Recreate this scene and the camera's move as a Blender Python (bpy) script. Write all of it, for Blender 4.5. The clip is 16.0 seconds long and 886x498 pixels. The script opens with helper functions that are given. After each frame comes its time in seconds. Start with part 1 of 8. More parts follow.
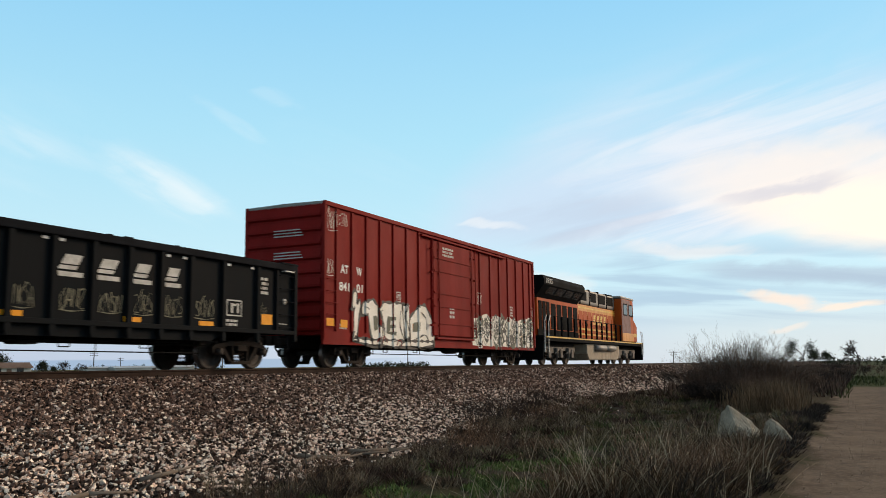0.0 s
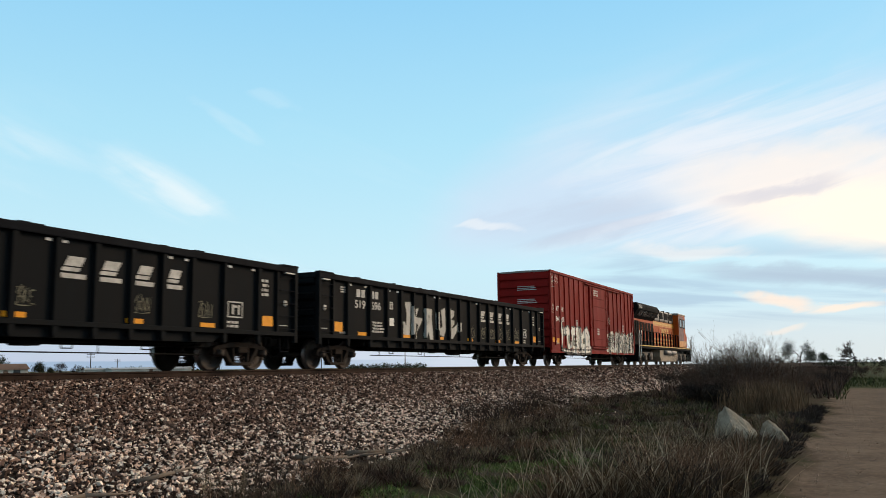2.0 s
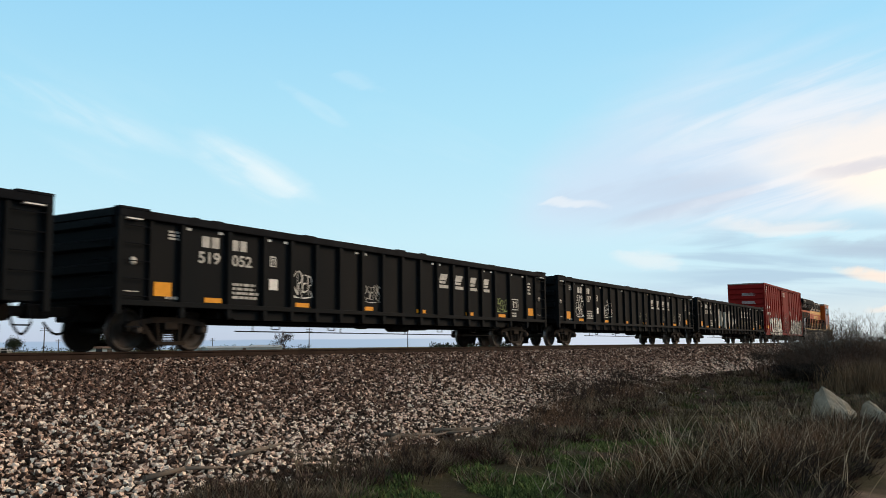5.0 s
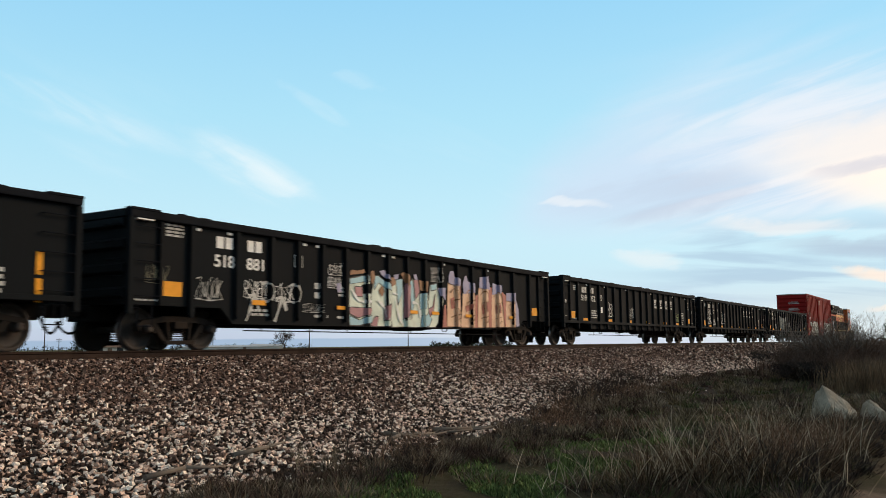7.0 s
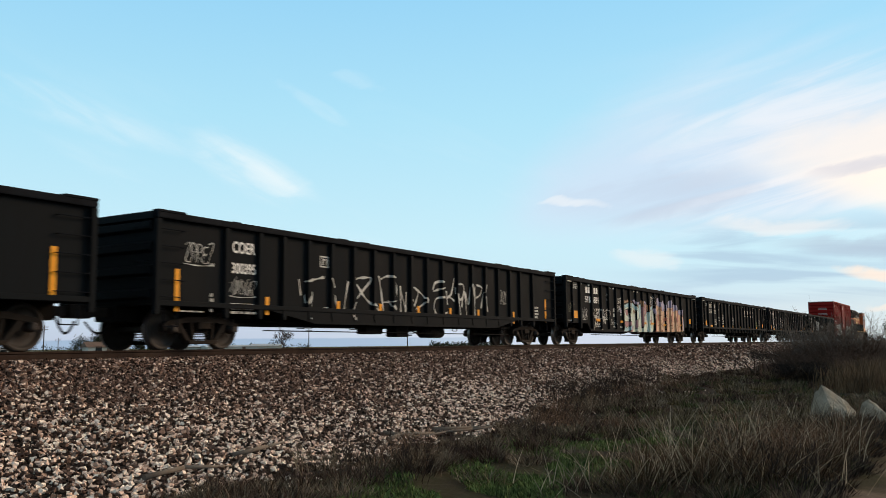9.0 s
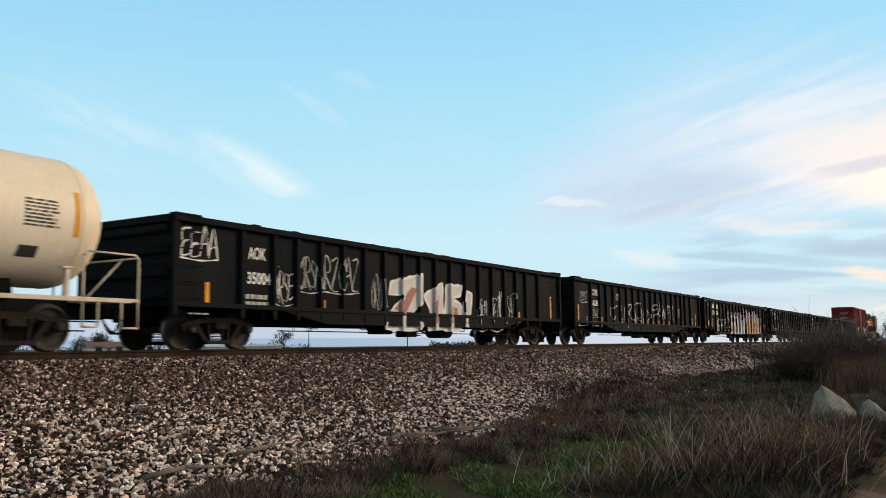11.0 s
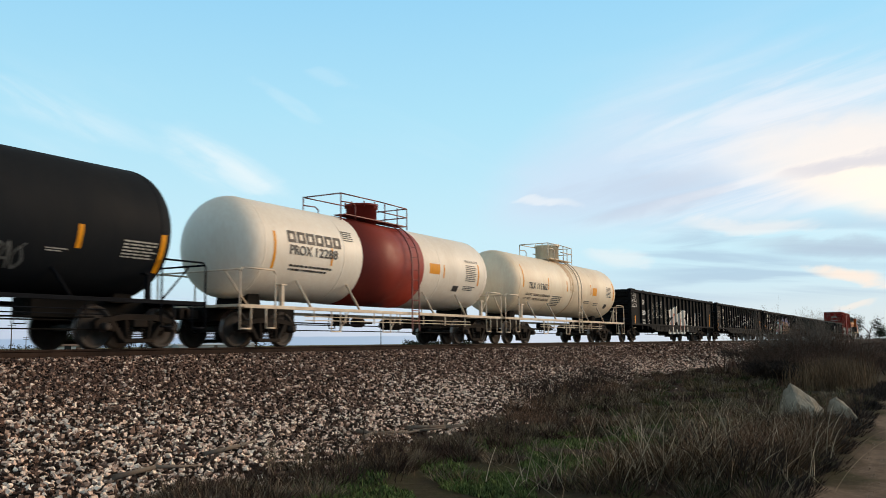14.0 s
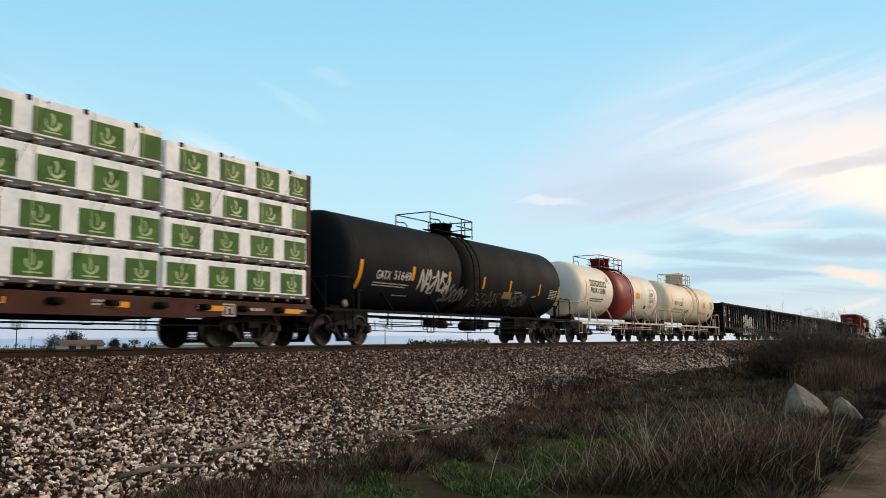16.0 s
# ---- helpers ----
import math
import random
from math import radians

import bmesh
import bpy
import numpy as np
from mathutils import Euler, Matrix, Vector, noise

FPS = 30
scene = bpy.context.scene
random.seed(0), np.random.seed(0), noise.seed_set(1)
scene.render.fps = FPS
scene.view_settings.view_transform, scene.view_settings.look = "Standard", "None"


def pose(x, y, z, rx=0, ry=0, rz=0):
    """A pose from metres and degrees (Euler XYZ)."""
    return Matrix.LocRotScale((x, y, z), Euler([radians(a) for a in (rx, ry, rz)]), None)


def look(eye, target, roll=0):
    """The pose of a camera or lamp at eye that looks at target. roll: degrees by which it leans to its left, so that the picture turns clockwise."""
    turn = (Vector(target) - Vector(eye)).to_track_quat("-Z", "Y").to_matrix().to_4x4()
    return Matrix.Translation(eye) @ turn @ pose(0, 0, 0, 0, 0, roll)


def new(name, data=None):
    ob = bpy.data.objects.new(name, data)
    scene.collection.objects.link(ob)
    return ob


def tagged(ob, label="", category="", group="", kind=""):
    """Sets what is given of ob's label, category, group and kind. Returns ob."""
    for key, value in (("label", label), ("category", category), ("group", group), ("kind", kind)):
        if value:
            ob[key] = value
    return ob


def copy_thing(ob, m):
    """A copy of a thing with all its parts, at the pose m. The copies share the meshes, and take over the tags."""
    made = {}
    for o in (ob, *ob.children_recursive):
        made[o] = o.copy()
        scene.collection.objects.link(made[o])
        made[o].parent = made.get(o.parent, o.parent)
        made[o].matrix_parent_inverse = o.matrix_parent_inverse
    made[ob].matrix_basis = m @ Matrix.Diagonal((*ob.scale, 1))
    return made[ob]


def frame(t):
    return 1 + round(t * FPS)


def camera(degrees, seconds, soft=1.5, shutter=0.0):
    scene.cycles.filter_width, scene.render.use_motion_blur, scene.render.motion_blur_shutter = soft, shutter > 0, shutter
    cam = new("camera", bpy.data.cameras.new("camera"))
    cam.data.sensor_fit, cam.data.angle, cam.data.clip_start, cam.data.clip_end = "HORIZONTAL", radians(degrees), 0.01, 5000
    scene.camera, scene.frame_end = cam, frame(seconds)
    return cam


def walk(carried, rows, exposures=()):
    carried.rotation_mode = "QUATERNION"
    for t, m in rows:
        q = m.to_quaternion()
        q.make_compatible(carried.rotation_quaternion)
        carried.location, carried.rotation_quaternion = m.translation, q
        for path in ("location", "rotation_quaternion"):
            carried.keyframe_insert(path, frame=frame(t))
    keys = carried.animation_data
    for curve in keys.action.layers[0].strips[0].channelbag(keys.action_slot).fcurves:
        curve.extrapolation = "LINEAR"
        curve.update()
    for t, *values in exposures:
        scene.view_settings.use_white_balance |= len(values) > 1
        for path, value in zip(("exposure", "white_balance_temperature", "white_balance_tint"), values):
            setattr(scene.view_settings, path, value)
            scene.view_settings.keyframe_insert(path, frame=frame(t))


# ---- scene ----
cam = camera(54.68, 16.0, soft=0.5, shutter=0.25)
EYE_Z = 0.035
# seconds, yaw, pitch, roll
CAMERA_ROWS = [
    (0, -64.129, 7.727, 0.65),
    (0.5, -64.255, 7.773, 0.65),
    (1, -64.305, 7.832, 0.65),
    (1.5, -64.302, 7.812, 0.64),
    (2, -64.306, 7.815, 0.65),
    (2.5, -64.079, 7.871, 0.65),
    (3, -61.197, 7.551, 0.65),
    (3.5, -58.488, 6.917, 0.64),
    (4, -58.586, 6.574, 0.65),
    (6.5, -58.620, 6.413, 0.64),
    (7, -58.610, 6.421, 0.65),
    (7.5, -58.608, 6.411, 0.64),
    (8, -58.615, 6.411, 0.64),
    (8.5, -58.647, 6.416, 0.65),
    (9, -58.656, 6.405, 0.65),
    (11.5, -58.654, 6.411, 0.66),
    (12, -58.790, 6.397, 0.64),
    (12.5, -59.604, 6.365, 0.65),
    (13, -60.358, 6.309, 0.65),
    (13.5, -60.409, 6.267, 0.65),
    (14, -60.416, 6.291, 0.65),
    (14.5, -60.407, 6.258, 0.65),
    (15, -60.389, 6.269, 0.65),
    (15.5, -60.338, 6.276, 0.65),
    (16, -60.143, 6.271, 0.65),
]
walk(cam, [(t, pose(0, 0, EYE_Z, 90 + p, r, y)) for t, y, p, r in CAMERA_ROWS], exposures=((0, 0.0, 6680, 10), (16, 0.0, 6680, 10)))
# seconds, metres the train has rolled along +x
ROLLED = [(0, -0.00), (0.5, 5.40), (1, 10.81), (1.5, 16.23), (2, 21.65), (2.5, 27.09), (3, 32.54), (3.5, 38.02), (4, 43.52), (6.5, 71.14), (7, 76.67), (7.5, 82.20), (8, 87.74), (8.5, 93.29), (9, 98.87), (11.5, 126.90), (12, 132.53), (12.5, 138.18), (13, 143.83), (13.5, 149.48), (14, 155.13), (14.5, 160.78), (15, 166.41), (15.5, 172.05), (16, 177.67)]
TRACK_Y = 15.98   # centre line of the track; z = 0 is the rail top

# ---- world, sun ----
SUN_AZ, SUN_EL = -40.0, 21.0


def build_world():
    world = bpy.data.worlds.new("evening_sky")
    world.use_nodes = True
    scene.world = world
    nt = world.node_tree
    nt.nodes.clear()
    N, L = nt.nodes.new, nt.links.new

    def math_node(op, a, b=None, clamp=False):
        n = N("ShaderNodeMath")
        n.operation, n.use_clamp = op, clamp
        for i, v in enumerate((a, b)):
            if v is None:
                continue
            if isinstance(v, (int, float)):
                n.inputs[i].default_value = v
            else:
                L(v, n.inputs[i])
        return n.outputs[0]

    def smooth(v, lo, hi):
        n = N("ShaderNodeMapRange")
        n.interpolation_type = "SMOOTHSTEP"
        L(v, n.inputs[0])
        n.inputs[1].default_value, n.inputs[2].default_value = lo, hi
        return n.outputs[0]

    def mix(f, a, b):
        n = N("ShaderNodeMix")
        n.data_type = "RGBA"
        for sock, v in ((n.inputs[0], f), (n.inputs[6], a), (n.inputs[7], b)):
            if isinstance(v, tuple):
                sock.default_value = (*v, 1)
            elif isinstance(v, (int, float)):
                sock.default_value = v
            else:
                L(v, sock)
        return n.outputs[2]

    tc = N("ShaderNodeTexCoord")
    sep = N("ShaderNodeSeparateXYZ")
    L(tc.outputs["Generated"], sep.inputs[0])
    x, y, z = sep.outputs
    az = math_node("MULTIPLY", math_node("ARCTAN2", y, x), 57.2958)
    el = math_node("MULTIPLY", math_node("ARCSINE", z), 57.2958)
    ramp = N("ShaderNodeValToRGB")
    stops = ((0.0, (0.56, 0.72, 0.88)), (0.04, (0.60, 0.80, 0.94)), (0.12, (0.58, 0.87, 1.0)), (0.26, (0.43, 0.80, 1.0)), (0.42, (0.29, 0.67, 0.98)), (0.60, (0.31, 0.335, 0.34)), (1.0, (0.22, 0.21, 0.20)))
    for i, (p, c) in enumerate(stops):
        e = ramp.color_ramp.elements[i] if i < 2 else ramp.color_ramp.elements.new(p)
        e.position, e.color = p, (*c, 1)
    L(z, ramp.inputs[0])
    sky = N("ShaderNodeTexSky")
    sky.sky_type, sky.sun_disc = "NISHITA", False
    sky.sun_elevation, sky.sun_rotation = radians(SUN_EL), radians(90 - SUN_AZ)
    scaled = N("ShaderNodeVectorMath")
    scaled.operation = "SCALE"
    L(sky.outputs[0], scaled.inputs[0])
    scaled.inputs["Scale"].default_value = 0.10
    base = mix(0.12, ramp.outputs[0], scaled.outputs[0])

    def streaks(angle, sx, sy, detail, rough, seed, dist=0.6):
        """Cloud noise over azimuth and elevation in degrees, drawn out along a slanting line."""
        comb = N("ShaderNodeCombineXYZ")
        L(az, comb.inputs[0])
        L(el, comb.inputs[1])
        comb.inputs[2].default_value = seed
        mp = N("ShaderNodeMapping")
        mp.vector_type = "TEXTURE"
        mp.inputs["Rotation"].default_value = (0, 0, radians(angle))
        mp.inputs["Scale"].default_value = (sx, sy, 1)
        L(comb.outputs[0], mp.inputs[0])
        n = N("ShaderNodeTexNoise")
        n.inputs["Scale"].default_value, n.inputs["Detail"].default_value = 1.0, detail
        n.inputs["Roughness"].default_value, n.inputs["Distortion"].default_value = rough, dist
        L(mp.outputs[0], n.inputs["Vector"])
        return n.outputs[0]

    # slow waves that fray the outlines of the clouds
    frayed = streaks(-12, 5.5, 2.2, 5, 0.55, 14.0, 0.4)
    fray = math_node("SUBTRACT", frayed, 0.5)
    az_f = math_node("ADD", az, math_node("MULTIPLY", fray, 5.0))
    el_f = math_node("ADD", el, math_node("MULTIPLY", fray, 2.6))

    def patch(ca, ce, la, le, slope, soft_edge=0.0, a=az_f, e=el_f):
        """A lens-shaped cloud: centre, half length, half thickness, tilt in degrees."""
        c, sn = math.cos(radians(slope)), math.sin(radians(slope))
        da, de = math_node("SUBTRACT", a, ca), math_node("SUBTRACT", e, ce)
        u = math_node("ADD", math_node("MULTIPLY", da, c / la), math_node("MULTIPLY", de, sn / la))
        v = math_node("ADD", math_node("MULTIPLY", da, -sn / le), math_node("MULTIPLY", de, c / le))
        return smooth(math_node("ADD", math_node("MULTIPLY", u, u), math_node("MULTIPLY", v, v)), 1.0, soft_edge)

    def times(*fs):
        out = fs[0]
        for f in fs[1:]:
            out = math_node("MULTIPLY", out, f)
        return out

    # the great fan of high cloud: its upper edge rises in an arc from the left
    arc = math_node("POWER", math_node("MULTIPLY", math_node("MAXIMUM", az, 0.0), 1 / 27.0), 4.0)
    top_edge = math_node("SUBTRACT", 17.2, math_node("MULTIPLY", arc, 7.0))
    depth = math_node("SUBTRACT", top_edge, el_f)
    long_streaks = streaks(-14, 26, 2.4, 7, 0.55, 3.1, 1.0)
    broad = streaks(-16, 20, 6.0, 5, 0.5, 8.7, 0.8)
    fan = times(smooth(depth, -2.2, 4.5), smooth(el, 5.5, 9.5), smooth(az, 30, 23))
    c1 = mix(times(fan, smooth(broad, 0.15, 0.55), 0.78), base, (0.62, 0.74, 0.91))
    high = times(smooth(az, 26, 4), smooth(el, 23, 14), smooth(el, 9, 14), smooth(broad, 0.40, 0.72))
    c1 = mix(times(high, 0.50), c1, (0.66, 0.78, 0.93))
    white = times(fan, smooth(az, 24, 9), smooth(long_streaks, 0.42, 0.66))
    c2 = mix(times(white, 0.75), c1, (0.88, 0.90, 0.95))
    # lilac-grey underside along the lower left of the fan
    under_side = times(patch(17.0, 9.6, 8.5, 1.9, -4), smooth(long_streaks, 0.25, 0.6))
    c2 = mix(times(under_side, 0.62), c2, (0.50, 0.59, 0.74))
    # warm bright body
    body = times(patch(-6.0, 9.6, 19.0, 4.1, 7, 0.35), smooth(broad, 0.18, 0.5))
    c3 = mix(times(body, 0.90), c2, (0.95, 0.89, 0.85))
    core = patch(-5.0, 8.3, 13.0, 2.9, 6)
    c3 = mix(times(core, 0.85), c3, (1.12, 1.00, 0.84))
    seam = times(patch(3.6, 10.6, 4.8, 0.75, -7), smooth(long_streaks, 0.3, 0.6))
    c3 = mix(times(seam, 0.6), c3, (0.60, 0.62, 0.73))
    # blue-grey bars under it
    bars_low = times(smooth(streaks(4, 17, 1.5, 6, 0.5, 21.4, 0.8), 0.44, 0.64), smooth(az, 23, 12), times(smooth(el, 1.6, 3.4), smooth(el, 8.2, 6.0)))
    c4 = mix(times(bars_low, 0.75), c3, (0.42, 0.58, 0.74))
    c4 = mix(times(patch(1.0, 5.2, 11.0, 0.85, 5), 0.7), c4, (0.46, 0.57, 0.70))
    # low haze and the lilac strip above the horizon
    haze = math_node("MULTIPLY", smooth(el, 4.5, 0.0), 0.78)
    low = mix(smooth(az, 20, 6), (0.62, 0.68, 0.80), (0.72, 0.79, 0.80))
    low = mix(smooth(az, 30, 46), low, (0.50, 0.56, 0.71))
    c5 = mix(haze, c4, low)
    # small torn patches that catch the warm light
    for ca, ce, la, le, sl, amount, tone in ((4.3, 3.95, 2.3, 0.55, 7, 0.85, (1.0, 0.84, 0.72)), (0.4, 3.2, 3.4, 0.45, 3, 0.9, (1.0, 0.86, 0.74)), (4.2, 2.2, 2.0, 0.42, 0, 0.6, (0.95, 0.85, 0.76)), (-3.5, 4.0, 2.2, 0.5, 6, 0.7, (1.0, 0.86, 0.74)), (17.6, 5.4, 2.4, 0.75, 5, 0.5, (0.86, 0.89, 0.90)), (22.9, 9.4, 2.6, 0.42, 2, 0.55, (0.86, 0.90, 0.94)), (9.4, 7.2, 5.0, 0.7, 4, 0.6, (0.90, 0.88, 0.88))):
        c5 = mix(times(patch(ca, ce, la, le, sl), amount), c5, tone)
    # blue strip of far hills above the plain behind the line
    ridge = times(smooth(math_node("ADD", el, math_node("MULTIPLY", fray, 0.25)), 0.60, 0.48), smooth(az, 24, 36))
    c5 = mix(times(ridge, 0.65), c5, (0.27, 0.42, 0.60))
    # thin white wisps in the clear part
    wisp_grain = smooth(streaks(26, 7, 1.3, 6, 0.55, 33.0, 0.3), 0.28, 0.66)
    c6 = mix(times(patch(44.2, 11.6, 5.6, 1.9, 27), wisp_grain, 0.52), c5, (0.84, 0.93, 0.97))
    c6 = mix(times(patch(43.1, 11.0, 2.4, 0.95, 29), 0.32), c6, (0.90, 0.95, 0.97))
    c6 = mix(times(patch(40.2, 16.0, 2.6, 0.6, 30), wisp_grain, 0.22), c6, (0.80, 0.91, 0.97))
    c6 = mix(times(patch(37.0, 17.5, 1.8, 0.6, 10), wisp_grain, 0.15), c6, (0.80, 0.91, 0.97))
    c6 = mix(times(patch(55.0, 14.5, 9.0, 1.3, 16), wisp_grain, 0.35), c6, (0.80, 0.91, 0.97))
    thin = times(smooth(streaks(22, 15, 3.2, 6, 0.55, 5.0, 0.4), 0.5, 0.82), smooth(az, 20, 30), smooth(el, 21, 9))
    c6 = mix(times(thin, 0.30), c6, (0.74, 0.89, 0.97))
    bg = N("ShaderNodeBackground")
    L(c6, bg.inputs[0])
    bg.inputs[1].default_value = 1.05
    out = N("ShaderNodeOutputWorld")
    L(bg.outputs[0], out.inputs[0])


build_world()
sun_data = bpy.data.lights.new("sun", "SUN")
sun_data.energy, sun_data.angle, sun_data.color = 2.6, radians(24), (1.0, 0.71, 0.46)
sun = new("sun", sun_data)
sun.matrix_world = look((40 * math.cos(radians(SUN_AZ)), 40 * math.sin(radians(SUN_AZ)), 40 * math.tan(radians(SUN_EL))), (0, 0, 0))
scene.view_settings.exposure = 0.0


# ---- materials ----
def material(name, color, rough=0.6, metal=0.0, second=None, scale=6.0, fine=60.0, bump=0.15, dirt=None, dirt_amount=0.0, streak=1.0, spec=0.5, vary=0.0):
    """Paint, metal, stone or plant: two scales of noise in the colour, fine relief, and an optional layer of dirt drawn out downwards."""
    m = bpy.data.materials.new(name)
    m.use_nodes = True
    nt = m.node_tree
    N, L = nt.nodes.new, nt.links.new
    bsdf = nt.nodes["Principled BSDF"]
    tc = N("ShaderNodeTexCoord")
    mp = N("ShaderNodeMapping")
    mp.inputs["Scale"].default_value = (1, 1, 1.0 / streak)
    L(tc.outputs["Object"], mp.inputs[0])

    def noise_tex(s, detail=5):
        n = N("ShaderNodeTexNoise")
        n.inputs["Scale"].default_value, n.inputs["Detail"].default_value = s, detail
        n.inputs["Roughness"].default_value = 0.6
        L(mp.outputs[0], n.inputs["Vector"])
        return n.outputs[0]

    def ranged(v, lo, hi, a=0.0, b=1.0):
        n = N("ShaderNodeMapRange")
        L(v, n.inputs[0])
        for i, q in enumerate((lo, hi, a, b)):
            n.inputs[i + 1].default_value = q
        return n.outputs[0]

    def mix(f, a, b, blend="MIX"):
        n = N("ShaderNodeMix")
        n.data_type, n.blend_type = "RGBA", blend
        for sock, v in ((n.inputs[0], f), (n.inputs[6], a), (n.inputs[7], b)):
            if isinstance(v, tuple):
                sock.default_value = (*v, 1)
            elif isinstance(v, (int, float)):
                sock.default_value = v
            else:
                L(v, sock)
        return n.outputs[2]

    second = second or tuple(c * 0.75 for c in color)
    big, small = noise_tex(scale), noise_tex(fine)
    col = mix(ranged(big, 0.35, 0.65), color, second)
    col = mix(ranged(small, 0.4, 0.75, 0.0, 0.35), col, tuple(min(1, c * 1.35 + 0.001) for c in color))
    if dirt:
        d = ranged(noise_tex(scale * 0.6, 8), 0.62 - 0.3 * dirt_amount, 0.72, 0.0, dirt_amount)
        col = mix(d, col, dirt)
    if vary:
        geo, hsv = N("ShaderNodeNewGeometry"), N("ShaderNodeHueSaturation")
        L(ranged(geo.outputs["Random Per Island"], 0, 1, 1 - vary, 1 + vary), hsv.inputs["Value"])
        L(col, hsv.inputs["Color"])
        col = hsv.outputs[0]
    L(col, bsdf.inputs["Base Color"])
    L(ranged(big, 0.3, 0.7, max(0, rough - 0.1), min(1, rough + 0.1)), bsdf.inputs["Roughness"])
    bsdf.inputs["Metallic"].default_value = metal
    bsdf.inputs["Specular IOR Level"].default_value = spec
    if bump:
        b = N("ShaderNodeBump")
        b.inputs["Strength"].default_value, b.inputs["Distance"].default_value = bump, 0.01
        L(small, b.inputs["Height"])
        L(b.outputs[0], bsdf.inputs["Normal"])
    return m


M = {}
M["black_paint"] = material("black_paint", (0.0048, 0.0064, 0.0078), 0.70, spec=0.05, second=(0.0085, 0.0105, 0.0120), scale=1.2, fine=25, dirt=(0.0075, 0.0088, 0.010), dirt_amount=0.4, streak=3, bump=0.08)
M["black_rim"] = material("black_rim", (0.006, 0.008, 0.0115), 0.7, spec=0.04, second=(0.006, 0.0065, 0.008), scale=2, fine=30, dirt=(0.010, 0.011, 0.012), dirt_amount=0.3)
M["under_black"] = material("under_black", (0.005, 0.005, 0.0048), 0.85, spec=0.08, second=(0.009, 0.008, 0.007), scale=4, fine=40, dirt=(0.02, 0.015, 0.012), dirt_amount=0.4)
M["truck_steel"] = material("truck_steel", (0.013, 0.011, 0.0095), 0.8, spec=0.1, second=(0.022, 0.0165, 0.013), scale=5, fine=50, dirt=(0.042, 0.028, 0.019), dirt_amount=0.4)
M["wheel_steel"] = material("wheel_steel", (0.018, 0.015, 0.0125), 0.75, 0.1, second=(0.03, 0.021, 0.016), scale=5, fine=50, dirt=(0.045, 0.029, 0.02), dirt_amount=0.4)
M["tread_steel"] = material("tread_steel", (0.22, 0.20, 0.19), 0.35, 0.9, scale=8, fine=80)
M["rail_rust"] = material("rail_rust", (0.034, 0.019, 0.013), 0.85, 0.0, second=(0.020, 0.012, 0.009), spec=0.15, scale=3, fine=45, bump=0.3)
M["rail_top"] = material("rail_top", (0.30, 0.27, 0.25), 0.35, 0.9, scale=4, fine=60)
M["tie_wood"] = material("tie_wood", (0.055, 0.042, 0.033), 0.9, second=(0.09, 0.07, 0.055), scale=3, fine=40, bump=0.5)
M["box_red"] = material("box_red", (0.205, 0.0085, 0.0065), 0.62, spec=0.08, second=(0.165, 0.0078, 0.0062), scale=0.9, fine=22, dirt=(0.085, 0.014, 0.012), dirt_amount=0.4, streak=3, bump=0.06)
M["white_paint"] = material("white_paint", (0.72, 0.72, 0.69), 0.6, second=(0.6, 0.6, 0.57), scale=3, fine=30, bump=0.03)
M["worn_white"] = material("worn_white", (0.50, 0.50, 0.47), 0.7, second=(0.28, 0.28, 0.26), scale=4, fine=30, bump=0.03)
M["yellow_mark"] = material("yellow_mark", (0.78, 0.32, 0.008), 0.5, spec=0.2, second=(0.66, 0.26, 0.008), scale=4, fine=40, bump=0.03)
M["cream_tank"] = material("cream_tank", (0.86, 0.75, 0.58), 0.45, spec=0.3, second=(0.80, 0.67, 0.50), scale=0.7, fine=14, dirt=(0.50, 0.34, 0.18), dirt_amount=0.35, streak=4, bump=0.04)
M["white_tank"] = material("white_tank", (0.85, 0.79, 0.68), 0.45, spec=0.3, second=(0.79, 0.72, 0.61), scale=0.7, fine=14, dirt=(0.45, 0.37, 0.28), dirt_amount=0.25, streak=4, bump=0.04)
M["tank_band_red"] = material("tank_band_red", (0.25, 0.035, 0.022), 0.5, spec=0.25, second=(0.22, 0.03, 0.02), scale=1.5, fine=20, bump=0.04)
M["rust_stain"] = material("rust_stain", (0.52, 0.33, 0.17), 0.6, second=(0.66, 0.50, 0.32), scale=2.5, fine=20, streak=5)
M["black_tank"] = material("black_tank", (0.0095, 0.0120, 0.0150), 0.68, spec=0.06, second=(0.010, 0.013, 0.0165), scale=0.8, fine=14, dirt=(0.026, 0.025, 0.023), dirt_amount=0.35, streak=4, bump=0.05)
M["flat_brown"] = material("flat_brown", (0.065, 0.022, 0.016), 0.75, spec=0.15, second=(0.040, 0.016, 0.013), scale=2, fine=30, dirt=(0.06, 0.04, 0.03), dirt_amount=0.5)
M["wrap_white"] = material("wrap_white", (0.80, 0.84, 0.88), 0.5, second=(0.62, 0.69, 0.76), scale=2.5, fine=9, bump=0.25)
M["wrap_green"] = material("wrap_green", (0.034, 0.125, 0.014), 0.55, spec=0.2, second=(0.024, 0.09, 0.011), scale=2.5, fine=12, bump=0.15)
M["wrap_pale"] = material("wrap_pale", (0.34, 0.48, 0.24), 0.5, scale=3, fine=12, bump=0.1)
M["lumber"] = material("lumber", (0.075, 0.055, 0.038), 0.8, scale=3, fine=40)
M["loco_orange"] = material("loco_orange", (0.46, 0.078, 0.006), 0.5, spec=0.12, second=(0.34, 0.060, 0.007), scale=1.0, fine=20, dirt=(0.16, 0.06, 0.02), dirt_amount=0.5, streak=3)
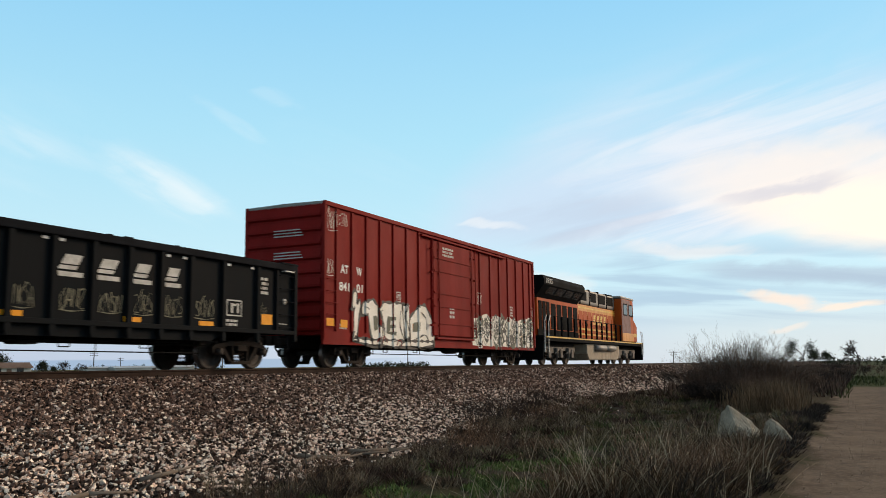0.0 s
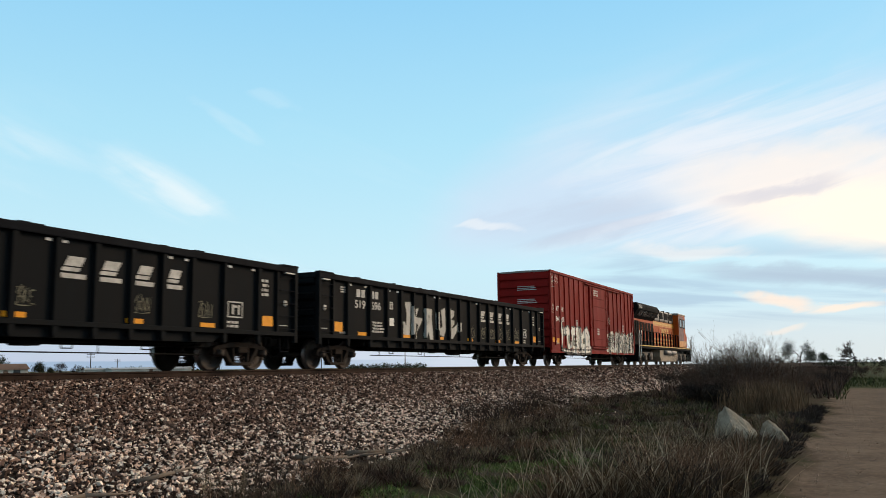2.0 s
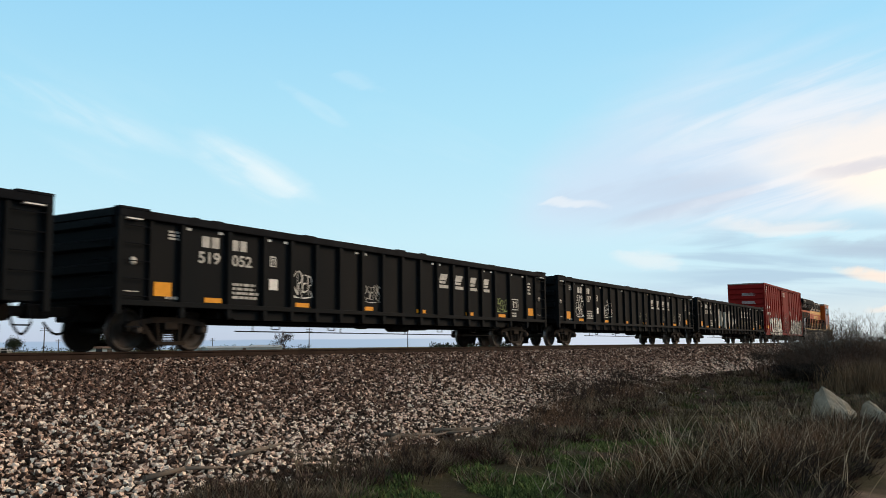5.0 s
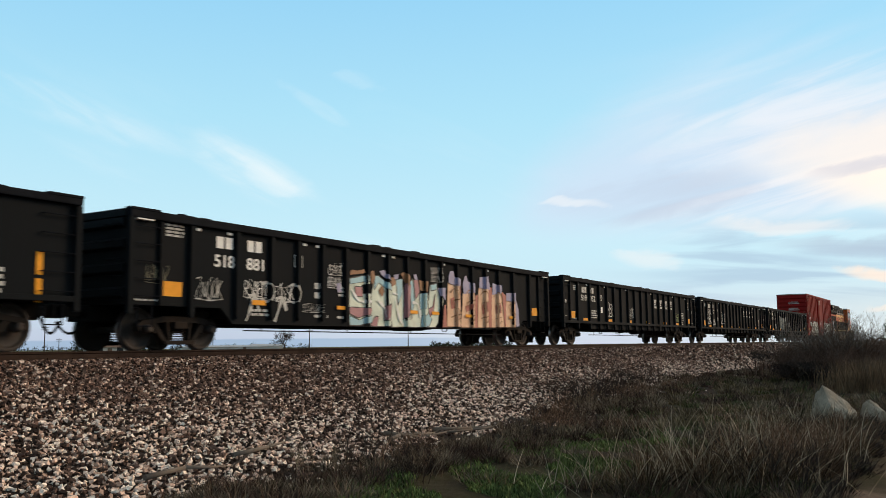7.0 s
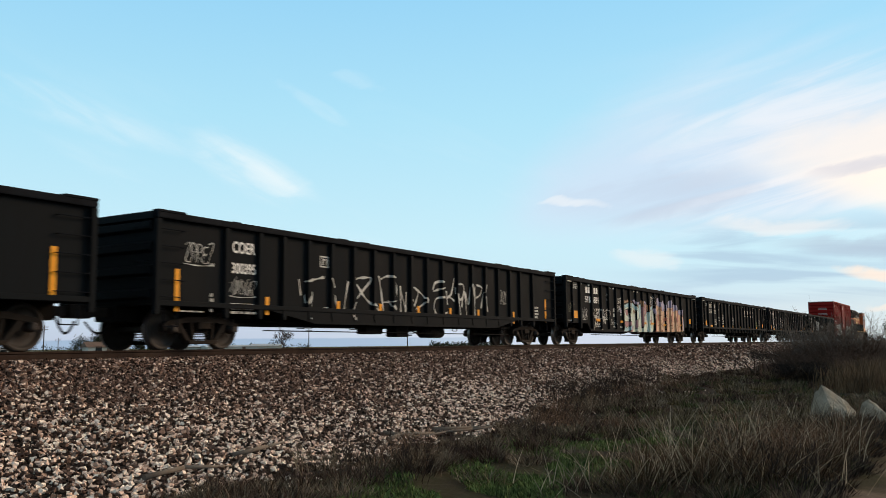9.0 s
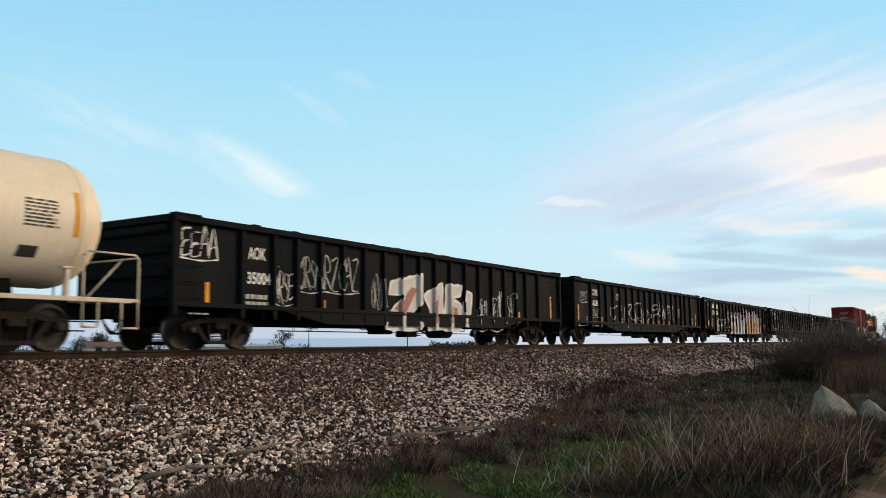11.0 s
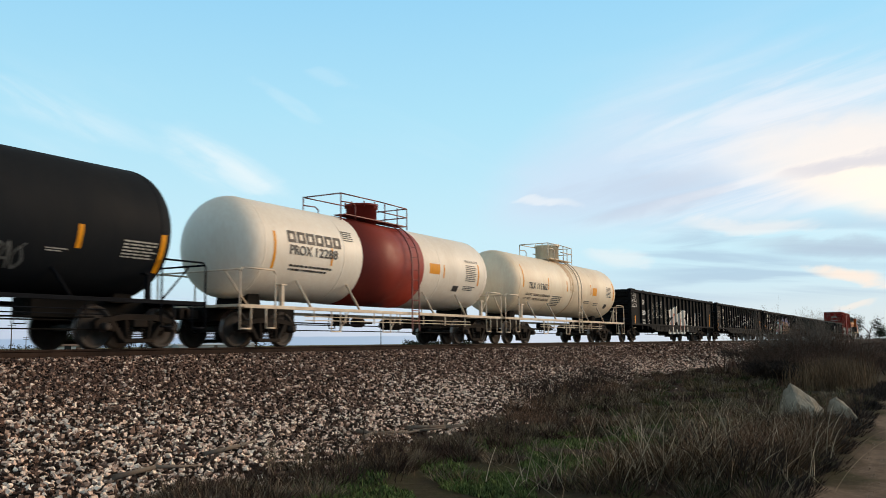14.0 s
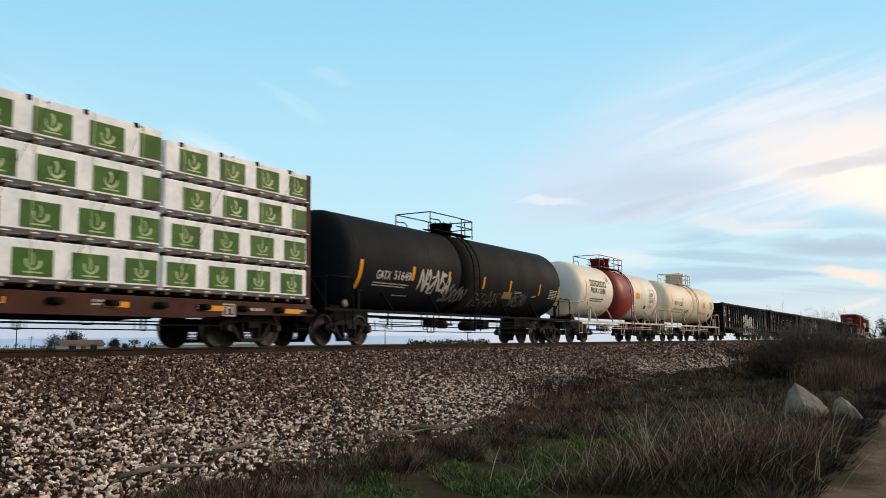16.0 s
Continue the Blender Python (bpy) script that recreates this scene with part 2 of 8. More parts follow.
M["loco_dark"] = material("loco_dark", (0.0038, 0.005, 0.0062), 0.7, spec=0.03, second=(0.006, 0.007, 0.0075), scale=1.5, fine=25)
M["loco_yellow"] = material("loco_yellow", (0.70, 0.42, 0.05), 0.45, scale=2, fine=25)
M["silver_grey"] = material("silver_grey", (0.20, 0.185, 0.16), 0.5, 0.2, second=(0.2, 0.19, 0.18), scale=2, fine=25, dirt=(0.1, 0.08, 0.06), dirt_amount=0.4)
M["glass_dark"] = material("glass_dark", (0.015, 0.018, 0.02), 0.08, bump=0)
M["black_ink"] = material("black_ink", (0.03, 0.03, 0.03), 0.6, scale=6, bump=0)


# ---- mesh helpers ----
def box(bm, x0, x1, y0, y1, z0, z1):
    """A block; with a bevel-like chamfer left to the materials, as the parts are small."""
    v = [bm.verts.new((x, y, z)) for x in (x0, x1) for y in (y0, y1) for z in (z0, z1)]
    for f in ((0, 1, 3, 2), (4, 6, 7, 5), (0, 4, 5, 1), (2, 3, 7, 6), (0, 2, 6, 4), (1, 5, 7, 3)):
        bm.faces.new([v[i] for i in f])


def soft_box(bm, x0, x1, y0, y1, z0, z1, r=0.02):
    """A block with chamfered edges."""
    sub = bmesh.new()
    box(sub, x0, x1, y0, y1, z0, z1)
    bmesh.ops.bevel(sub, geom=sub.edges[:], offset=r, segments=2, affect="EDGES", profile=0.6)
    me = bpy.data.meshes.new("tmp")
    sub.to_mesh(me)
    sub.free()
    bm.from_mesh(me)
    bpy.data.meshes.remove(me)


def prism(bm, pts, y0, y1):
    """An outline in x and z, drawn out from y0 to y1."""
    a = [bm.verts.new((x, y0, z)) for x, z in pts]
    b = [bm.verts.new((x, y1, z)) for x, z in pts]
    n = len(pts)
    bm.faces.new(a)
    bm.faces.new(b[::-1])
    for i in range(n):
        bm.faces.new((a[i], b[i], b[(i + 1) % n], a[(i + 1) % n]))


def rod(bm, p, q, r, seg=8, r2=None, caps=True):
    p, q = Vector(p), Vector(q)
    d = q - p
    if d.length < 1e-6:
        return
    turn = d.to_track_quat("Z", "Y")
    r2 = r if r2 is None else r2
    a, b = [], []
    for i in range(seg):
        w = turn @ Vector((math.cos(2 * math.pi * i / seg), math.sin(2 * math.pi * i / seg), 0))
        a.append(bm.verts.new(p + w * r))
        b.append(bm.verts.new(q + w * r2))
    for i in range(seg):
        f = bm.faces.new((a[i], a[(i + 1) % seg], b[(i + 1) % seg], b[i]))
        f.smooth = seg > 6
    if caps:
        bm.faces.new(a[::-1])
        bm.faces.new(b)


def tube(bm, pts, r, seg=6):
    for p, q in zip(pts, pts[1:]):
        rod(bm, p, q, r, seg)


def lathe(bm, profile, axis="y", seg=28, centre=(0, 0, 0)):
    """Turn a profile of (distance along the axis, radius) round the axis."""
    rings = []
    for a, r in profile:
        ring = []
        for i in range(seg):
            u, w = r * math.cos(2 * math.pi * i / seg), r * math.sin(2 * math.pi * i / seg)
            co = {"y": (u, a, w), "x": (a, u, w), "z": (u, w, a)}[axis]
            ring.append(bm.verts.new(Vector(co) + Vector(centre)))
        rings.append(ring)
    for p, q in zip(rings, rings[1:]):
        for i in range(seg):
            f = bm.faces.new((p[i], p[(i + 1) % seg], q[(i + 1) % seg], q[i]))
            f.smooth = True
    bm.faces.new(rings[0][::-1])
    bm.faces.new(rings[-1])


def part(name, bm, mat, parent=None, label=""):
    """Link a bmesh as one mesh object under a thing or a part."""
    bmesh.ops.recalc_face_normals(bm, faces=bm.faces[:])
    me = bpy.data.meshes.new(name)
    bm.to_mesh(me)
    bm.free()
    for mm in (mat if isinstance(mat, (list, tuple)) else [mat]):
        me.materials.append(mm)
    ob = new(name, me)
    if parent is not None:
        ob.parent = parent
    if label:
        ob["label"] = label
    return ob


def made(fn, *args, **kw):
    bm = bmesh.new()
    fn(bm, *args, **kw)
    return bm


def mesh_arrays(name, verts, faces, mat, smooth=False):
    me = bpy.data.meshes.new(name)
    me.from_pydata(verts.tolist() if hasattr(verts, "tolist") else verts, [], faces.tolist() if hasattr(faces, "tolist") else faces)
    for mm in (mat if isinstance(mat, (list, tuple)) else [mat]):
        me.materials.append(mm)
    if smooth:
        me.polygons.foreach_set("use_smooth", [True] * len(me.polygons))
    me.update()
    return new(name, me)


def lettering(text, x, z, height, mat, parent, y=-1.53, width=None, name="lettering", label="", slant=0.0, spacing=1.0):
    """Words painted on the side that faces -y: left edge at x, base line at z, capital height and, if given, overall width."""
    cu = bpy.data.curves.new("words", "FONT")
    cu.body, cu.size, cu.shear, cu.space_character = text, height / 0.70, slant, spacing
    cu.offset = 0.03 * height
    ob = bpy.data.objects.new("words", cu)
    scene.collection.objects.link(ob)
    bpy.context.view_layer.update()
    me = bpy.data.meshes.new_from_object(ob.evaluated_get(bpy.context.evaluated_depsgraph_get()))
    bpy.data.objects.remove(ob)
    co = np.array([v.co[:] for v in me.vertices])
    if width and len(co):
        co[:, 0] *= width / (co[:, 0].max() - co[:, 0].min())
    co[:, 0] -= co[:, 0].min()
    for v, c in zip(me.vertices, co):
        v.co = (x + c[0], y, z + c[1])
    me.materials.clear()
    me.materials.append(mat)
    out = new(name, me)
    out.parent = parent
    out["label"] = label or "painted lettering"
    return out


def bars(bm, x, z, w, h, rows, y=-1.53, seed=0, fill=0.62):
    """Small unreadable lines of writing as broken bars."""
    rnd = random.Random(seed)
    step = h / rows
    for i in range(rows):
        top = z + h - i * step
        px = x
        end = x + w * rnd.uniform(0.8, 1.0)
        while px < end:
            q = min(end, px + rnd.uniform(0.08, 0.22))
            sheet(bm, px, q - 0.02, top - step * fill, top, y)
            px = q + rnd.uniform(0.0, 0.03)


def sheet(bm, x0, x1, z0, z1, y):
    if x1 - x0 < 0.004:
        return
    bm.faces.new([bm.verts.new(c) for c in ((x0, y, z0), (x1, y, z0), (x1, y, z1), (x0, y, z1))])


def tilted(bm, pts, y):
    bm.faces.new([bm.verts.new((a, y, b)) for a, b in pts])


# ---- ground ----
def toe(x):
    """Where the gravel bank meets the weedy verge."""
    return 7.0 + 0.1 * max(0.0, min(x, 50) - 8) - 0.015 * max(0.0, 8 - x)


def ground_z(x, y):
    t = toe(x)
    n = noise.noise(Vector((x * 0.25, y * 0.25, 3.0)))
    if y > 24:
        return -1.35
    if y > 17.7:
        return -0.20 + (y - 17.7) / 6.3 * -1.15
    if y > 14.4:
        return -0.20
    if y > t:
        k = (y - t) / (14.4 - t)
        return -1.5 + 1.30 * (k ** 1.15) + 0.03 * n * (1 - k)
    if y > 0.9:
        return -1.5 + 0.06 * n + 0.05 * math.sin(min(1, (t - y) / 2) * math.pi) + 0.03 * noise.noise(Vector((x * 1.3, y * 1.3, 0)))
    # dirt road: two shallow wheel tracks
    w = (y + 1.6)
    return -1.53 + 0.02 * n - 0.03 * math.exp(-((w - 0.9) / 0.35) ** 2) - 0.03 * math.exp(-((w + 0.9) / 0.35) ** 2)


def ground_material():
    m = bpy.data.materials.new("ground_soil")
    m.use_nodes = True
    nt = m.node_tree
    N, L = nt.nodes.new, nt.links.new
    bsdf = nt.nodes["Principled BSDF"]
    geo = N("ShaderNodeNewGeometry")
    sep = N("ShaderNodeSeparateXYZ")
    L(geo.outputs["Position"], sep.inputs[0])

    def noise_tex(s, d=6, r=0.6):
        n = N("ShaderNodeTexNoise")
        n.inputs["Scale"].default_value, n.inputs["Detail"].default_value, n.inputs["Roughness"].default_value = s, d, r
        L(geo.outputs["Position"], n.inputs["Vector"])
        return n.outputs[0]

    def ranged(v, a, b, c=0.0, d=1.0):
        n = N("ShaderNodeMapRange")
        L(v, n.inputs[0])
        for i, q in enumerate((a, b, c, d)):
            n.inputs[i + 1].default_value = q
        return n.outputs[0]

    def op(kind, a, b):
        n = N("ShaderNodeMath")
        n.operation = kind
        for i, v in enumerate((a, b)):
            if isinstance(v, (int, float)):
                n.inputs[i].default_value = v
            else:
                L(v, n.inputs[i])
        return n.outputs[0]

    def mix(f, a, b):
        n = N("ShaderNodeMix")
        n.data_type = "RGBA"
        for sock, v in ((n.inputs[0], f), (n.inputs[6], a), (n.inputs[7], b)):
            if isinstance(v, tuple):
                sock.default_value = (*v, 1)
            else:
                L(v, sock) if not isinstance(v, (int, float)) else setattr(sock, "default_value", v)
        return n.outputs[2]

    y = op("ADD", sep.outputs[1], ranged(noise_tex(0.5), 0.3, 0.7, -0.5, 0.5))
    road = mix(ranged(noise_tex(0.9), 0.35, 0.65), (0.185, 0.142, 0.106), (0.115, 0.088, 0.066))
    road = mix(ranged(noise_tex(14), 0.45, 0.75, 0, 0.6), road, (0.26, 0.20, 0.155))
    # verge soil, its colour darkened to give the shade between weed clumps
    soil = mix(ranged(noise_tex(0.7), 0.4, 0.6), (0.052, 0.039, 0.029), (0.045, 0.044, 0.022))
    soil = mix(ranged(noise_tex(8), 0.45, 0.7, 0, 0.6), soil, (0.085, 0.066, 0.047))
    # bed below the stones: the shadow in their gaps is put into its colour
    gravel = mix(ranged(noise_tex(22, 4), 0.35, 0.65), (0.012, 0.009, 0.008), (0.055, 0.042, 0.034))
    far = mix(ranged(noise_tex(0.02), 0.4, 0.6), (0.10, 0.11, 0.05), (0.15, 0.12, 0.07))
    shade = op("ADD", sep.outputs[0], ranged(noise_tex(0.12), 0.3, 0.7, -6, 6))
    road = mix(ranged(noise_tex(2.3, 8, 0.7), 0.48, 0.66, 0, 0.75), road, (0.10, 0.078, 0.06))
    rut = op("ABSOLUTE", op("SUBTRACT", op("ABSOLUTE", op("ADD", y, 1.6), 0.0), 0.9), 0.0)
    road = mix(op("MULTIPLY", ranged(rut, 0.5, 0.1), ranged(noise_tex(5.0, 6), 0.35, 0.6, 0.2, 0.8)), road, (0.125, 0.098, 0.076))
    road = mix(ranged(shade, 56, 62), road, (0.050, 0.062, 0.026))
    col = mix(ranged(y, 0.8, 1.2), road, soil)
    col = mix(ranged(y, 6.4, 7.4), col, gravel)
    col = mix(ranged(y, 20, 23), col, far)
    L(col, bsdf.inputs["Base Color"])
    bsdf.inputs["Roughness"].default_value = 1.0
    bsdf.inputs["Specular IOR Level"].default_value = 0.05
    b = N("ShaderNodeBump")
    b.inputs["Strength"].default_value, b.inputs["Distance"].default_value = 0.7, 0.03
    L(noise_tex(18, 8, 0.7), b.inputs["Height"])
    L(b.outputs[0], bsdf.inputs["Normal"])
    return m


M["soil"] = ground_material()


def axis_steps(spans):
    out = []
    for a, b, n in spans:
        out += list(np.linspace(a, b, n, endpoint=False))
    return out + [spans[-1][1]]


def build_ground():
    xs = axis_steps([(-3000, -300, 8), (-300, -40, 14), (-40, 0, 30), (0, 45, 150), (45, 120, 90), (120, 500, 30), (500, 4000, 12)])
    ys = axis_steps([(-3000, -200, 8), (-200, -10, 14), (-10, -4, 12), (-4, 14.4, 110), (14.4, 26, 24), (26, 300, 16), (300, 4500, 12)])
    verts = [(x, y, ground_z(x, y)) for x in xs for y in ys]
    n = len(ys)
    faces = [(i * n + j, (i + 1) * n + j, (i + 1) * n + j + 1, i * n + j + 1) for i in range(len(xs) - 1) for j in range(n - 1)]
    g = mesh_arrays("ground", verts, faces, M["soil"], True)
    tagged(g, "dry earth with weeds, gravel bank and dirt road", "ground", kind="structure")


build_ground()

# ---- track ----
def rail_profile(bm, x0, x1, y):
    pts = [(-0.075, -0.18), (0.075, -0.18), (0.075, -0.165), (0.014, -0.145), (0.010, -0.05), (0.036, -0.038), (0.037, -0.008), (0.028, 0.0), (-0.028, 0.0), (-0.037, -0.008), (-0.036, -0.038), (-0.010, -0.05), (-0.014, -0.145), (-0.075, -0.165)]
    a = [bm.verts.new((x0, y + p, z)) for p, z in pts]
    b = [bm.verts.new((x1, y + p, z)) for p, z in pts]
    for i in range(len(pts)):
        f = bm.faces.new((a[i], b[i], b[(i + 1) % len(pts)], a[(i + 1) % len(pts)]))
        f.material_index = 1 if i == 7 else 0
    bm.faces.new(a)
    bm.faces.new(b[::-1])


RAIL_OFF = 0.755
for side, y in (("near", TRACK_Y - RAIL_OFF), ("far", TRACK_Y + RAIL_OFF)):
    bm = bmesh.new()
    rail_profile(bm, -250, 900, y)
    r = part("rail", bm, [M["rail_rust"], M["rail_top"]])
    tagged(r, "rusty steel rail with a worn bright top", "rail", "rails of the track")


def build_ties():
    bm = bmesh.new()
    soft_box(bm, -0.11, 0.11, -1.3, 1.3, -0.37, -0.195, 0.015)
    base = part("sleeper", bm, M["tie_wood"])
    base.location = (-20, TRACK_Y, 0)
    tagged(base, "weathered dark timber sleeper under the rails", "sleeper", "sleepers of the track")
    for i in range(1, 240):
        copy_thing(base, pose(-20 + 0.54 * i, TRACK_Y, 0.006 * math.sin(i * 7.3), 0, 0, 0.8 * math.sin(i * 3.1)))
    bm = bmesh.new()
    for i in range(-60, 180):
        for y in (-RAIL_OFF, RAIL_OFF):
            x = -20 + 0.54 * i
            for s in (-1, 1):
                box(bm, x - 0.09, x + 0.09, TRACK_Y + y + s * 0.05 - 0.03, TRACK_Y + y + s * 0.05 + 0.09 * s + 0.03, -0.186, -0.16)
                box(bm, x - 0.03, x + 0.03, TRACK_Y + y + s * 0.085 - 0.015, TRACK_Y + y + s * 0.085 + 0.015, -0.17, -0.125)
    tagged(part("rail_fastening", bm, M["rail_rust"]), "rusty tie plates and spikes along the rails", "rail fastening", kind="stuff")


build_ties()


# ---- rolling gear shared by all cars ----
WHEEL_R = 0.457


def wheel_bm():
    bm = bmesh.new()
    R = WHEEL_R
    # outer face towards -y
    lathe(bm, [(-0.075, 0.05), (-0.075, 0.13), (-0.055, 0.15), (-0.02, 0.2), (-0.012, 0.33), (-0.035, 0.375), (-0.065, 0.385), (-0.067, R - 0.012), (-0.055, R - 0.004), (0.03, R), (0.045, R + 0.026), (0.066, R + 0.022), (0.067, 0.38), (0.03, 0.36), (0.03, 0.2), (0.06, 0.13), (0.06, 0.06)], "y", 32)
    for f in bm.faces:
        c = f.calc_center_median()
        if math.hypot(c.x, c.z) > R - 0.01 and abs(c.y) < 0.06:
            f.material_index = 1
    # lifting marks on the plate let the turning be seen
    for a in (0, 120, 240):
        u, w = math.cos(radians(a)), math.sin(radians(a))
        rod(bm, (0.26 * u, -0.03, 0.26 * w), (0.26 * u, 0.03, 0.26 * w), 0.03, 8)
    return bm


_bm = wheel_bm()
bmesh.ops.recalc_face_normals(_bm, faces=_bm.faces[:])
WHEEL_MESH = bpy.data.meshes.new("wheel")
_bm.to_mesh(WHEEL_MESH)
_bm.free()
WHEEL_MESH.materials.append(M["wheel_steel"])
WHEEL_MESH.materials.append(M["tread_steel"])

_bm = bmesh.new()
rod(_bm, (0, -1.08, 0), (0, 1.08, 0), 0.075, 12)
AXLE_MESH = bpy.data.meshes.new("wheelset")
_bm.to_mesh(AXLE_MESH)
_bm.free()
AXLE_MESH.materials.append(M["wheel_steel"])

WHEELSETS = []   # (object, x in its car)


def wheelset(car, x, scale=1.0):
    ax = new("wheelset", AXLE_MESH)
    ax.parent = car
    ax.location = (x, 0, WHEEL_R)
    for s in (-1, 1):
        w = new("wheel", WHEEL_MESH)
        w.parent = ax
        w.location = (0, s * 0.735, 0)
        if s > 0:
            w.rotation_euler = (0, 0, math.pi)
    WHEELSETS.append((ax, x))


def side_frame_bm():
    """Cast three-piece truck frame: arched top, dropped bottom, open windows, springs seat."""
    bm = bmesh.new()
    y0, y1 = -0.09, 0.09
    top = [(-1.10, 0.40), (-1.12, 0.56), (-1.0, 0.64), (-0.72, 0.66), (-0.45, 0.74), (0.45, 0.74), (0.72, 0.66), (1.0, 0.64), (1.12, 0.56), (1.10, 0.40), (1.02, 0.40), (1.0, 0.55), (0.76, 0.55), (0.40, 0.62), (-0.40, 0.62), (-0.76, 0.55), (-1.0, 0.55), (-1.02, 0.40)]
    prism(bm, top, y0, y1)
    for s in (-1, 1):
        prism(bm, [(s * 0.76, 0.56), (s * 0.62, 0.59), (s * 0.30, 0.16), (s * 0.42, 0.14)], y0 + 0.01, y1 - 0.01)
        prism(bm, [(s * 0.76, 0.56), (s * 0.70, 0.36), (s * 0.62, 0.36), (s * 0.60, 0.58)], y0 + 0.02, y1)
        prism(bm, [(s * 0.30, 0.17), (s * 0.36, 0.62), (s * 0.29, 0.63), (s * 0.24, 0.17)], y0, y1)
    prism(bm, [(-0.44, 0.21), (-0.40, 0.12), (0.40, 0.12), (0.44, 0.21)], y0 - 0.03, y1 + 0.03)
    bmesh.ops.bevel(bm, geom=bm.edges[:], offset=0.012, segments=1, affect="EDGES")
    return bm


def mesh_from(bm, name, mat):
    bmesh.ops.recalc_face_normals(bm, faces=bm.faces[:])
    me = bpy.data.meshes.new(name)
    bm.to_mesh(me)
    bm.free()
    me.materials.append(mat)
    return me


FRAME_MESH = mesh_from(side_frame_bm(), "side_frame", M["truck_steel"])


def spring_bm():
    bm = bmesh.new()
    for i, x in enumerate((-0.15, 0.0, 0.15)):
        for k in range(7):
            z = 0.215 + k * 0.037
            lathe(bm, [(z, 0.05), (z + 0.010, 0.068), (z + 0.020, 0.05)], "z", 10, (x, 0, 0))
    return bm


SPRING_MESH = mesh_from(spring_bm(), "spring_group", M["truck_steel"])
BOLSTER_MESH = mesh_from(made(soft_box, -0.19, 0.19, -1.16, 1.16, 0.46, 0.62, 0.03), "bolster", M["truck_steel"])


def bearing_bm():
    bm = bmesh.new()
    lathe(bm, [(-0.13, 0.03), (-0.13, 0.06), (-0.11, 0.085), (-0.02, 0.10), (0.10, 0.10)], "y", 16)
    for i in range(3):
        a = 2.1 * i + 0.5
        rod(bm, (0.055 * math.cos(a), -0.14, 0.055 * math.sin(a)), (0.055 * math.cos(a), -0.1, 0.055 * math.sin(a)), 0.014, 6)
    return bm


BEARING_MESH = mesh_from(bearing_bm(), "bearing_cap", M["wheel_steel"])


def truck(car, x, base=1.778):
    """One bogie of a freight car: bolster, two side frames with springs and bearings, two wheelsets."""
    b = new("bogie_bolster", BOLSTER_MESH)
    b.parent = car
    b.location = (x, 0, 0)
    for s in (-1, 1):
        f = new("side_frame", FRAME_MESH)
        f.parent = car
        f.location = (x, s * 1.0, 0)
        f.scale = (base / 1.778, 1, 1)
        g = new("spring_group", SPRING_MESH)
        g.parent = f
        for dx in (-0.889, 0.889):
            c = new("bearing_cap", BEARING_MESH)
            c.parent = f
            c.location = (dx, s * 0.08, WHEEL_R)
            if s > 0:
                c.rotation_euler = (0, 0, math.pi)
    wheelset(car, x - base / 2)
    wheelset(car, x + base / 2)


def coupler(car, x, direction):
    bm = bmesh.new()
    soft_box(bm, min(x, x + direction * 0.55), max(x, x + direction * 0.55), -0.11, 0.11, 0.72, 0.92, 0.02)
    soft_box(bm, min(x + direction * 0.5, x + direction * 0.78), max(x + direction * 0.5, x + direction * 0.78), -0.2, 0.12, 0.68, 0.97, 0.05)
    part("coupler", bm, M["truck_steel"], car, "knuckle coupler of rough cast steel")
    bm = bmesh.new()
    pts = [(x + direction * (0.05 + 0.6 * k / 8), -0.35 + 0.2 * k / 8, 0.72 - 0.36 * math.sin(math.pi * k / 8 * 0.9)) for k in range(9)]
    tube(bm, pts, 0.025, 8)
    part("brake_hose", bm, M["under_black"], car)


def side_marks(car, marks, y=-1.535, mat="yellow_mark", name="reflector"):
    for x, z, w, h in marks:
        bm = bmesh.new()
        box(bm, x - w / 2, x + w / 2, y - 0.004, y, z - h / 2, z + h / 2)
        part(name, bm, M[mat], car, "orange-yellow reflector strip")


def corner_tabs(car, half, z):
    for e in (-1, 1):
        part("white_tab", made(box, e * (half - 0.38) - 0.2, e * (half - 0.38) + 0.2, -1.635, -1.50, z - 0.015, z + 0.015), M["white_paint"], car, "thin white strip under the corner")


CARS = []   # (object, x of its centre at the start)


def car_root(name, x, label, category, group=""):
    e = new(name)
    e.empty_display_size = 0.5
    tagged(e, label, category, group)
    CARS.append((e, x))
    e.location = (x, TRACK_Y, 0)
    return e


# ---- spray-can writing: loose strokes that lie on panels and on post faces ----
def relief(x, posts, base, proud, half=0.06):
    return proud if any(abs(x - p) < half + 0.005 for p in posts) else base


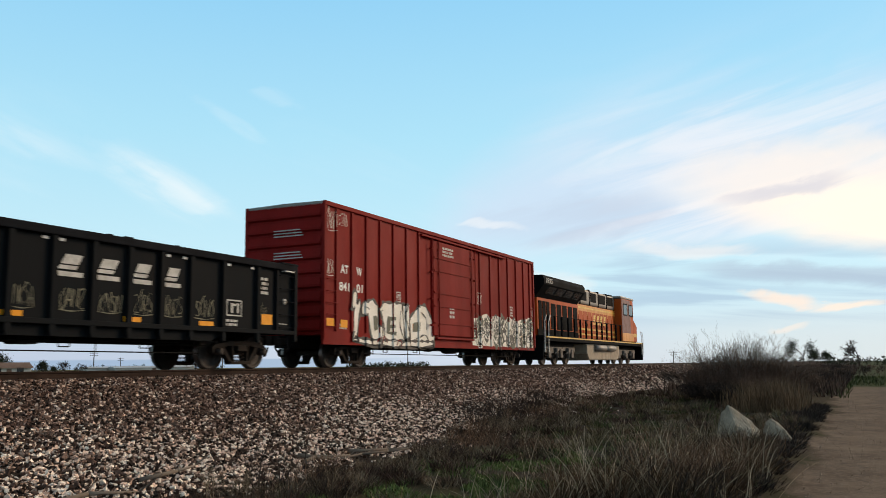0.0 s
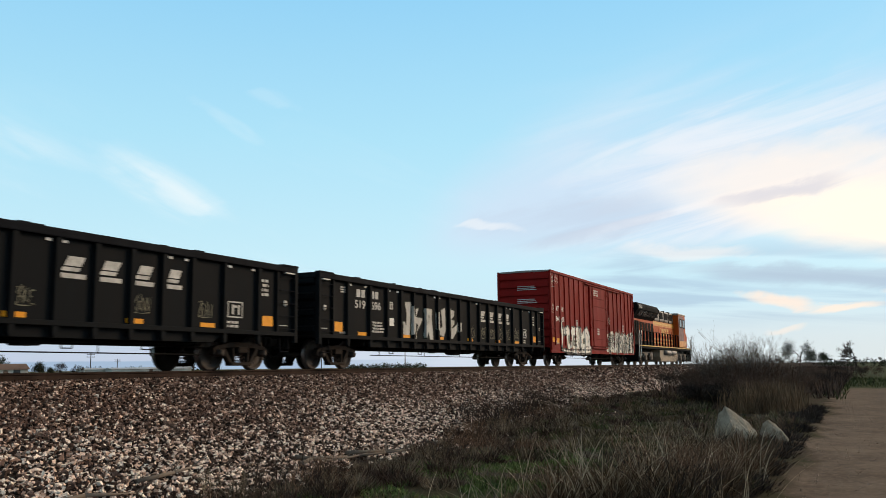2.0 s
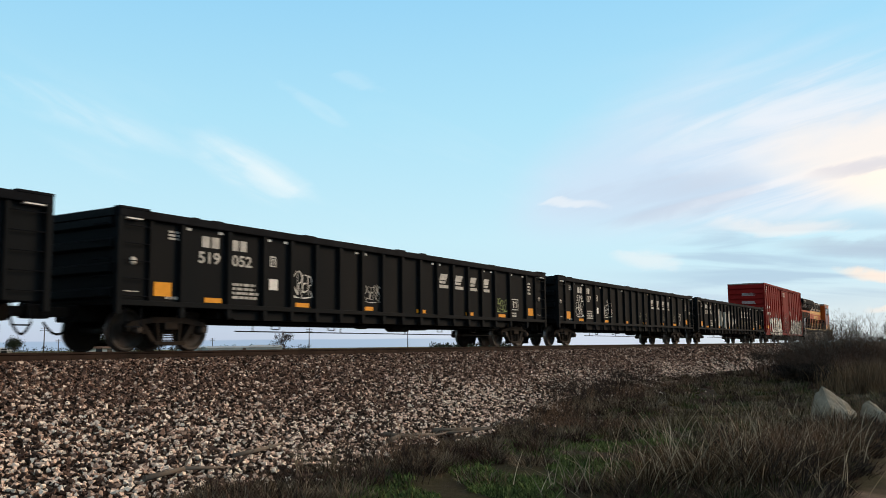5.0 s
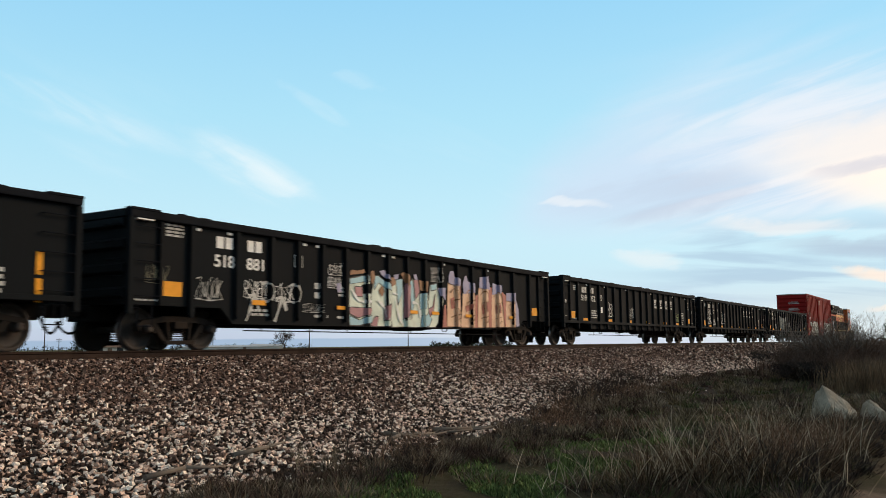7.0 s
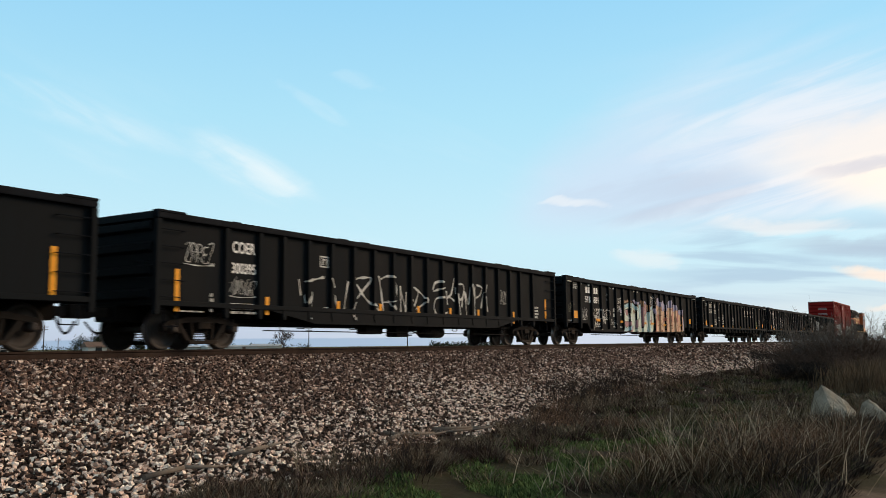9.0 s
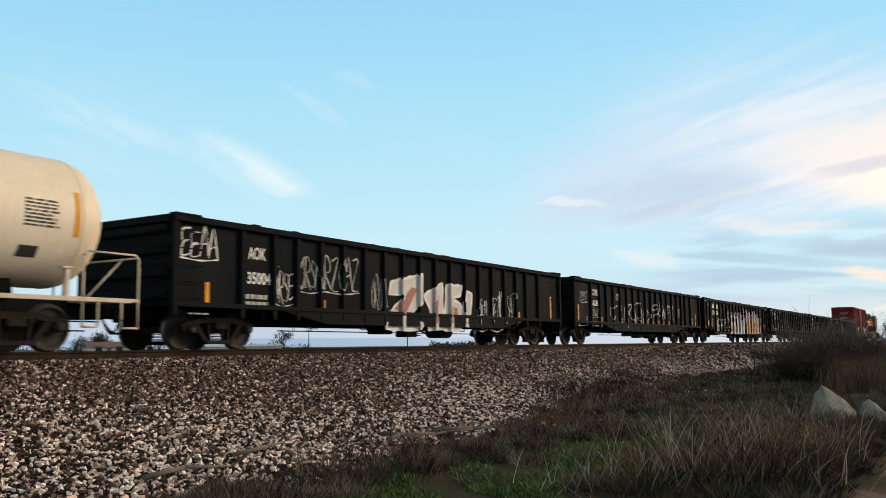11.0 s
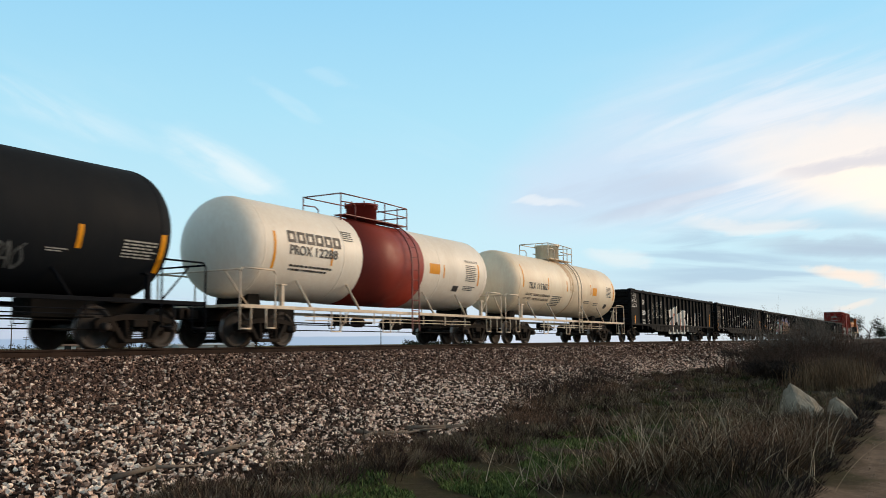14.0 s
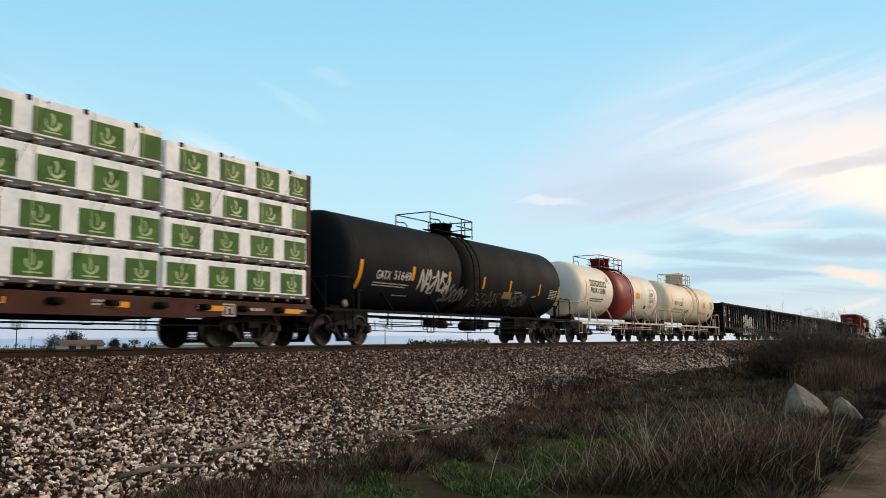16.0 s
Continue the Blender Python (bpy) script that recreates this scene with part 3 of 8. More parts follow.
def strokes(bm, lines, width, posts=(), base=-1.526, proud=-1.626, lift=0.0):
    """Ribbons along smooth lines of (x, z)."""
    for pts in lines:
        dense = []
        n = len(pts)
        for i in range(n - 1):
            p0, p1, p2, p3 = (Vector(pts[max(0, min(n - 1, k))]) for k in (i - 1, i, i + 1, i + 2))
            steps = max(2, int((p2 - p1).length / 0.045))
            for k in range(steps):
                t = k / steps
                dense.append(0.5 * ((2 * p1) + (p2 - p0) * t + (2 * p0 - 5 * p1 + 4 * p2 - p3) * t * t + (3 * p1 - p0 - 3 * p2 + p3) * t ** 3))
        dense.append(Vector(pts[-1]))
        left, right = [], []
        for i, p in enumerate(dense):
            d = dense[min(i + 1, len(dense) - 1)] - dense[max(i - 1, 0)]
            d = d.normalized() if d.length > 1e-6 else Vector((1, 0))
            w = width * 0.5 * (0.75 + 0.35 * math.sin(i * 0.35 + p.x * 5))
            left.append(p + Vector((-d.y, d.x)) * w)
            right.append(p - Vector((-d.y, d.x)) * w)
        last = None
        for i in range(len(dense) - 1):
            yy = relief((dense[i].x + dense[i + 1].x) / 2, posts, base, proud) - lift
            bm.faces.new([bm.verts.new((q.x, yy, q.y)) for q in (left[i], left[i + 1], right[i + 1], right[i])])
            if last is not None and abs(last - yy) > 0.01:
                # the line runs over the flank of a post
                bm.faces.new([bm.verts.new(c) for c in ((left[i].x, last, left[i].y), (left[i].x, yy, left[i].y), (right[i].x, yy, right[i].y), (right[i].x, last, right[i].y))])
            last = yy
    bmesh.ops.remove_doubles(bm, verts=bm.verts[:], dist=0.0002)


GLYPHS = (
    [(0.0, 0.0), (0.4, 1.0), (0.6, 0.95), (0.9, 0.0), (0.7, 0.42), (0.1, 0.36)],
    [(0.9, 0.95), (0.1, 0.88), (0.15, 0.5), (0.7, 0.56), (0.15, 0.48), (0.1, 0.05), (0.95, 0.12)],
    [(0.1, 0.0), (0.15, 1.0), (0.8, 0.85), (0.7, 0.55), (0.2, 0.5), (0.95, -0.05)],
    [(0.1, 1.0), (0.08, 0.0), (0.15, 0.45), (0.85, 1.0), (0.2, 0.5), (0.9, 0.0)],
    [(0.0, 0.0), (0.1, 1.0), (0.8, 0.05), (0.9, 1.05)],
    [(0.85, 0.9), (0.3, 1.0), (0.15, 0.7), (0.8, 0.4), (0.7, 0.05), (0.05, 0.1)],
    [(0.5, 1.0), (0.1, 0.6), (0.4, 0.0), (0.9, 0.4), (0.55, 1.0), (0.9, 1.15)],
    [(0.05, 0.95), (0.9, 1.0), (0.1, 0.05), (0.95, 0.0)],
)


def scribble(rnd, x, z, w, h, n=3):
    """Letter-like hand-written forms, one line each, in a box whose lower left corner is (x, z)."""
    out = []
    step, slant = w / n, rnd.uniform(-0.05, 0.25)
    for k in range(n):
        drop, tall = rnd.uniform(-0.08, 0.08) * h, h * rnd.uniform(0.82, 1.05)
        out.append([(x + step * (k + 1.08 * a) + slant * b * step + rnd.gauss(0, 0.03) * step, z + drop + b * tall + rnd.gauss(0, 0.02) * h) for a, b in rnd.choice(GLYPHS)])
    return out


def tag_paint(car, seed, x, z, w, h, mat, width=0.05, n=3, knots=7, posts=(), y=-1.526, proud=-1.626, lift=0.0, name="spray_tag"):
    n = max(4, round(w / h * 3.2))
    width = min(width * 0.8, 0.16 * w / n)
    lines = scribble(random.Random(seed), x, z + 0.12 * h, w, h * 0.85, n)
    lines.append([(x - 0.03 * w, z + 0.05 * h), (x + 0.5 * w, z), (x + 1.02 * w, z + 0.07 * h)])
    for line in lines:
        bm = bmesh.new()
        strokes(bm, [line], width, posts, y, proud, lift)
        part(name, bm, M[mat], car, "loose spray-painted scrawl")


def sprayed_arrow(car, x, z, w, h, mat, posts, y, proud):
    for line in ([(x, z), (x + 0.35 * w, z + 0.5 * h), (x + 0.62 * w, z + h)], [(x + 0.1 * w, z + 0.86 * h), (x + 0.64 * w, z + h), (x + w, z + 0.45 * h)]):
        bm = bmesh.new()
        strokes(bm, [line], 0.11, posts, y, proud)
        part("spray_tag", bm, M[mat], car, "sprayed pale arrow")


def inside_spans(pts, x):
    """Heights at which an upright line at x crosses an outline, in pairs."""
    cuts = []
    for (x0, z0), (x1, z1) in zip(pts, pts[1:] + pts[:1]):
        if (x0 <= x) != (x1 <= x):
            cuts.append(z0 + (z1 - z0) * (x - x0) / (x1 - x0))
    cuts.sort()
    return list(zip(cuts[::2], cuts[1::2]))


def filled(bm, pts, posts=(), base=-1.505, proud=-1.605, lift=0.0, step=0.05):
    """Paint inside an outline of (x, z), laid on panels and post faces in narrow upright strips."""
    lo, hi = min(p[0] for p in pts), max(p[0] for p in pts)
    n = max(2, int((hi - lo) / step))
    eps = (hi - lo) * 0.002
    marks = [min(max(lo + (hi - lo) * i / n, lo + eps), hi - eps) for i in range(n + 1)]
    last = None
    for a, b in zip(marks, marks[1:]):
        y = relief((a + b) / 2, posts, base, proud) - lift
        left, right = inside_spans(pts, a), inside_spans(pts, b)
        if len(left) != len(right):
            left = right = inside_spans(pts, (a + b) / 2)
        for (p0, p1), (q0, q1) in zip(left, right):
            bm.faces.new([bm.verts.new(c) for c in ((a, y, p0), (b, y, q0), (b, y, q1), (a, y, p1))])
            if last is not None and abs(last - y) > 0.01:
                bm.faces.new([bm.verts.new(c) for c in ((a, last, p0), (a, y, p0), (a, y, p1), (a, last, p1))])
        last = y
    bmesh.ops.remove_doubles(bm, verts=bm.verts[:], dist=0.0002)


def sprayed(car, name, mat, shapes, posts, label, lift=0.0, base=-1.505, proud=-1.605, outline=None, line=0.04):
    """One part for each filled form, and one for its outline where it has one."""
    for k, pts in enumerate(shapes):
        bm = bmesh.new()
        filled(bm, pts, posts, base, proud, lift + 0.0004 * k)
        part(name, bm, M[mat], car, label)
        if outline:
            bm = bmesh.new()
            edge = list(pts) + [pts[0]]
            loop = [(p[0] + (q[0] - p[0]) * f, p[1] + (q[1] - p[1]) * f) for p, q in zip(edge, edge[1:]) for f in (0.06, 0.5, 0.94)]
            strokes(bm, [loop + loop[:1]], line, posts, base, proud, lift + 0.004)
            part("graffiti_outline", bm, M[outline], car, "thin sprayed outline")


# ---- gondolas ----
POSTS_A = [s * p for p in (0.0, 1.0, 2.0, 3.0, 4.0, 4.97, 5.95, 7.12, 8.5) for s in ((-1, 1) if p else (1,))]
POSTS_B = [s * p for p in (0.45, 1.4, 2.37, 3.33, 4.3, 5.25, 6.2, 7.05, 8.15) for s in (-1, 1)]
SIDE, FACE = -1.50, -1.60


def gondola(x, label, posts, top=2.90, half=10.2, fish=False, ladder_posts=True, chord=0.18, flush=False):
    car = car_root("gondola_car", x, label, "gondola car", "open gondola cars of the train")
    for s in (-1, 1):
        part("side_sheet", made(box, -half + 0.02, half - 0.02, min(s * 1.48, s * 1.50), max(s * 1.48, s * 1.50), 0.95, top - 0.1), M["black_paint"], car)
        bm = bmesh.new()
        soft_box(bm, -half, half, min(s * 1.44, s * 1.63), max(s * 1.44, s * 1.63), top - chord, top, 0.025)
        # dents and caps along the rim
        rnd = random.Random(int(x * 10) + s)
        for k in range(7):
            px = rnd.uniform(-half + 1, half - 1)
            soft_box(bm, px, px + rnd.uniform(0.1, 0.5), min(s * 1.45, s * 1.62), max(s * 1.45, s * 1.62), top - 0.02, top + rnd.uniform(0.01, 0.03), 0.008)
        for e in (-1, 1):
            soft_box(bm, min(e * half, e * (half - 0.75)), max(e * half, e * (half - 0.75)), min(s * 1.43, s * 1.645), max(s * 1.43, s * 1.645), top - 0.02, top + 0.035, 0.012)
        part("top_rim", bm, M["black_rim"], car)
        bm = bmesh.new()
        lip = 1.497 if flush else 1.61
        soft_box(bm, -half, half, min(s * 1.46, s * lip), max(s * 1.46, s * lip), 0.93, 1.04, 0.012)
        if flush:
            prism(bm, [(-half + 2.6, 0.96), (-half + 3.0, 0.58), (half - 4.9, 0.58), (half - 4.2, 0.66), (half - 2.5, 0.66), (half - 2.2, 0.96)], min(s * 1.40, s * 1.501), max(s * 1.40, s * 1.501))
        elif fish:
            prism(bm, [(-half + 3.4, 0.94), (-half + 5.2, 0.62), (half - 5.2, 0.62), (half - 3.4, 0.94)], min(s * 1.50, s * 1.58), max(s * 1.50, s * 1.58))
        else:
            prism(bm, [(-half + 2.9, 0.94), (-half + 3.4, 0.70), (half - 3.4, 0.70), (half - 2.9, 0.94)], min(s * 1.38, s * 1.46), max(s * 1.38, s * 1.46))
        part("side_sill", bm, M["black_paint"], car)
        for p in posts:
            bm = bmesh.new()
            a, b = min(s * 1.50, s * 1.60), max(s * 1.50, s * 1.60)
            prism(bm, [(p - 0.062, top - 0.16), (p + 0.062, top - 0.16), (p + 0.062, 0.80), (p + 0.035, 0.70), (p - 0.035, 0.70), (p - 0.062, 0.80)], a, b)
            part("side_post", bm, M["black_paint"], car)
        for e in (-1, 1):
            bm = bmesh.new()
            box(bm, min(e * half, e * (half - 0.12)), max(e * half, e * (half - 0.12)), min(s * 1.50, s * 1.62), max(s * 1.50, s * 1.62), 0.75, top - 0.16)
            if ladder_posts:
                box(bm, e * 9.34 - 0.04, e * 9.34 + 0.04, min(s * 1.50, s * 1.58), max(s * 1.50, s * 1.58), 0.95, top - 0.16)
            part("corner_post", bm, M["black_paint"], car)
            for k in range(5):
                z = 1.12 + k * 0.36
                bm = bmesh.new()
                xa, xb = e * 9.42, e * (half - 0.14)
                tube(bm, [(xa, s * 1.51, z), (xa, s * 1.60, z), (xb, s * 1.60, z), (xb, s * 1.51, z)], 0.012, 6)
                part("ladder_rung", bm, M["black_rim"], car)
    part("floor_plate", made(box, -half + 0.03, half - 0.03, -1.47, 1.47, 0.97, 1.02), M["under_black"], car)
    for e in (-1, 1):
        bm = bmesh.new()
        box(bm, min(e * (half - 0.05), e * (half - 0.09)), max(e * (half - 0.05), e * (half - 0.09)), -1.47, 1.47, 0.95, top - 0.02)
        for k, z in enumerate((1.05, 1.55, 2.05, 2.5)):
            rib = bmesh.new()
            prism(rib, [(e * (half - 0.06), z), (e * (half + 0.06), z + 0.06), (e * (half + 0.06), z + 0.2), (e * (half - 0.06), z + 0.26)], -1.44, 1.44)
            part("end_rib", rib, M["black_paint"], car)
        box(bm, min(e * (half - 0.1), e * (half + 0.05)), max(e * (half - 0.1), e * (half + 0.05)), -1.52, 1.52, top - 0.16, top - 0.005)
        part("end_wall", bm, M["black_paint"], car)
        for k in range(5):
            z = 1.15 + k * 0.36
            bm = bmesh.new()
            tube(bm, [(e * (half - 0.04), -1.35, z), (e * (half + 0.12), -1.35, z), (e * (half + 0.12), -0.95, z), (e * (half - 0.04), -0.95, z)], 0.012, 6)
            part("grab_iron", bm, M["black_rim"], car)
        bm = bmesh.new()
        tube(bm, [(e * (half - 0.3), -1.5, 0.95), (e * (half - 0.3), -1.52, 0.5), (e * (half - 0.68), -1.52, 0.5), (e * (half - 0.68), -1.5, 0.95)], 0.015, 6)
        part("sill_step", bm, M["black_rim"], car)
        coupler(car, e * (half - 0.05), e)
        part("draft_box", made(soft_box, min(e * half, e * (half - 1.6)), max(e * half, e * (half - 1.6)), -0.35, 0.35, 0.62, 0.96, 0.03), M["under_black"], car)
    bm = bmesh.new()
    soft_box(bm, -half + 1.5, half - 1.5, -0.2, 0.2, 0.62, 0.97, 0.02)
    for k in range(-5, 6):
        box(bm, k * 1.45 - 0.05, k * 1.45 + 0.05, -1.4, 1.4, 0.72, 0.97)
    part("centre_sill", bm, M["under_black"], car)
    underbody(car)
    if fish:
        bm = bmesh.new()
        lathe(bm, [(0.85, 0.05), (0.88, 0.2), (1.98, 0.2), (2.01, 0.05)], "x", 18, (0, -1.05, 0.47))
        for px in (1.1, 1.75):
            box(bm, px - 0.03, px + 0.03, -1.27, -0.83, 0.45, 0.97)
        part("air_reservoir", bm, M["under_black"], car)
        bm = bmesh.new()
        soft_box(bm, -0.75, -0.08, -1.2, -0.8, 0.3, 0.66, 0.05)
        rod(bm, (-1.1, -1.05, 0.36), (0.3, -1.05, 0.36), 0.022, 6)
        tube(bm, [(0.0, -1.0, 0.45), (0.35, -1.0, 0.5), (0.7, -1.0, 0.42)], 0.025, 6)
        part("brake_valve", bm, M["under_black"], car)
        part("brake_cylinder", made(soft_box, -2.25, -1.45, -1.2, -0.8, 0.38, 0.68, 0.06), M["under_black"], car)
    truck(car, -8.4)
    truck(car, 8.4)
    return car


def underbody(car, y=-0.9):
    bm = bmesh.new()
    lathe(bm, [(0.2, 0.05), (0.22, 0.17), (1.15, 0.17), (1.17, 0.05)], "x", 16, (0, y, 0.66))
    part("air_reservoir", bm, M["under_black"], car)
    bm = bmesh.new()
    lathe(bm, [(-1.3, 0.04), (-1.28, 0.14), (-0.85, 0.14), (-0.83, 0.04)], "x", 16, (0, y + 0.1, 0.7))
    rod(bm, (-0.85, y + 0.1, 0.7), (-0.3, y + 0.1, 0.7), 0.03)
    part("brake_cylinder", bm, M["under_black"], car)
    bm = bmesh.new()
    rod(bm, (-7.2, y, 0.60), (7.2, y, 0.60), 0.018, 6)
    rod(bm, (-6.5, y - 0.3, 0.66), (-1.2, y - 0.2, 0.62), 0.02, 6)
    rod(bm, (1.3, y - 0.2, 0.62), (6.5, y - 0.3, 0.66), 0.02, 6)
    for px in (-5.4, -3.2, 2.4, 4.6):
        tube(bm, [(px, y - 0.4, 0.9), (px, y - 0.4, 0.50), (px + 0.28, y - 0.4, 0.50), (px + 0.28, y - 0.4, 0.9)], 0.014, 6)
    rod(bm, (-6.6, y - 0.35, 0.44), (6.6, y - 0.35, 0.40), 0.016, 6)
    for px in (-6.0, -2.6, 0.6, 3.4, 6.0):
        rod(bm, (px, y - 0.35, 0.42), (px, y - 0.35, 0.75), 0.012, 6)
    part("brake_rigging", bm, M["under_black"], car)
    part("valve_box", made(soft_box, 1.6, 2.1, y - 0.2, y + 0.2, 0.55, 0.9, 0.03), M["under_black"], car)
    part("valve_box", made(soft_box, -2.3, -1.9, y - 0.2, y + 0.15, 0.6, 0.9, 0.03), M["under_black"], car)


def slanted_logo(car, spots, z0, z1, mat="worn_white", y=SIDE - 0.006, name="logo_shape"):
    """A railway emblem as plain slanting blocks over a thick underline."""
    for x0, x1 in spots:
        bm = bmesh.new()
        h, w = z1 - z0, x1 - x0
        k = 0.3 * w
        tilted(bm, [(x0, z0 + 0.32 * h), (x0 + w * 0.72, z0 + 0.32 * h), (x0 + w * 0.72 + k * 0.3, z0 + 0.5 * h), (x0 + k * 0.35, z0 + 0.5 * h)], y)
        tilted(bm, [(x0 + k * 0.45, z0 + 0.56 * h), (x0 + w * 0.75 + k * 0.2, z0 + 0.56 * h), (x0 + w * 0.8 + k * 0.6, z0 + h), (x0 + k * 1.0, z0 + h)], y)
        tilted(bm, [(x0 - 0.08 * w, z0), (x0 + w, z0), (x0 + w * 1.02, z0 + 0.22 * h), (x0 - 0.04 * w, z0 + 0.22 * h)], y)
        part(name, bm, M[mat], car, "worn white slanting emblem block")


def mark_blocks(car, x0, x1, z0, z1, n, y=SIDE - 0.006, mat="worn_white"):
    """The owner's mark as plain upright blocks of its size."""
    bm = bmesh.new()
    w = (x1 - x0) / n
    for i in range(n):
        sheet(bm, x0 + i * w, x0 + i * w + w * 0.78, z0, z1, y)
    part("owner_mark", bm, M[mat], car, "owner's mark as plain white blocks")


def stencils(car, items, mat="worn_white", y=SIDE - 0.006):
    for i, (x, z, w, h, rows) in enumerate(items):
        bm = bmesh.new()
        bars(bm, x, z, w, h, rows, y, i + 3)
        tagged(part("stencil_block", bm, M[mat], car), "small unreadable stencil lines", kind="stuff")


def open_square(car, x, z, w, h, mat="worn_white", y=SIDE - 0.006):
    bm = bmesh.new()
    t = 0.035
    for a in ((x, x + w, z, z + t), (x, x + w, z + h - t, z + h), (x, x + t, z + t, z + h - t), (x + w - t, x + w, z + t, z + h - t)):
        sheet(bm, *a, y)
    sheet(bm, x + w * 0.28, x + w * 0.42, z + h * 0.2, z + h * 0.8, y)
    sheet(bm, x + w * 0.42, x + w * 0.62, z + h * 0.62, z + h * 0.76, y)
    sheet(bm, x + w * 0.68, x + w * 0.8, z + h * 0.2, z + h * 0.8, y)
    part("stencil_square", bm, M[mat], car, "white square inspection stencil")


def white_tabs(car, xs, z=2.66, y=FACE - 0.036):
    for x in xs:
        bm = bmesh.new()
        box(bm, x - 0.07, x + 0.07, SIDE - 0.02, SIDE - 0.005, z - 0.03, z + 0.03)
        part("white_tab", bm, M["white_paint"], car, "small white tab under the rim")


def plain_gondola(x, number, label):
    """The long black gondolas with the slanting emblem."""
    car = gondola(x, label, POSTS_A)
    mark_blocks(car, -7.9, -7.32, 2.30, 2.55, 2)
    mark_blocks(car, -6.98, -6.45, 2.30, 2.55, 2)
    lettering(number[:3], -8.0, 1.95, 0.25, M["worn_white"], car, SIDE - 0.006, 0.65)
    lettering(number[3:], -6.98, 1.95, 0.25, M["worn_white"], car, SIDE - 0.006, 0.65)
    slanted_logo(car, [(2.12, 2.76), (3.1, 3.74), (4.12, 4.7), (5.1, 5.62)], 1.92, 2.38)
    stencils(car, [(-8.85, 2.35, 0.6, 0.22, 3), (-6.95, 1.15, 0.9, 0.4, 4), (8.62, 1.95, 0.4, 0.5, 4), (7.25, 1.06, 0.55, 0.2, 2), (-8.9, 1.06, 0.45, 0.1, 1), (-9.95, 1.2, 0.45, 0.035, 1), (9.5, 1.2, 0.45, 0.035, 1)])
    open_square(car, 7.3, 1.35, 0.6, 0.42)
    open_square(car, -5.7, 2.02, 0.22, 0.26)
    bm = bmesh.new()
    sheet(bm, -5.72, -5.42, 1.45, 1.72, SIDE - 0.006)
    part("white_plate", bm, M["white_paint"], car, "white card plate")
    side_marks(car, [(-8.98, 1.30, 0.46, 0.30), (8.95, 1.32, 0.46, 0.28)], SIDE - 0.012)
    side_marks(car, [(p, 1.12, 0.52, 0.11) for p in (-7.55, -4.5, -1.7, 1.1, 4.15, 7.0 - 0.45)], SIDE - 0.012)
    corner_tabs(car, 10.2, 2.70)
    white_tabs(car, [-8.3, -7.35, -5.75, -5.15, -2.2, -1.8, 1.8, 2.2, 5.2, 5.75, 7.35, 8.3])
    for e in (-9.75, 9.75):
        bm = bmesh.new()
        lathe(bm, [(-0.012, 0.03), (-0.012, 0.085), (0.0, 0.085)], "y", 14, (e, SIDE - 0.006, 1.85))
        part("round_decal", bm, M["worn_white"], car, "round white disc decal")
    return car


GON_LABEL = "long black steel gondola with side posts and "


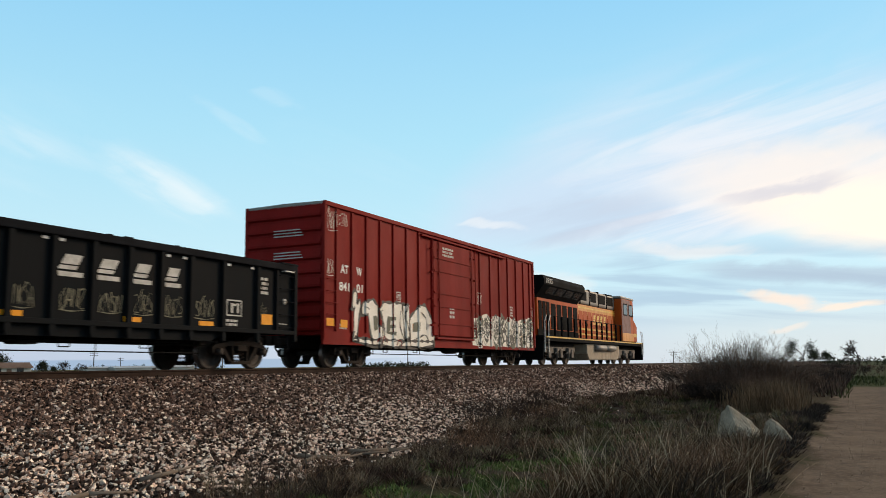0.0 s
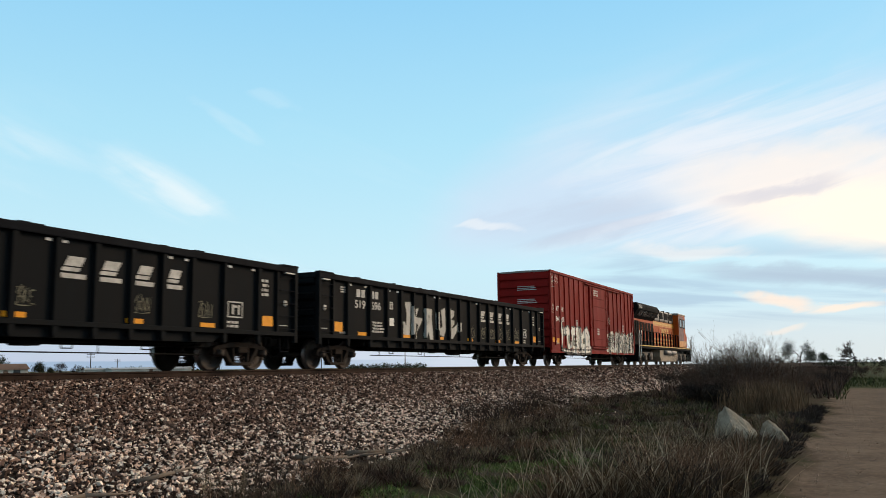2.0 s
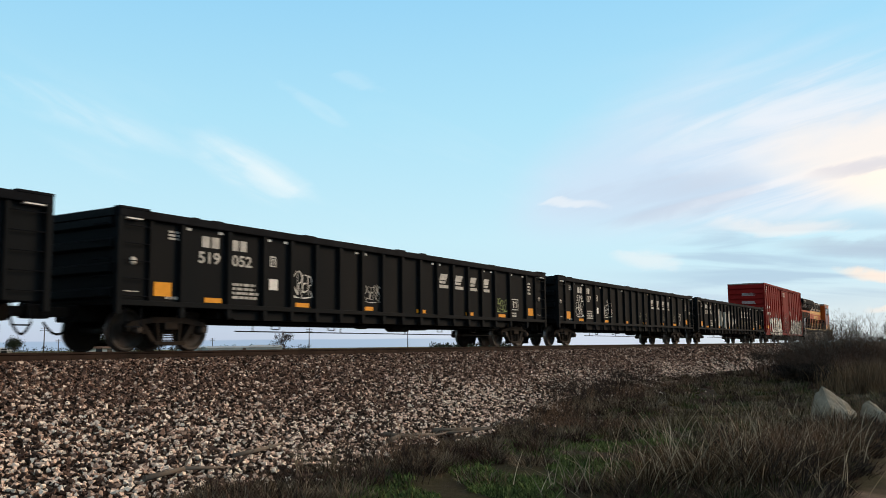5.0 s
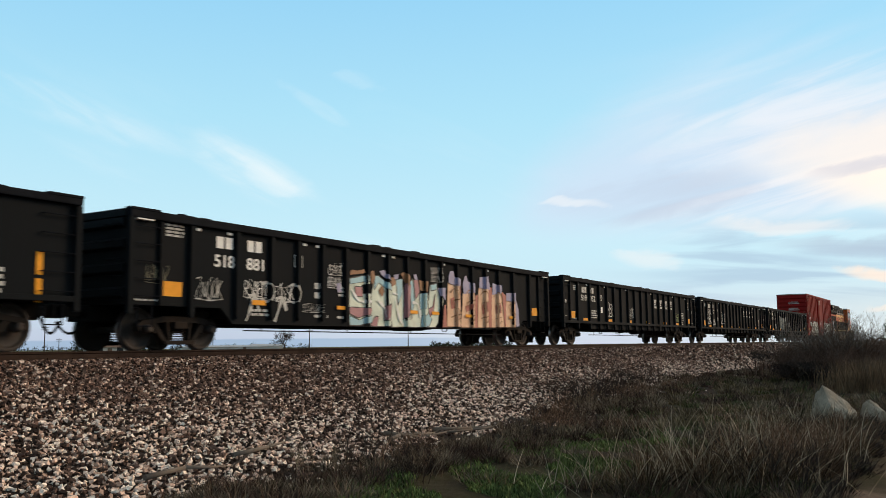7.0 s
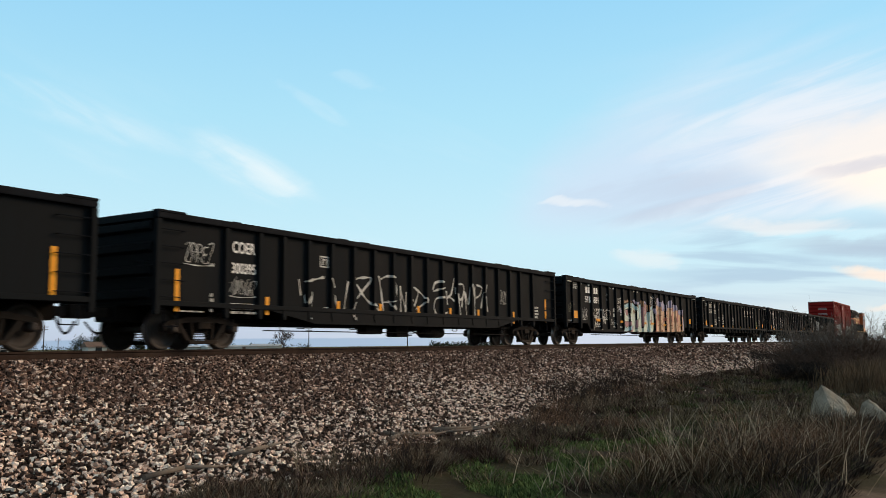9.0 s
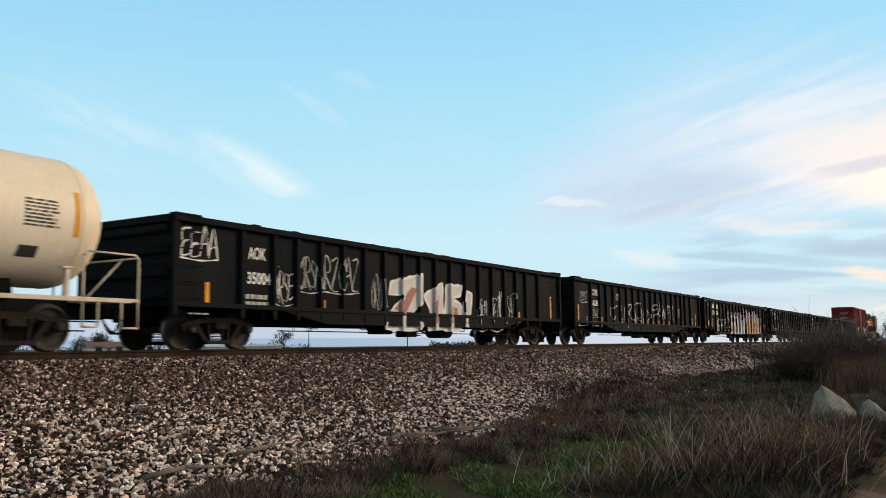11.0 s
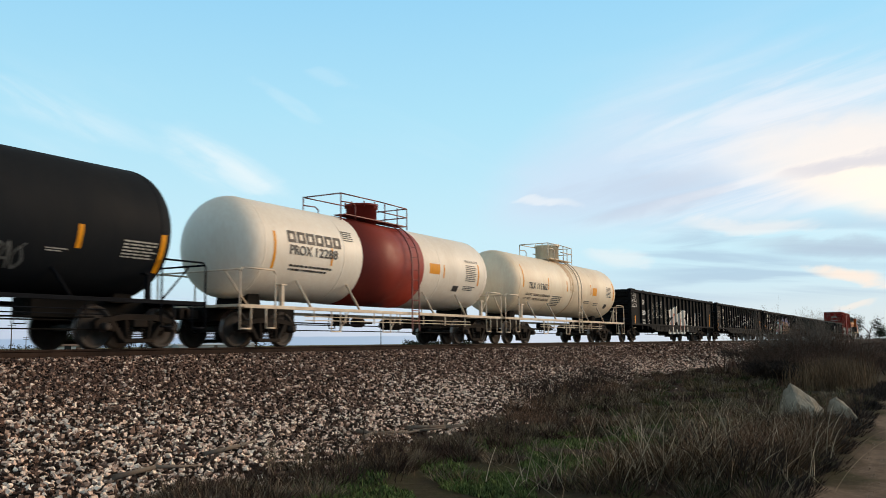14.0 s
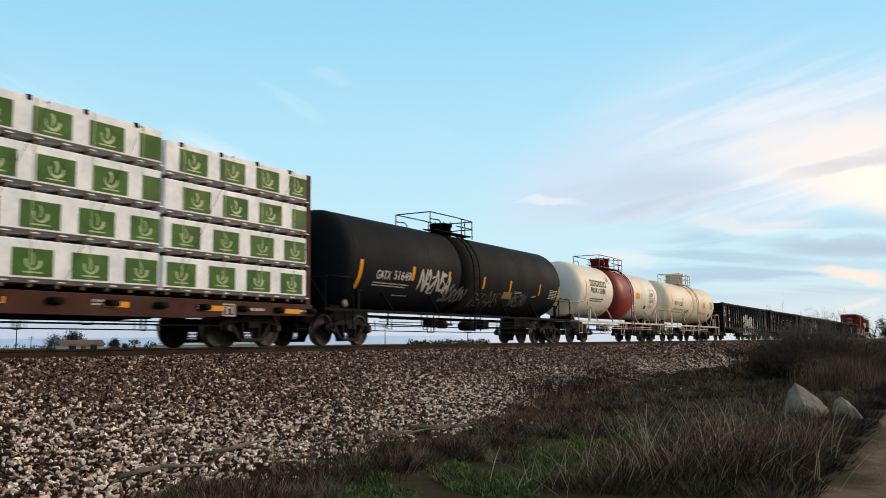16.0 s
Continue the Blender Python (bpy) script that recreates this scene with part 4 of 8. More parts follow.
def black_gondolas():
    a = plain_gondola(9.95, "519696", GON_LABEL + "grey block graffiti")
    # five big grey-white block letters and a stop, over six panels
    sprayed(a, "block_graffiti", "graffiti_grey", [[(-4.62, 2.34), (-4.14, 2.36), (-4.2, 1.59), (-4.25, 1.11), (-4.37, 1.09), (-4.71, 1.18), (-4.89, 1.33), (-4.95, 1.62), (-4.6, 1.64), (-4.51, 1.49), (-4.47, 1.88)],
        [(-4.12, 2.34), (-3.98, 1.83), (-3.82, 2.14), (-3.55, 2.18), (-3.72, 1.85), (-3.22, 1.81), (-3.34, 1.62), (-3.69, 1.3), (-3.7, 0.88), (-3.86, 1.1), (-3.58, 1.55), (-3.83, 1.62), (-4.02, 1.22), (-4.14, 1.16)],
        [(-3.12, 2.19), (-2.43, 2.2), (-2.45, 1.85), (-2.33, 1.06), (-2.59, 0.92), (-2.7, 1.29), (-2.89, 1.41), (-3.04, 1.1), (-3.13, 1.1), (-3.05, 1.67)],
        [(-2.15, 2.07), (-1.84, 2.15), (-1.72, 1.48), (-1.54, 1.6), (-1.65, 2.21), (-1.26, 2.32), (-1.24, 1.43), (-1.43, 1.17), (-1.72, 1.23), (-2.1, 1.46)],
        [(-0.99, 2.3), (-0.43, 2.24), (-0.43, 2.05), (-0.72, 1.88), (-0.43, 1.86), (-0.44, 1.71), (-0.7, 1.54), (-0.44, 1.59), (-0.15, 1.73), (-0.21, 1.41), (-0.58, 1.13), (-0.79, 1.12), (-0.95, 1.38)],
        [(-0.15, 1.79), (0.26, 1.77), (0.2, 1.47), (-0.15, 1.4)]], POSTS_A, "worn grey-white block graffiti letter", 0.0, SIDE - 0.005, FACE - 0.005, "graffiti_dark", 0.035)
    sprayed(a, "letter_gap", "black_paint", [[(-2.80, 1.92), (-2.66, 1.98), (-2.68, 1.62), (-2.86, 1.60)]], POSTS_A, "dark gap in the letter", 0.006, SIDE - 0.005, FACE - 0.005)
    for i, (px, w) in enumerate(((1.15, 0.5), (2.2, 0.7), (3.2, 0.7), (4.2, 0.6), (5.15, 0.6), (6.15, 0.75), (8.6, 0.4))):
        tag_paint(a, 40 + i, px, 1.22, w * 0.9, 0.5, "graffiti_olive", 0.045, 2, 7, POSTS_A, SIDE - 0.006, FACE - 0.006)
    b = plain_gondola(-11.55, "519437", GON_LABEL + "white scrawled tags")
    tag_paint(b, 7, -8.1, 1.25, 0.85, 0.75, "white_paint", 0.07, 2, 8, POSTS_A, SIDE - 0.009, FACE - 0.006)
    tag_paint(b, 9, -4.85, 1.3, 0.9, 0.75, "white_paint", 0.07, 2, 8, POSTS_A, SIDE - 0.007, FACE - 0.006)
    for i, px in enumerate((1.05, 0.1, 4.1, 6.2)):
        tag_paint(b, 60 + i, px, 1.3, 0.5, 0.4, "graffiti_olive", 0.03, 2, 6, POSTS_A, SIDE - 0.006, FACE - 0.006)
    c = plain_gondola(-33.2, "519052", GON_LABEL + "a small green tag")
    tag_paint(c, 13, 6.1, 1.25, 0.85, 0.5, "graffiti_green", 0.045, 3, 7, POSTS_A, SIDE - 0.007, FACE - 0.006)
    tag_paint(c, 14, -4.9, 1.3, 0.8, 0.7, "white_paint", 0.05, 2, 7, POSTS_A, SIDE - 0.007, FACE - 0.006)
    tag_paint(c, 15, -1.9, 1.3, 0.8, 0.5, "worn_white", 0.05, 2, 7, POSTS_A, SIDE - 0.007, FACE - 0.006)
    d = mural_gondola()
    e = gondola(-76.55, "long black gondola with orange strips and thin white scrawl", POSTS_B, 2.93, 10.2, True, False, 0.15)
    lettering("COER", -7.92, 2.24, 0.26, M["white_paint"], e, SIDE - 0.006, 0.74)
    lettering("300395", -7.94, 1.76, 0.24, M["white_paint"], e, SIDE - 0.006, 0.78)
    side_marks(e, [(-9.55, 1.28, 0.13, 0.92), (9.4, 1.62, 0.13, 0.42), (9.4, 1.12, 0.13, 0.44)], SIDE - 0.012)
    side_marks(e, [(p, 1.03, 0.13, 0.44) for p in (-6.75, -3.98, -2.02, 0.0, 1.93, 3.82, 6.55)], SIDE - 0.012)
    bm = bmesh.new()
    long_lines = [[(-5.59, 1.75), (-5.51, 1.34)],
                  [(-5.38, 1.7), (-4.58, 1.86)],
                  [(-5.37, 1.37), (-5.31, 1.15), (-5.06, 1.45), (-5.17, 0.69)],
                  [(-5.21, 0.75), (-4.9, 0.94), (-4.41, 1.05)],
                  [(-4.35, 1.85), (-4.15, 1.41), (-4.02, 1.1)],
                  [(-3.53, 1.81), (-3.68, 1.25), (-3.77, 0.63)],
                  [(-3.29, 1.9), (-2.47, 1.96), (-2.9, 1.56), (-3.35, 1.16), (-3.39, 0.83)],
                  [(-3.29, 1.9), (-2.72, 1.36), (-2.13, 1.08), (-2.3, 0.8)],
                  [(-3.34, 0.8), (-3.04, 0.69), (-2.61, 0.65)],
                  [(-2.09, 2.06), (-1.92, 1.33), (-1.79, 0.67)],
                  [(-2.01, 1.96), (-1.59, 2.08), (-1.24, 1.95), (-1.27, 1.4), (-1.85, 1.3)],
                  [(-1.62, 1.35), (-1.22, 1.0), (-1.01, 0.65)],
                  [(-0.98, 1.82), (-0.96, 0.94)],
                  [(-0.98, 1.67), (-0.71, 1.17)],
                  [(-0.67, 1.66), (-0.71, 0.91)],
                  [(-0.24, 1.83), (0.43, 1.45), (-0.12, 1.15)],
                  [(-0.45, 1.44), (-0.23, 1.26), (0.03, 1.7)],
                  [(0.89, 1.75), (1.5, 1.91), (1.37, 2.08), (1.01, 2.02), (0.86, 1.79)],
                  [(1.63, 1.59), (1.08, 1.52), (0.93, 1.23), (1.2, 0.97), (1.76, 1.1)],
                  [(1.69, 1.8), (1.76, 1.35)],
                  [(2.2, 2.25), (2.01, 1.73), (1.69, 1.55)],
                  [(1.82, 1.64), (2.21, 1.49)],
                  [(2.27, 1.96), (2.45, 0.92)],
                  [(2.34, 2.05), (2.81, 2.04), (2.74, 1.6), (2.34, 1.54)],
                  [(2.68, 1.3), (2.88, 1.83), (3.02, 1.06)],
                  [(2.95, 1.79), (3.16, 1.41), (3.3, 2.11), (3.44, 1.33)],
                  [(3.59, 2.04), (3.59, 1.03)],
                  [(3.73, 2.1), (4.11, 2.03), (3.96, 1.76), (3.66, 1.65)],
                  [(4.33, 2.14), (4.03, 1.31)],
                  [(4.26, 1.73), (4.33, 1.19)]]
    strokes(bm, long_lines, 0.075, POSTS_B, SIDE - 0.005, FACE - 0.005)
    part("thin_graffiti", bm, M["worn_white"], e, "thin white spray-can line scrawl")
    tag_paint(e, 21, -9.35, 1.85, 0.85, 0.5, "worn_white", 0.04, 3, 7, POSTS_B, SIDE - 0.007, FACE - 0.006)
    tag_paint(e, 22, -8.05, 1.2, 0.9, 0.42, "worn_white", 0.04, 3, 6, POSTS_B, SIDE - 0.007, FACE - 0.006)
    tag_paint(e, 23, 5.45, 1.5, 0.5, 0.5, "worn_white", 0.04, 2, 7, POSTS_B, SIDE - 0.007, FACE - 0.006)
    open_square(e, -4.75, 2.12, 0.36, 0.30)
    open_square(e, 6.95, 0.86, 0.3, 0.2)
    stencils(e, [(-7.95, 0.78, 0.9, 0.28, 3), (-8.6, 0.8, 0.15, 0.45, 4), (-9.45, 0.8, 0.75, 0.05, 1), (4.7, 0.84, 0.25, 0.16, 2), (8.4, 1.0, 0.4, 0.5, 4)])
    f = gondola(-98.45, "long black gondola crowded with white graffiti", POSTS_B, 2.93, 10.25, True, False, 0.15)
    lettering("AOK", -7.92, 2.14, 0.28, M["white_paint"], f, SIDE - 0.006, 0.6)
    lettering("35004", -7.94, 1.55, 0.27, M["white_paint"], f, SIDE - 0.006, 0.8)
    stencils(f, [(-8.0, 0.95, 0.9, 0.34, 2), (-9.7, 0.75, 0.7, 0.06, 1)])
    side_marks(f, [(-9.2, 1.25, 0.12, 0.5), (-5.1, 1.05, 0.12, 0.42), (6.5, 1.05, 0.12, 0.42), (9.4, 1.5, 0.13, 0.92)], SIDE - 0.012)
    for i, (px, z, w, h) in enumerate(((-7.03, 1.04, 0.71, 0.92), (-6.10, 1.41, 0.88, 0.89), (-5.10, 1.44, 1.51, 1.03), (-2.98, 0.91, 0.69, 1.14), (3.20, 0.49, 0.72, 1.25), (4.21, 0.49, 0.92, 1.39), (5.28, 0.77, 0.84, 1.14), (-9.96, 1.97, 1.06, 0.78))):
        tag_paint(f, 80 + i, px, z, w, h, "white_paint" if i in (0, 4, 5, 7) else "worn_white", 0.055, 2, 7, POSTS_B, SIDE - 0.007, FACE - 0.006)
    # four salmon letters with pale rims
    sprayed(f, "block_graffiti", "graffiti_pale", [[(-1.96, 1.94), (-0.22, 2.26), (-0.36, 1.36), (-1.17, 0.78), (-0.32, 0.71), (-0.53, 0.51), (-2.4, 0.53), (-2.2, 0.92), (-1.24, 1.57), (-2.1, 1.54)],
        [(-0.18, 1.61), (0.92, 2.06), (0.99, 0.56), (0.07, 0.52), (0.19, 1.13)],
        [(1.17, 1.99), (2.22, 2.03), (2.06, 1.68), (1.4, 1.57), (2.09, 1.42), (2.46, 0.91), (1.98, 0.53), (0.98, 0.52)],
        [(2.35, 1.86), (2.89, 1.8), (2.71, 0.66), (2.21, 0.7)]], POSTS_B, "pale block letter with a white rim", 0.0, SIDE - 0.005, FACE - 0.005, "white_paint", 0.10)
    sprayed(f, "letter_fill", "graffiti_salmon", [[(-1.82, 1.13), (-0.84, 1.83), (-0.57, 1.76), (-1.27, 0.94)], [(0.33, 1.38), (0.72, 1.64), (0.67, 0.8), (0.33, 0.72)], [(1.38, 1.32), (1.9, 1.25), (1.87, 0.82), (1.34, 0.76)]], POSTS_B, "salmon inside of the letter", 0.006, SIDE - 0.005, FACE - 0.005)


def mural_gondola():
    d = gondola(-55.05, "long black gondola with a pastel and salmon graffiti mural", POSTS_A, 2.90, flush=True)
    mark_blocks(d, -7.75, -7.18, 2.30, 2.57, 2, mat="white_paint")
    mark_blocks(d, -6.76, -6.22, 2.30, 2.57, 2, mat="white_paint")
    lettering("518", -7.80, 1.88, 0.27, M["white_paint"], d, SIDE - 0.006, 0.62)
    lettering("881", -6.78, 1.88, 0.27, M["white_paint"], d, SIDE - 0.006, 0.58)
    open_square(d, -5.1, 2.05, 0.32, 0.32)
    stencils(d, [(-9.2, 2.4, 0.6, 0.3, 4), (-6.6, 0.75, 0.8, 0.2, 2), (-4.3, 1.2, 0.5, 0.5, 2), (-4.3, 0.75, 0.6, 0.12, 1), (-3.3, 1.35, 0.4, 0.3, 3), (-3.35, 0.75, 0.5, 0.1, 1), (-10.1, 1.0, 0.85, 0.06, 1)])
    side_marks(d, [(-9.0, 1.30, 0.52, 0.32), (9.0, 1.30, 0.46, 0.3)], SIDE - 0.012)
    side_marks(d, [(-6.4, 1.1, 0.45, 0.12), (-3.2, 1.08, 0.42, 0.1), (0.35, 1.06, 0.42, 0.1), (1.6, 1.06, 0.42, 0.1), (3.75, 1.02, 0.42, 0.1), (7.0, 1.04, 0.42, 0.1)], SIDE - 0.05)
    for i, (px, z, w, h, m) in enumerate(((-8.35, 1.1, 0.8, 0.5, "worn_white"), (-6.85, 1.2, 0.75, 0.45, "white_paint"), (-5.85, 1.15, 0.75, 0.45, "white_paint"), (-4.75, 0.92, 0.75, 0.25, "worn_white"), (-3.75, 1.95, 0.6, 0.32, "white_paint"), (-3.75, 1.6, 0.6, 0.32, "white_paint"), (-9.7, 1.4, 0.6, 0.4, "graffiti_olive"), (1.42, 2.32, 0.6, 0.2, "white_paint"), (1.42, 2.06, 0.62, 0.22, "white_paint"))):
        tag_paint(d, 120 + i, px, z, w, h, m, 0.055, 3, 7, POSTS_A, SIDE - 0.007, FACE - 0.006)
    for px in (-6.78, -5.8):
        sprayed_arrow(d, px, 0.66, 0.42, 0.62, "worn_white", POSTS_A, SIDE - 0.009, FACE - 0.006)
        bm = bmesh.new()
        strokes(bm, [[(px + 0.5, 1.55), (px + 0.72, 1.6), (px + 0.86, 1.4), (px + 0.74, 1.15), (px + 0.5, 1.2)]], 0.07, POSTS_A, SIDE - 0.009, FACE - 0.006)
        part("spray_tag", bm, M["worn_white"], d, "loose spray-painted scrawl")
    # the mural: mint and aqua letters, then peach ones with lilac bubbles above
    sprayed(d, "mural_fill", "graffiti_mint", [[(-2.83, 1.91), (-2.01, 2.05), (-1.99, 1.8), (-2.26, 1.75), (-2.26, 1.52), (-1.81, 1.52), (-1.8, 1.14), (-1.89, 0.73), (-2.82, 0.6), (-2.84, 1.24)],
        [(-1.81, 1.45), (-1.64, 2.03), (-0.94, 1.87), (-0.9, 1.23), (-0.95, 0.61), (-1.86, 0.59)],
        [(-0.86, 1.93), (-0.2, 2.04), (-0.11, 1.37), (0.14, 1.38), (0.11, 0.61), (-0.8, 0.59)],
        [(0.19, 2.0), (0.38, 2.1), (0.51, 1.63), (1.16, 1.63), (1.17, 0.61), (0.15, 0.6)],
        [(1.34, 1.94), (1.71, 2.02), (2.0, 1.47), (1.81, 0.75), (1.63, 0.61), (1.26, 0.61), (1.26, 1.43)]], POSTS_A, "pale mint mural letter", 0.0000, SIDE - 0.005, FACE - 0.005, "black_ink", 0.03)
    sprayed(d, "mural_fill", "graffiti_peach", [[(2.46, 2.1), (3.08, 2.02), (3.19, 1.71), (3.14, 0.65), (2.37, 0.64), (2.4, 1.49)],
        [(3.4, 1.78), (4.04, 1.94), (4.27, 1.7), (4.32, 1.05), (4.2, 0.63), (3.24, 0.64), (3.4, 1.41)],
        [(4.52, 2.01), (5.31, 2.03), (5.37, 1.62), (5.12, 1.14), (5.24, 0.65), (4.43, 0.64)],
        [(5.47, 1.83), (6.24, 1.98), (6.42, 1.46), (6.48, 0.68), (5.45, 0.65)],
        [(6.56, 1.68), (7.15, 1.67), (7.28, 1.14), (7.13, 0.67), (6.48, 0.68)]], POSTS_A, "peach mural letter", 0.0000, SIDE - 0.005, FACE - 0.005, "graffiti_brown", 0.03)
    sprayed(d, "mural_fill", "graffiti_aqua", [[(-2.83, 1.9), (-2.03, 2.05), (-1.99, 1.87), (-2.79, 1.75)],
        [(-2.83, 0.88), (-2.37, 0.77), (-1.86, 0.93), (-1.89, 0.7), (-2.37, 0.61), (-2.82, 0.61)],
        [(-1.64, 2.04), (-1.48, 2.07), (-0.94, 1.84), (-0.93, 1.65), (-1.46, 1.86), (-1.67, 1.64)],
        [(-0.56, 2.0), (-0.2, 2.05), (-0.23, 1.64), (-0.46, 1.24), (-0.51, 1.62)],
        [(0.72, 1.64), (1.03, 1.68), (0.99, 1.19), (0.73, 1.15)],
        [(0.82, 0.96), (1.26, 1.03), (1.44, 0.86), (1.26, 0.62), (0.78, 0.61)],
        [(1.36, 1.95), (1.76, 2.02), (1.71, 1.81), (1.39, 1.76)],
        [(0.19, 2.0), (0.34, 2.07), (0.43, 1.39), (0.27, 0.83)]], POSTS_A, "aqua band of the mural", 0.0090, SIDE - 0.005, FACE - 0.005, "black_ink", 0.03)
    sprayed(d, "mural_fill", "graffiti_rose", [[(-2.59, 1.7), (-2.23, 1.7), (-2.22, 1.42), (-2.55, 1.41)],
        [(-2.82, 1.12), (-1.87, 1.11), (-1.97, 0.93), (-2.44, 0.82), (-2.82, 0.93)],
        [(-1.19, 1.16), (-0.93, 1.28), (-0.99, 0.8), (-1.18, 0.77)],
        [(-0.12, 1.92), (0.09, 1.88), (0.02, 0.93), (-0.18, 0.82), (-0.15, 1.37)],
        [(0.38, 2.07), (0.63, 2.06), (0.72, 1.69), (0.49, 1.45)],
        [(1.21, 1.17), (1.48, 1.27), (1.64, 1.69), (1.53, 1.09), (1.31, 0.94)],
        [(-1.86, 0.62), (-1.62, 0.89), (-1.46, 0.89), (-1.54, 0.58)]], POSTS_A, "dusty rose mural shadow", 0.0135, SIDE - 0.005, FACE - 0.005, "black_ink", 0.03)
    sprayed(d, "mural_fill", "graffiti_salmon", [[(3.03, 1.98), (3.27, 1.9), (3.25, 0.64), (3.08, 0.64), (3.17, 1.52)],
        [(2.58, 1.56), (2.83, 1.63), (2.88, 1.26), (2.63, 1.22)],
        [(2.0, 1.29), (2.3, 1.36), (2.34, 0.62), (1.92, 0.62)],
        [(4.21, 1.7), (4.43, 1.78), (4.39, 0.63), (4.2, 0.63)],
        [(3.56, 1.35), (4.04, 1.46), (3.93, 1.24), (3.61, 1.13)],
        [(5.25, 2.09), (5.47, 2.07), (5.42, 0.65), (5.24, 0.65), (5.12, 1.14)],
        [(4.72, 1.39), (5.07, 1.61), (5.13, 1.31), (4.77, 1.07)],
        [(6.24, 1.98), (6.58, 1.82), (6.54, 0.69), (6.44, 0.68)],
        [(5.73, 1.43), (6.04, 1.52), (6.1, 1.21), (5.79, 1.13)]], POSTS_A, "salmon red mural shadow", 0.0180, SIDE - 0.005, FACE - 0.005, None, 0.03)
    sprayed(d, "mural_fill", "graffiti_brown", [[(-2.83, 2.0), (-2.77, 2.15), (-2.47, 2.14), (-2.17, 2.2), (-2.07, 2.1), (-2.5, 2.04)],
        [(-1.47, 1.62), (-1.31, 1.79), (-1.16, 1.61), (-1.3, 1.45)],
        [(-1.93, 2.16), (-1.65, 2.2), (-1.64, 2.0), (-1.78, 1.73), (-1.84, 1.91)],
        [(-0.87, 2.03), (-0.64, 2.08), (-0.59, 1.86), (-0.82, 1.77)],
        [(-0.32, 2.19), (-0.12, 2.26), (0.04, 2.13), (0.01, 1.77), (-0.12, 1.95)],
        [(0.68, 2.06), (1.07, 2.03), (1.03, 1.71), (0.72, 1.75)]], POSTS_A, "brown bubble of the mural", 0.0225, SIDE - 0.005, FACE - 0.005, None, 0.03)
    sprayed(d, "mural_fill", "graffiti_lilac", [[(-1.43, 2.2), (-1.17, 2.25), (-0.98, 1.97), (-1.28, 2.06)],
        [(-0.71, 2.13), (-0.44, 2.18), (-0.48, 2.04), (-0.67, 1.99)],
        [(0.36, 2.21), (0.55, 2.23), (0.59, 2.06), (0.38, 2.07)],
        [(1.76, 1.87), (2.09, 1.89), (2.09, 1.47), (1.9, 1.64)],
        [(-3.42, 1.72), (-3.23, 1.76), (-3.2, 1.52), (-3.38, 1.48)],
        [(2.46, 2.28), (2.58, 2.48), (2.78, 2.48), (2.83, 2.31), (3.14, 2.21), (3.08, 1.99), (2.46, 2.07)],
        [(3.38, 2.07), (3.5, 2.36), (3.66, 2.38), (3.72, 2.19), (4.21, 2.12), (4.15, 1.83), (3.4, 1.75)],
        [(4.52, 2.01), (4.55, 2.38), (5.08, 2.45), (5.31, 2.19), (5.31, 1.99)],
        [(5.47, 1.8), (5.5, 2.24), (6.18, 2.15), (6.24, 1.94)],
        [(6.56, 1.92), (7.23, 1.96), (7.56, 1.36), (7.61, 0.72), (7.34, 0.7), (7.15, 1.63), (6.56, 1.64)]], POSTS_A, "lilac bubble of the mural", 0.0270, SIDE - 0.005, FACE - 0.005, None, 0.03)
    for k in range(5):
        px = 2.55 + 1.02 * k
        bm = bmesh.new()
        strokes(bm, [[(px, 1.75), (px + 0.3, 1.9), (px + 0.5, 1.6), (px + 0.15, 1.45), (px + 0.5, 1.1), (px + 0.05, 0.95)], [(px + 0.55, 1.0), (px + 0.3, 0.8)]], 0.045, POSTS_A, SIDE - 0.005, FACE - 0.005, 0.03)
        part("mural_outline", bm, M["graffiti_brown"], d, "thin brown mural outline")
    for pts in ([(-2.75, 1.6), (-2.4, 1.3), (-1.95, 1.3)], [(-1.55, 1.35), (-1.2, 1.15), (-1.05, 0.8)], [(-0.75, 1.6), (-0.5, 1.55)], [(0.3, 1.35), (0.6, 1.3), (0.75, 0.9)], [(-0.6, 1.4), (-0.45, 0.9), (-0.2, 0.65)]):
        bm = bmesh.new()
        strokes(bm, [pts], 0.09, POSTS_A, SIDE - 0.005, FACE - 0.005, 0.03)
        part("mural_gleam", bm, M["white_paint"], d, "white gleam line of the mural")
    corner_tabs(d, 10.2, 2.70)
    white_tabs(d, [-8.3, -7.35, -4.7, -4.2, -1.2, -0.7, 2.2, 5.2])
    return d


M["graffiti_dark"] = material("graffiti_dark", (0.06, 0.075, 0.05), 0.6, scale=3, fine=20)
M["graffiti_grey"] = material("graffiti_grey", (0.46, 0.46, 0.43), 0.7, second=(0.33, 0.33, 0.30), scale=3, fine=25, streak=2)
M["graffiti_olive"] = material("graffiti_olive", (0.15, 0.145, 0.09), 0.7, second=(0.10, 0.10, 0.07), scale=3, fine=25)
M["graffiti_green"] = material("graffiti_green", (0.24, 0.32, 0.10), 0.7, scale=3, fine=25)
M["graffiti_aqua"] = material("graffiti_aqua", (0.24, 0.44, 0.50), 0.6, second=(0.30, 0.46, 0.50), scale=2, fine=20)
M["graffiti_pale"] = material("graffiti_pale", (0.58, 0.55, 0.50), 0.6, second=(0.50, 0.46, 0.42), scale=2, fine=20)
M["graffiti_salmon"] = material("graffiti_salmon", (0.36, 0.11, 0.075), 0.6, second=(0.30, 0.09, 0.065), scale=2, fine=20)
M["graffiti_peach"] = material("graffiti_peach", (0.68, 0.45, 0.28), 0.6, second=(0.54, 0.32, 0.20), scale=2, fine=20)
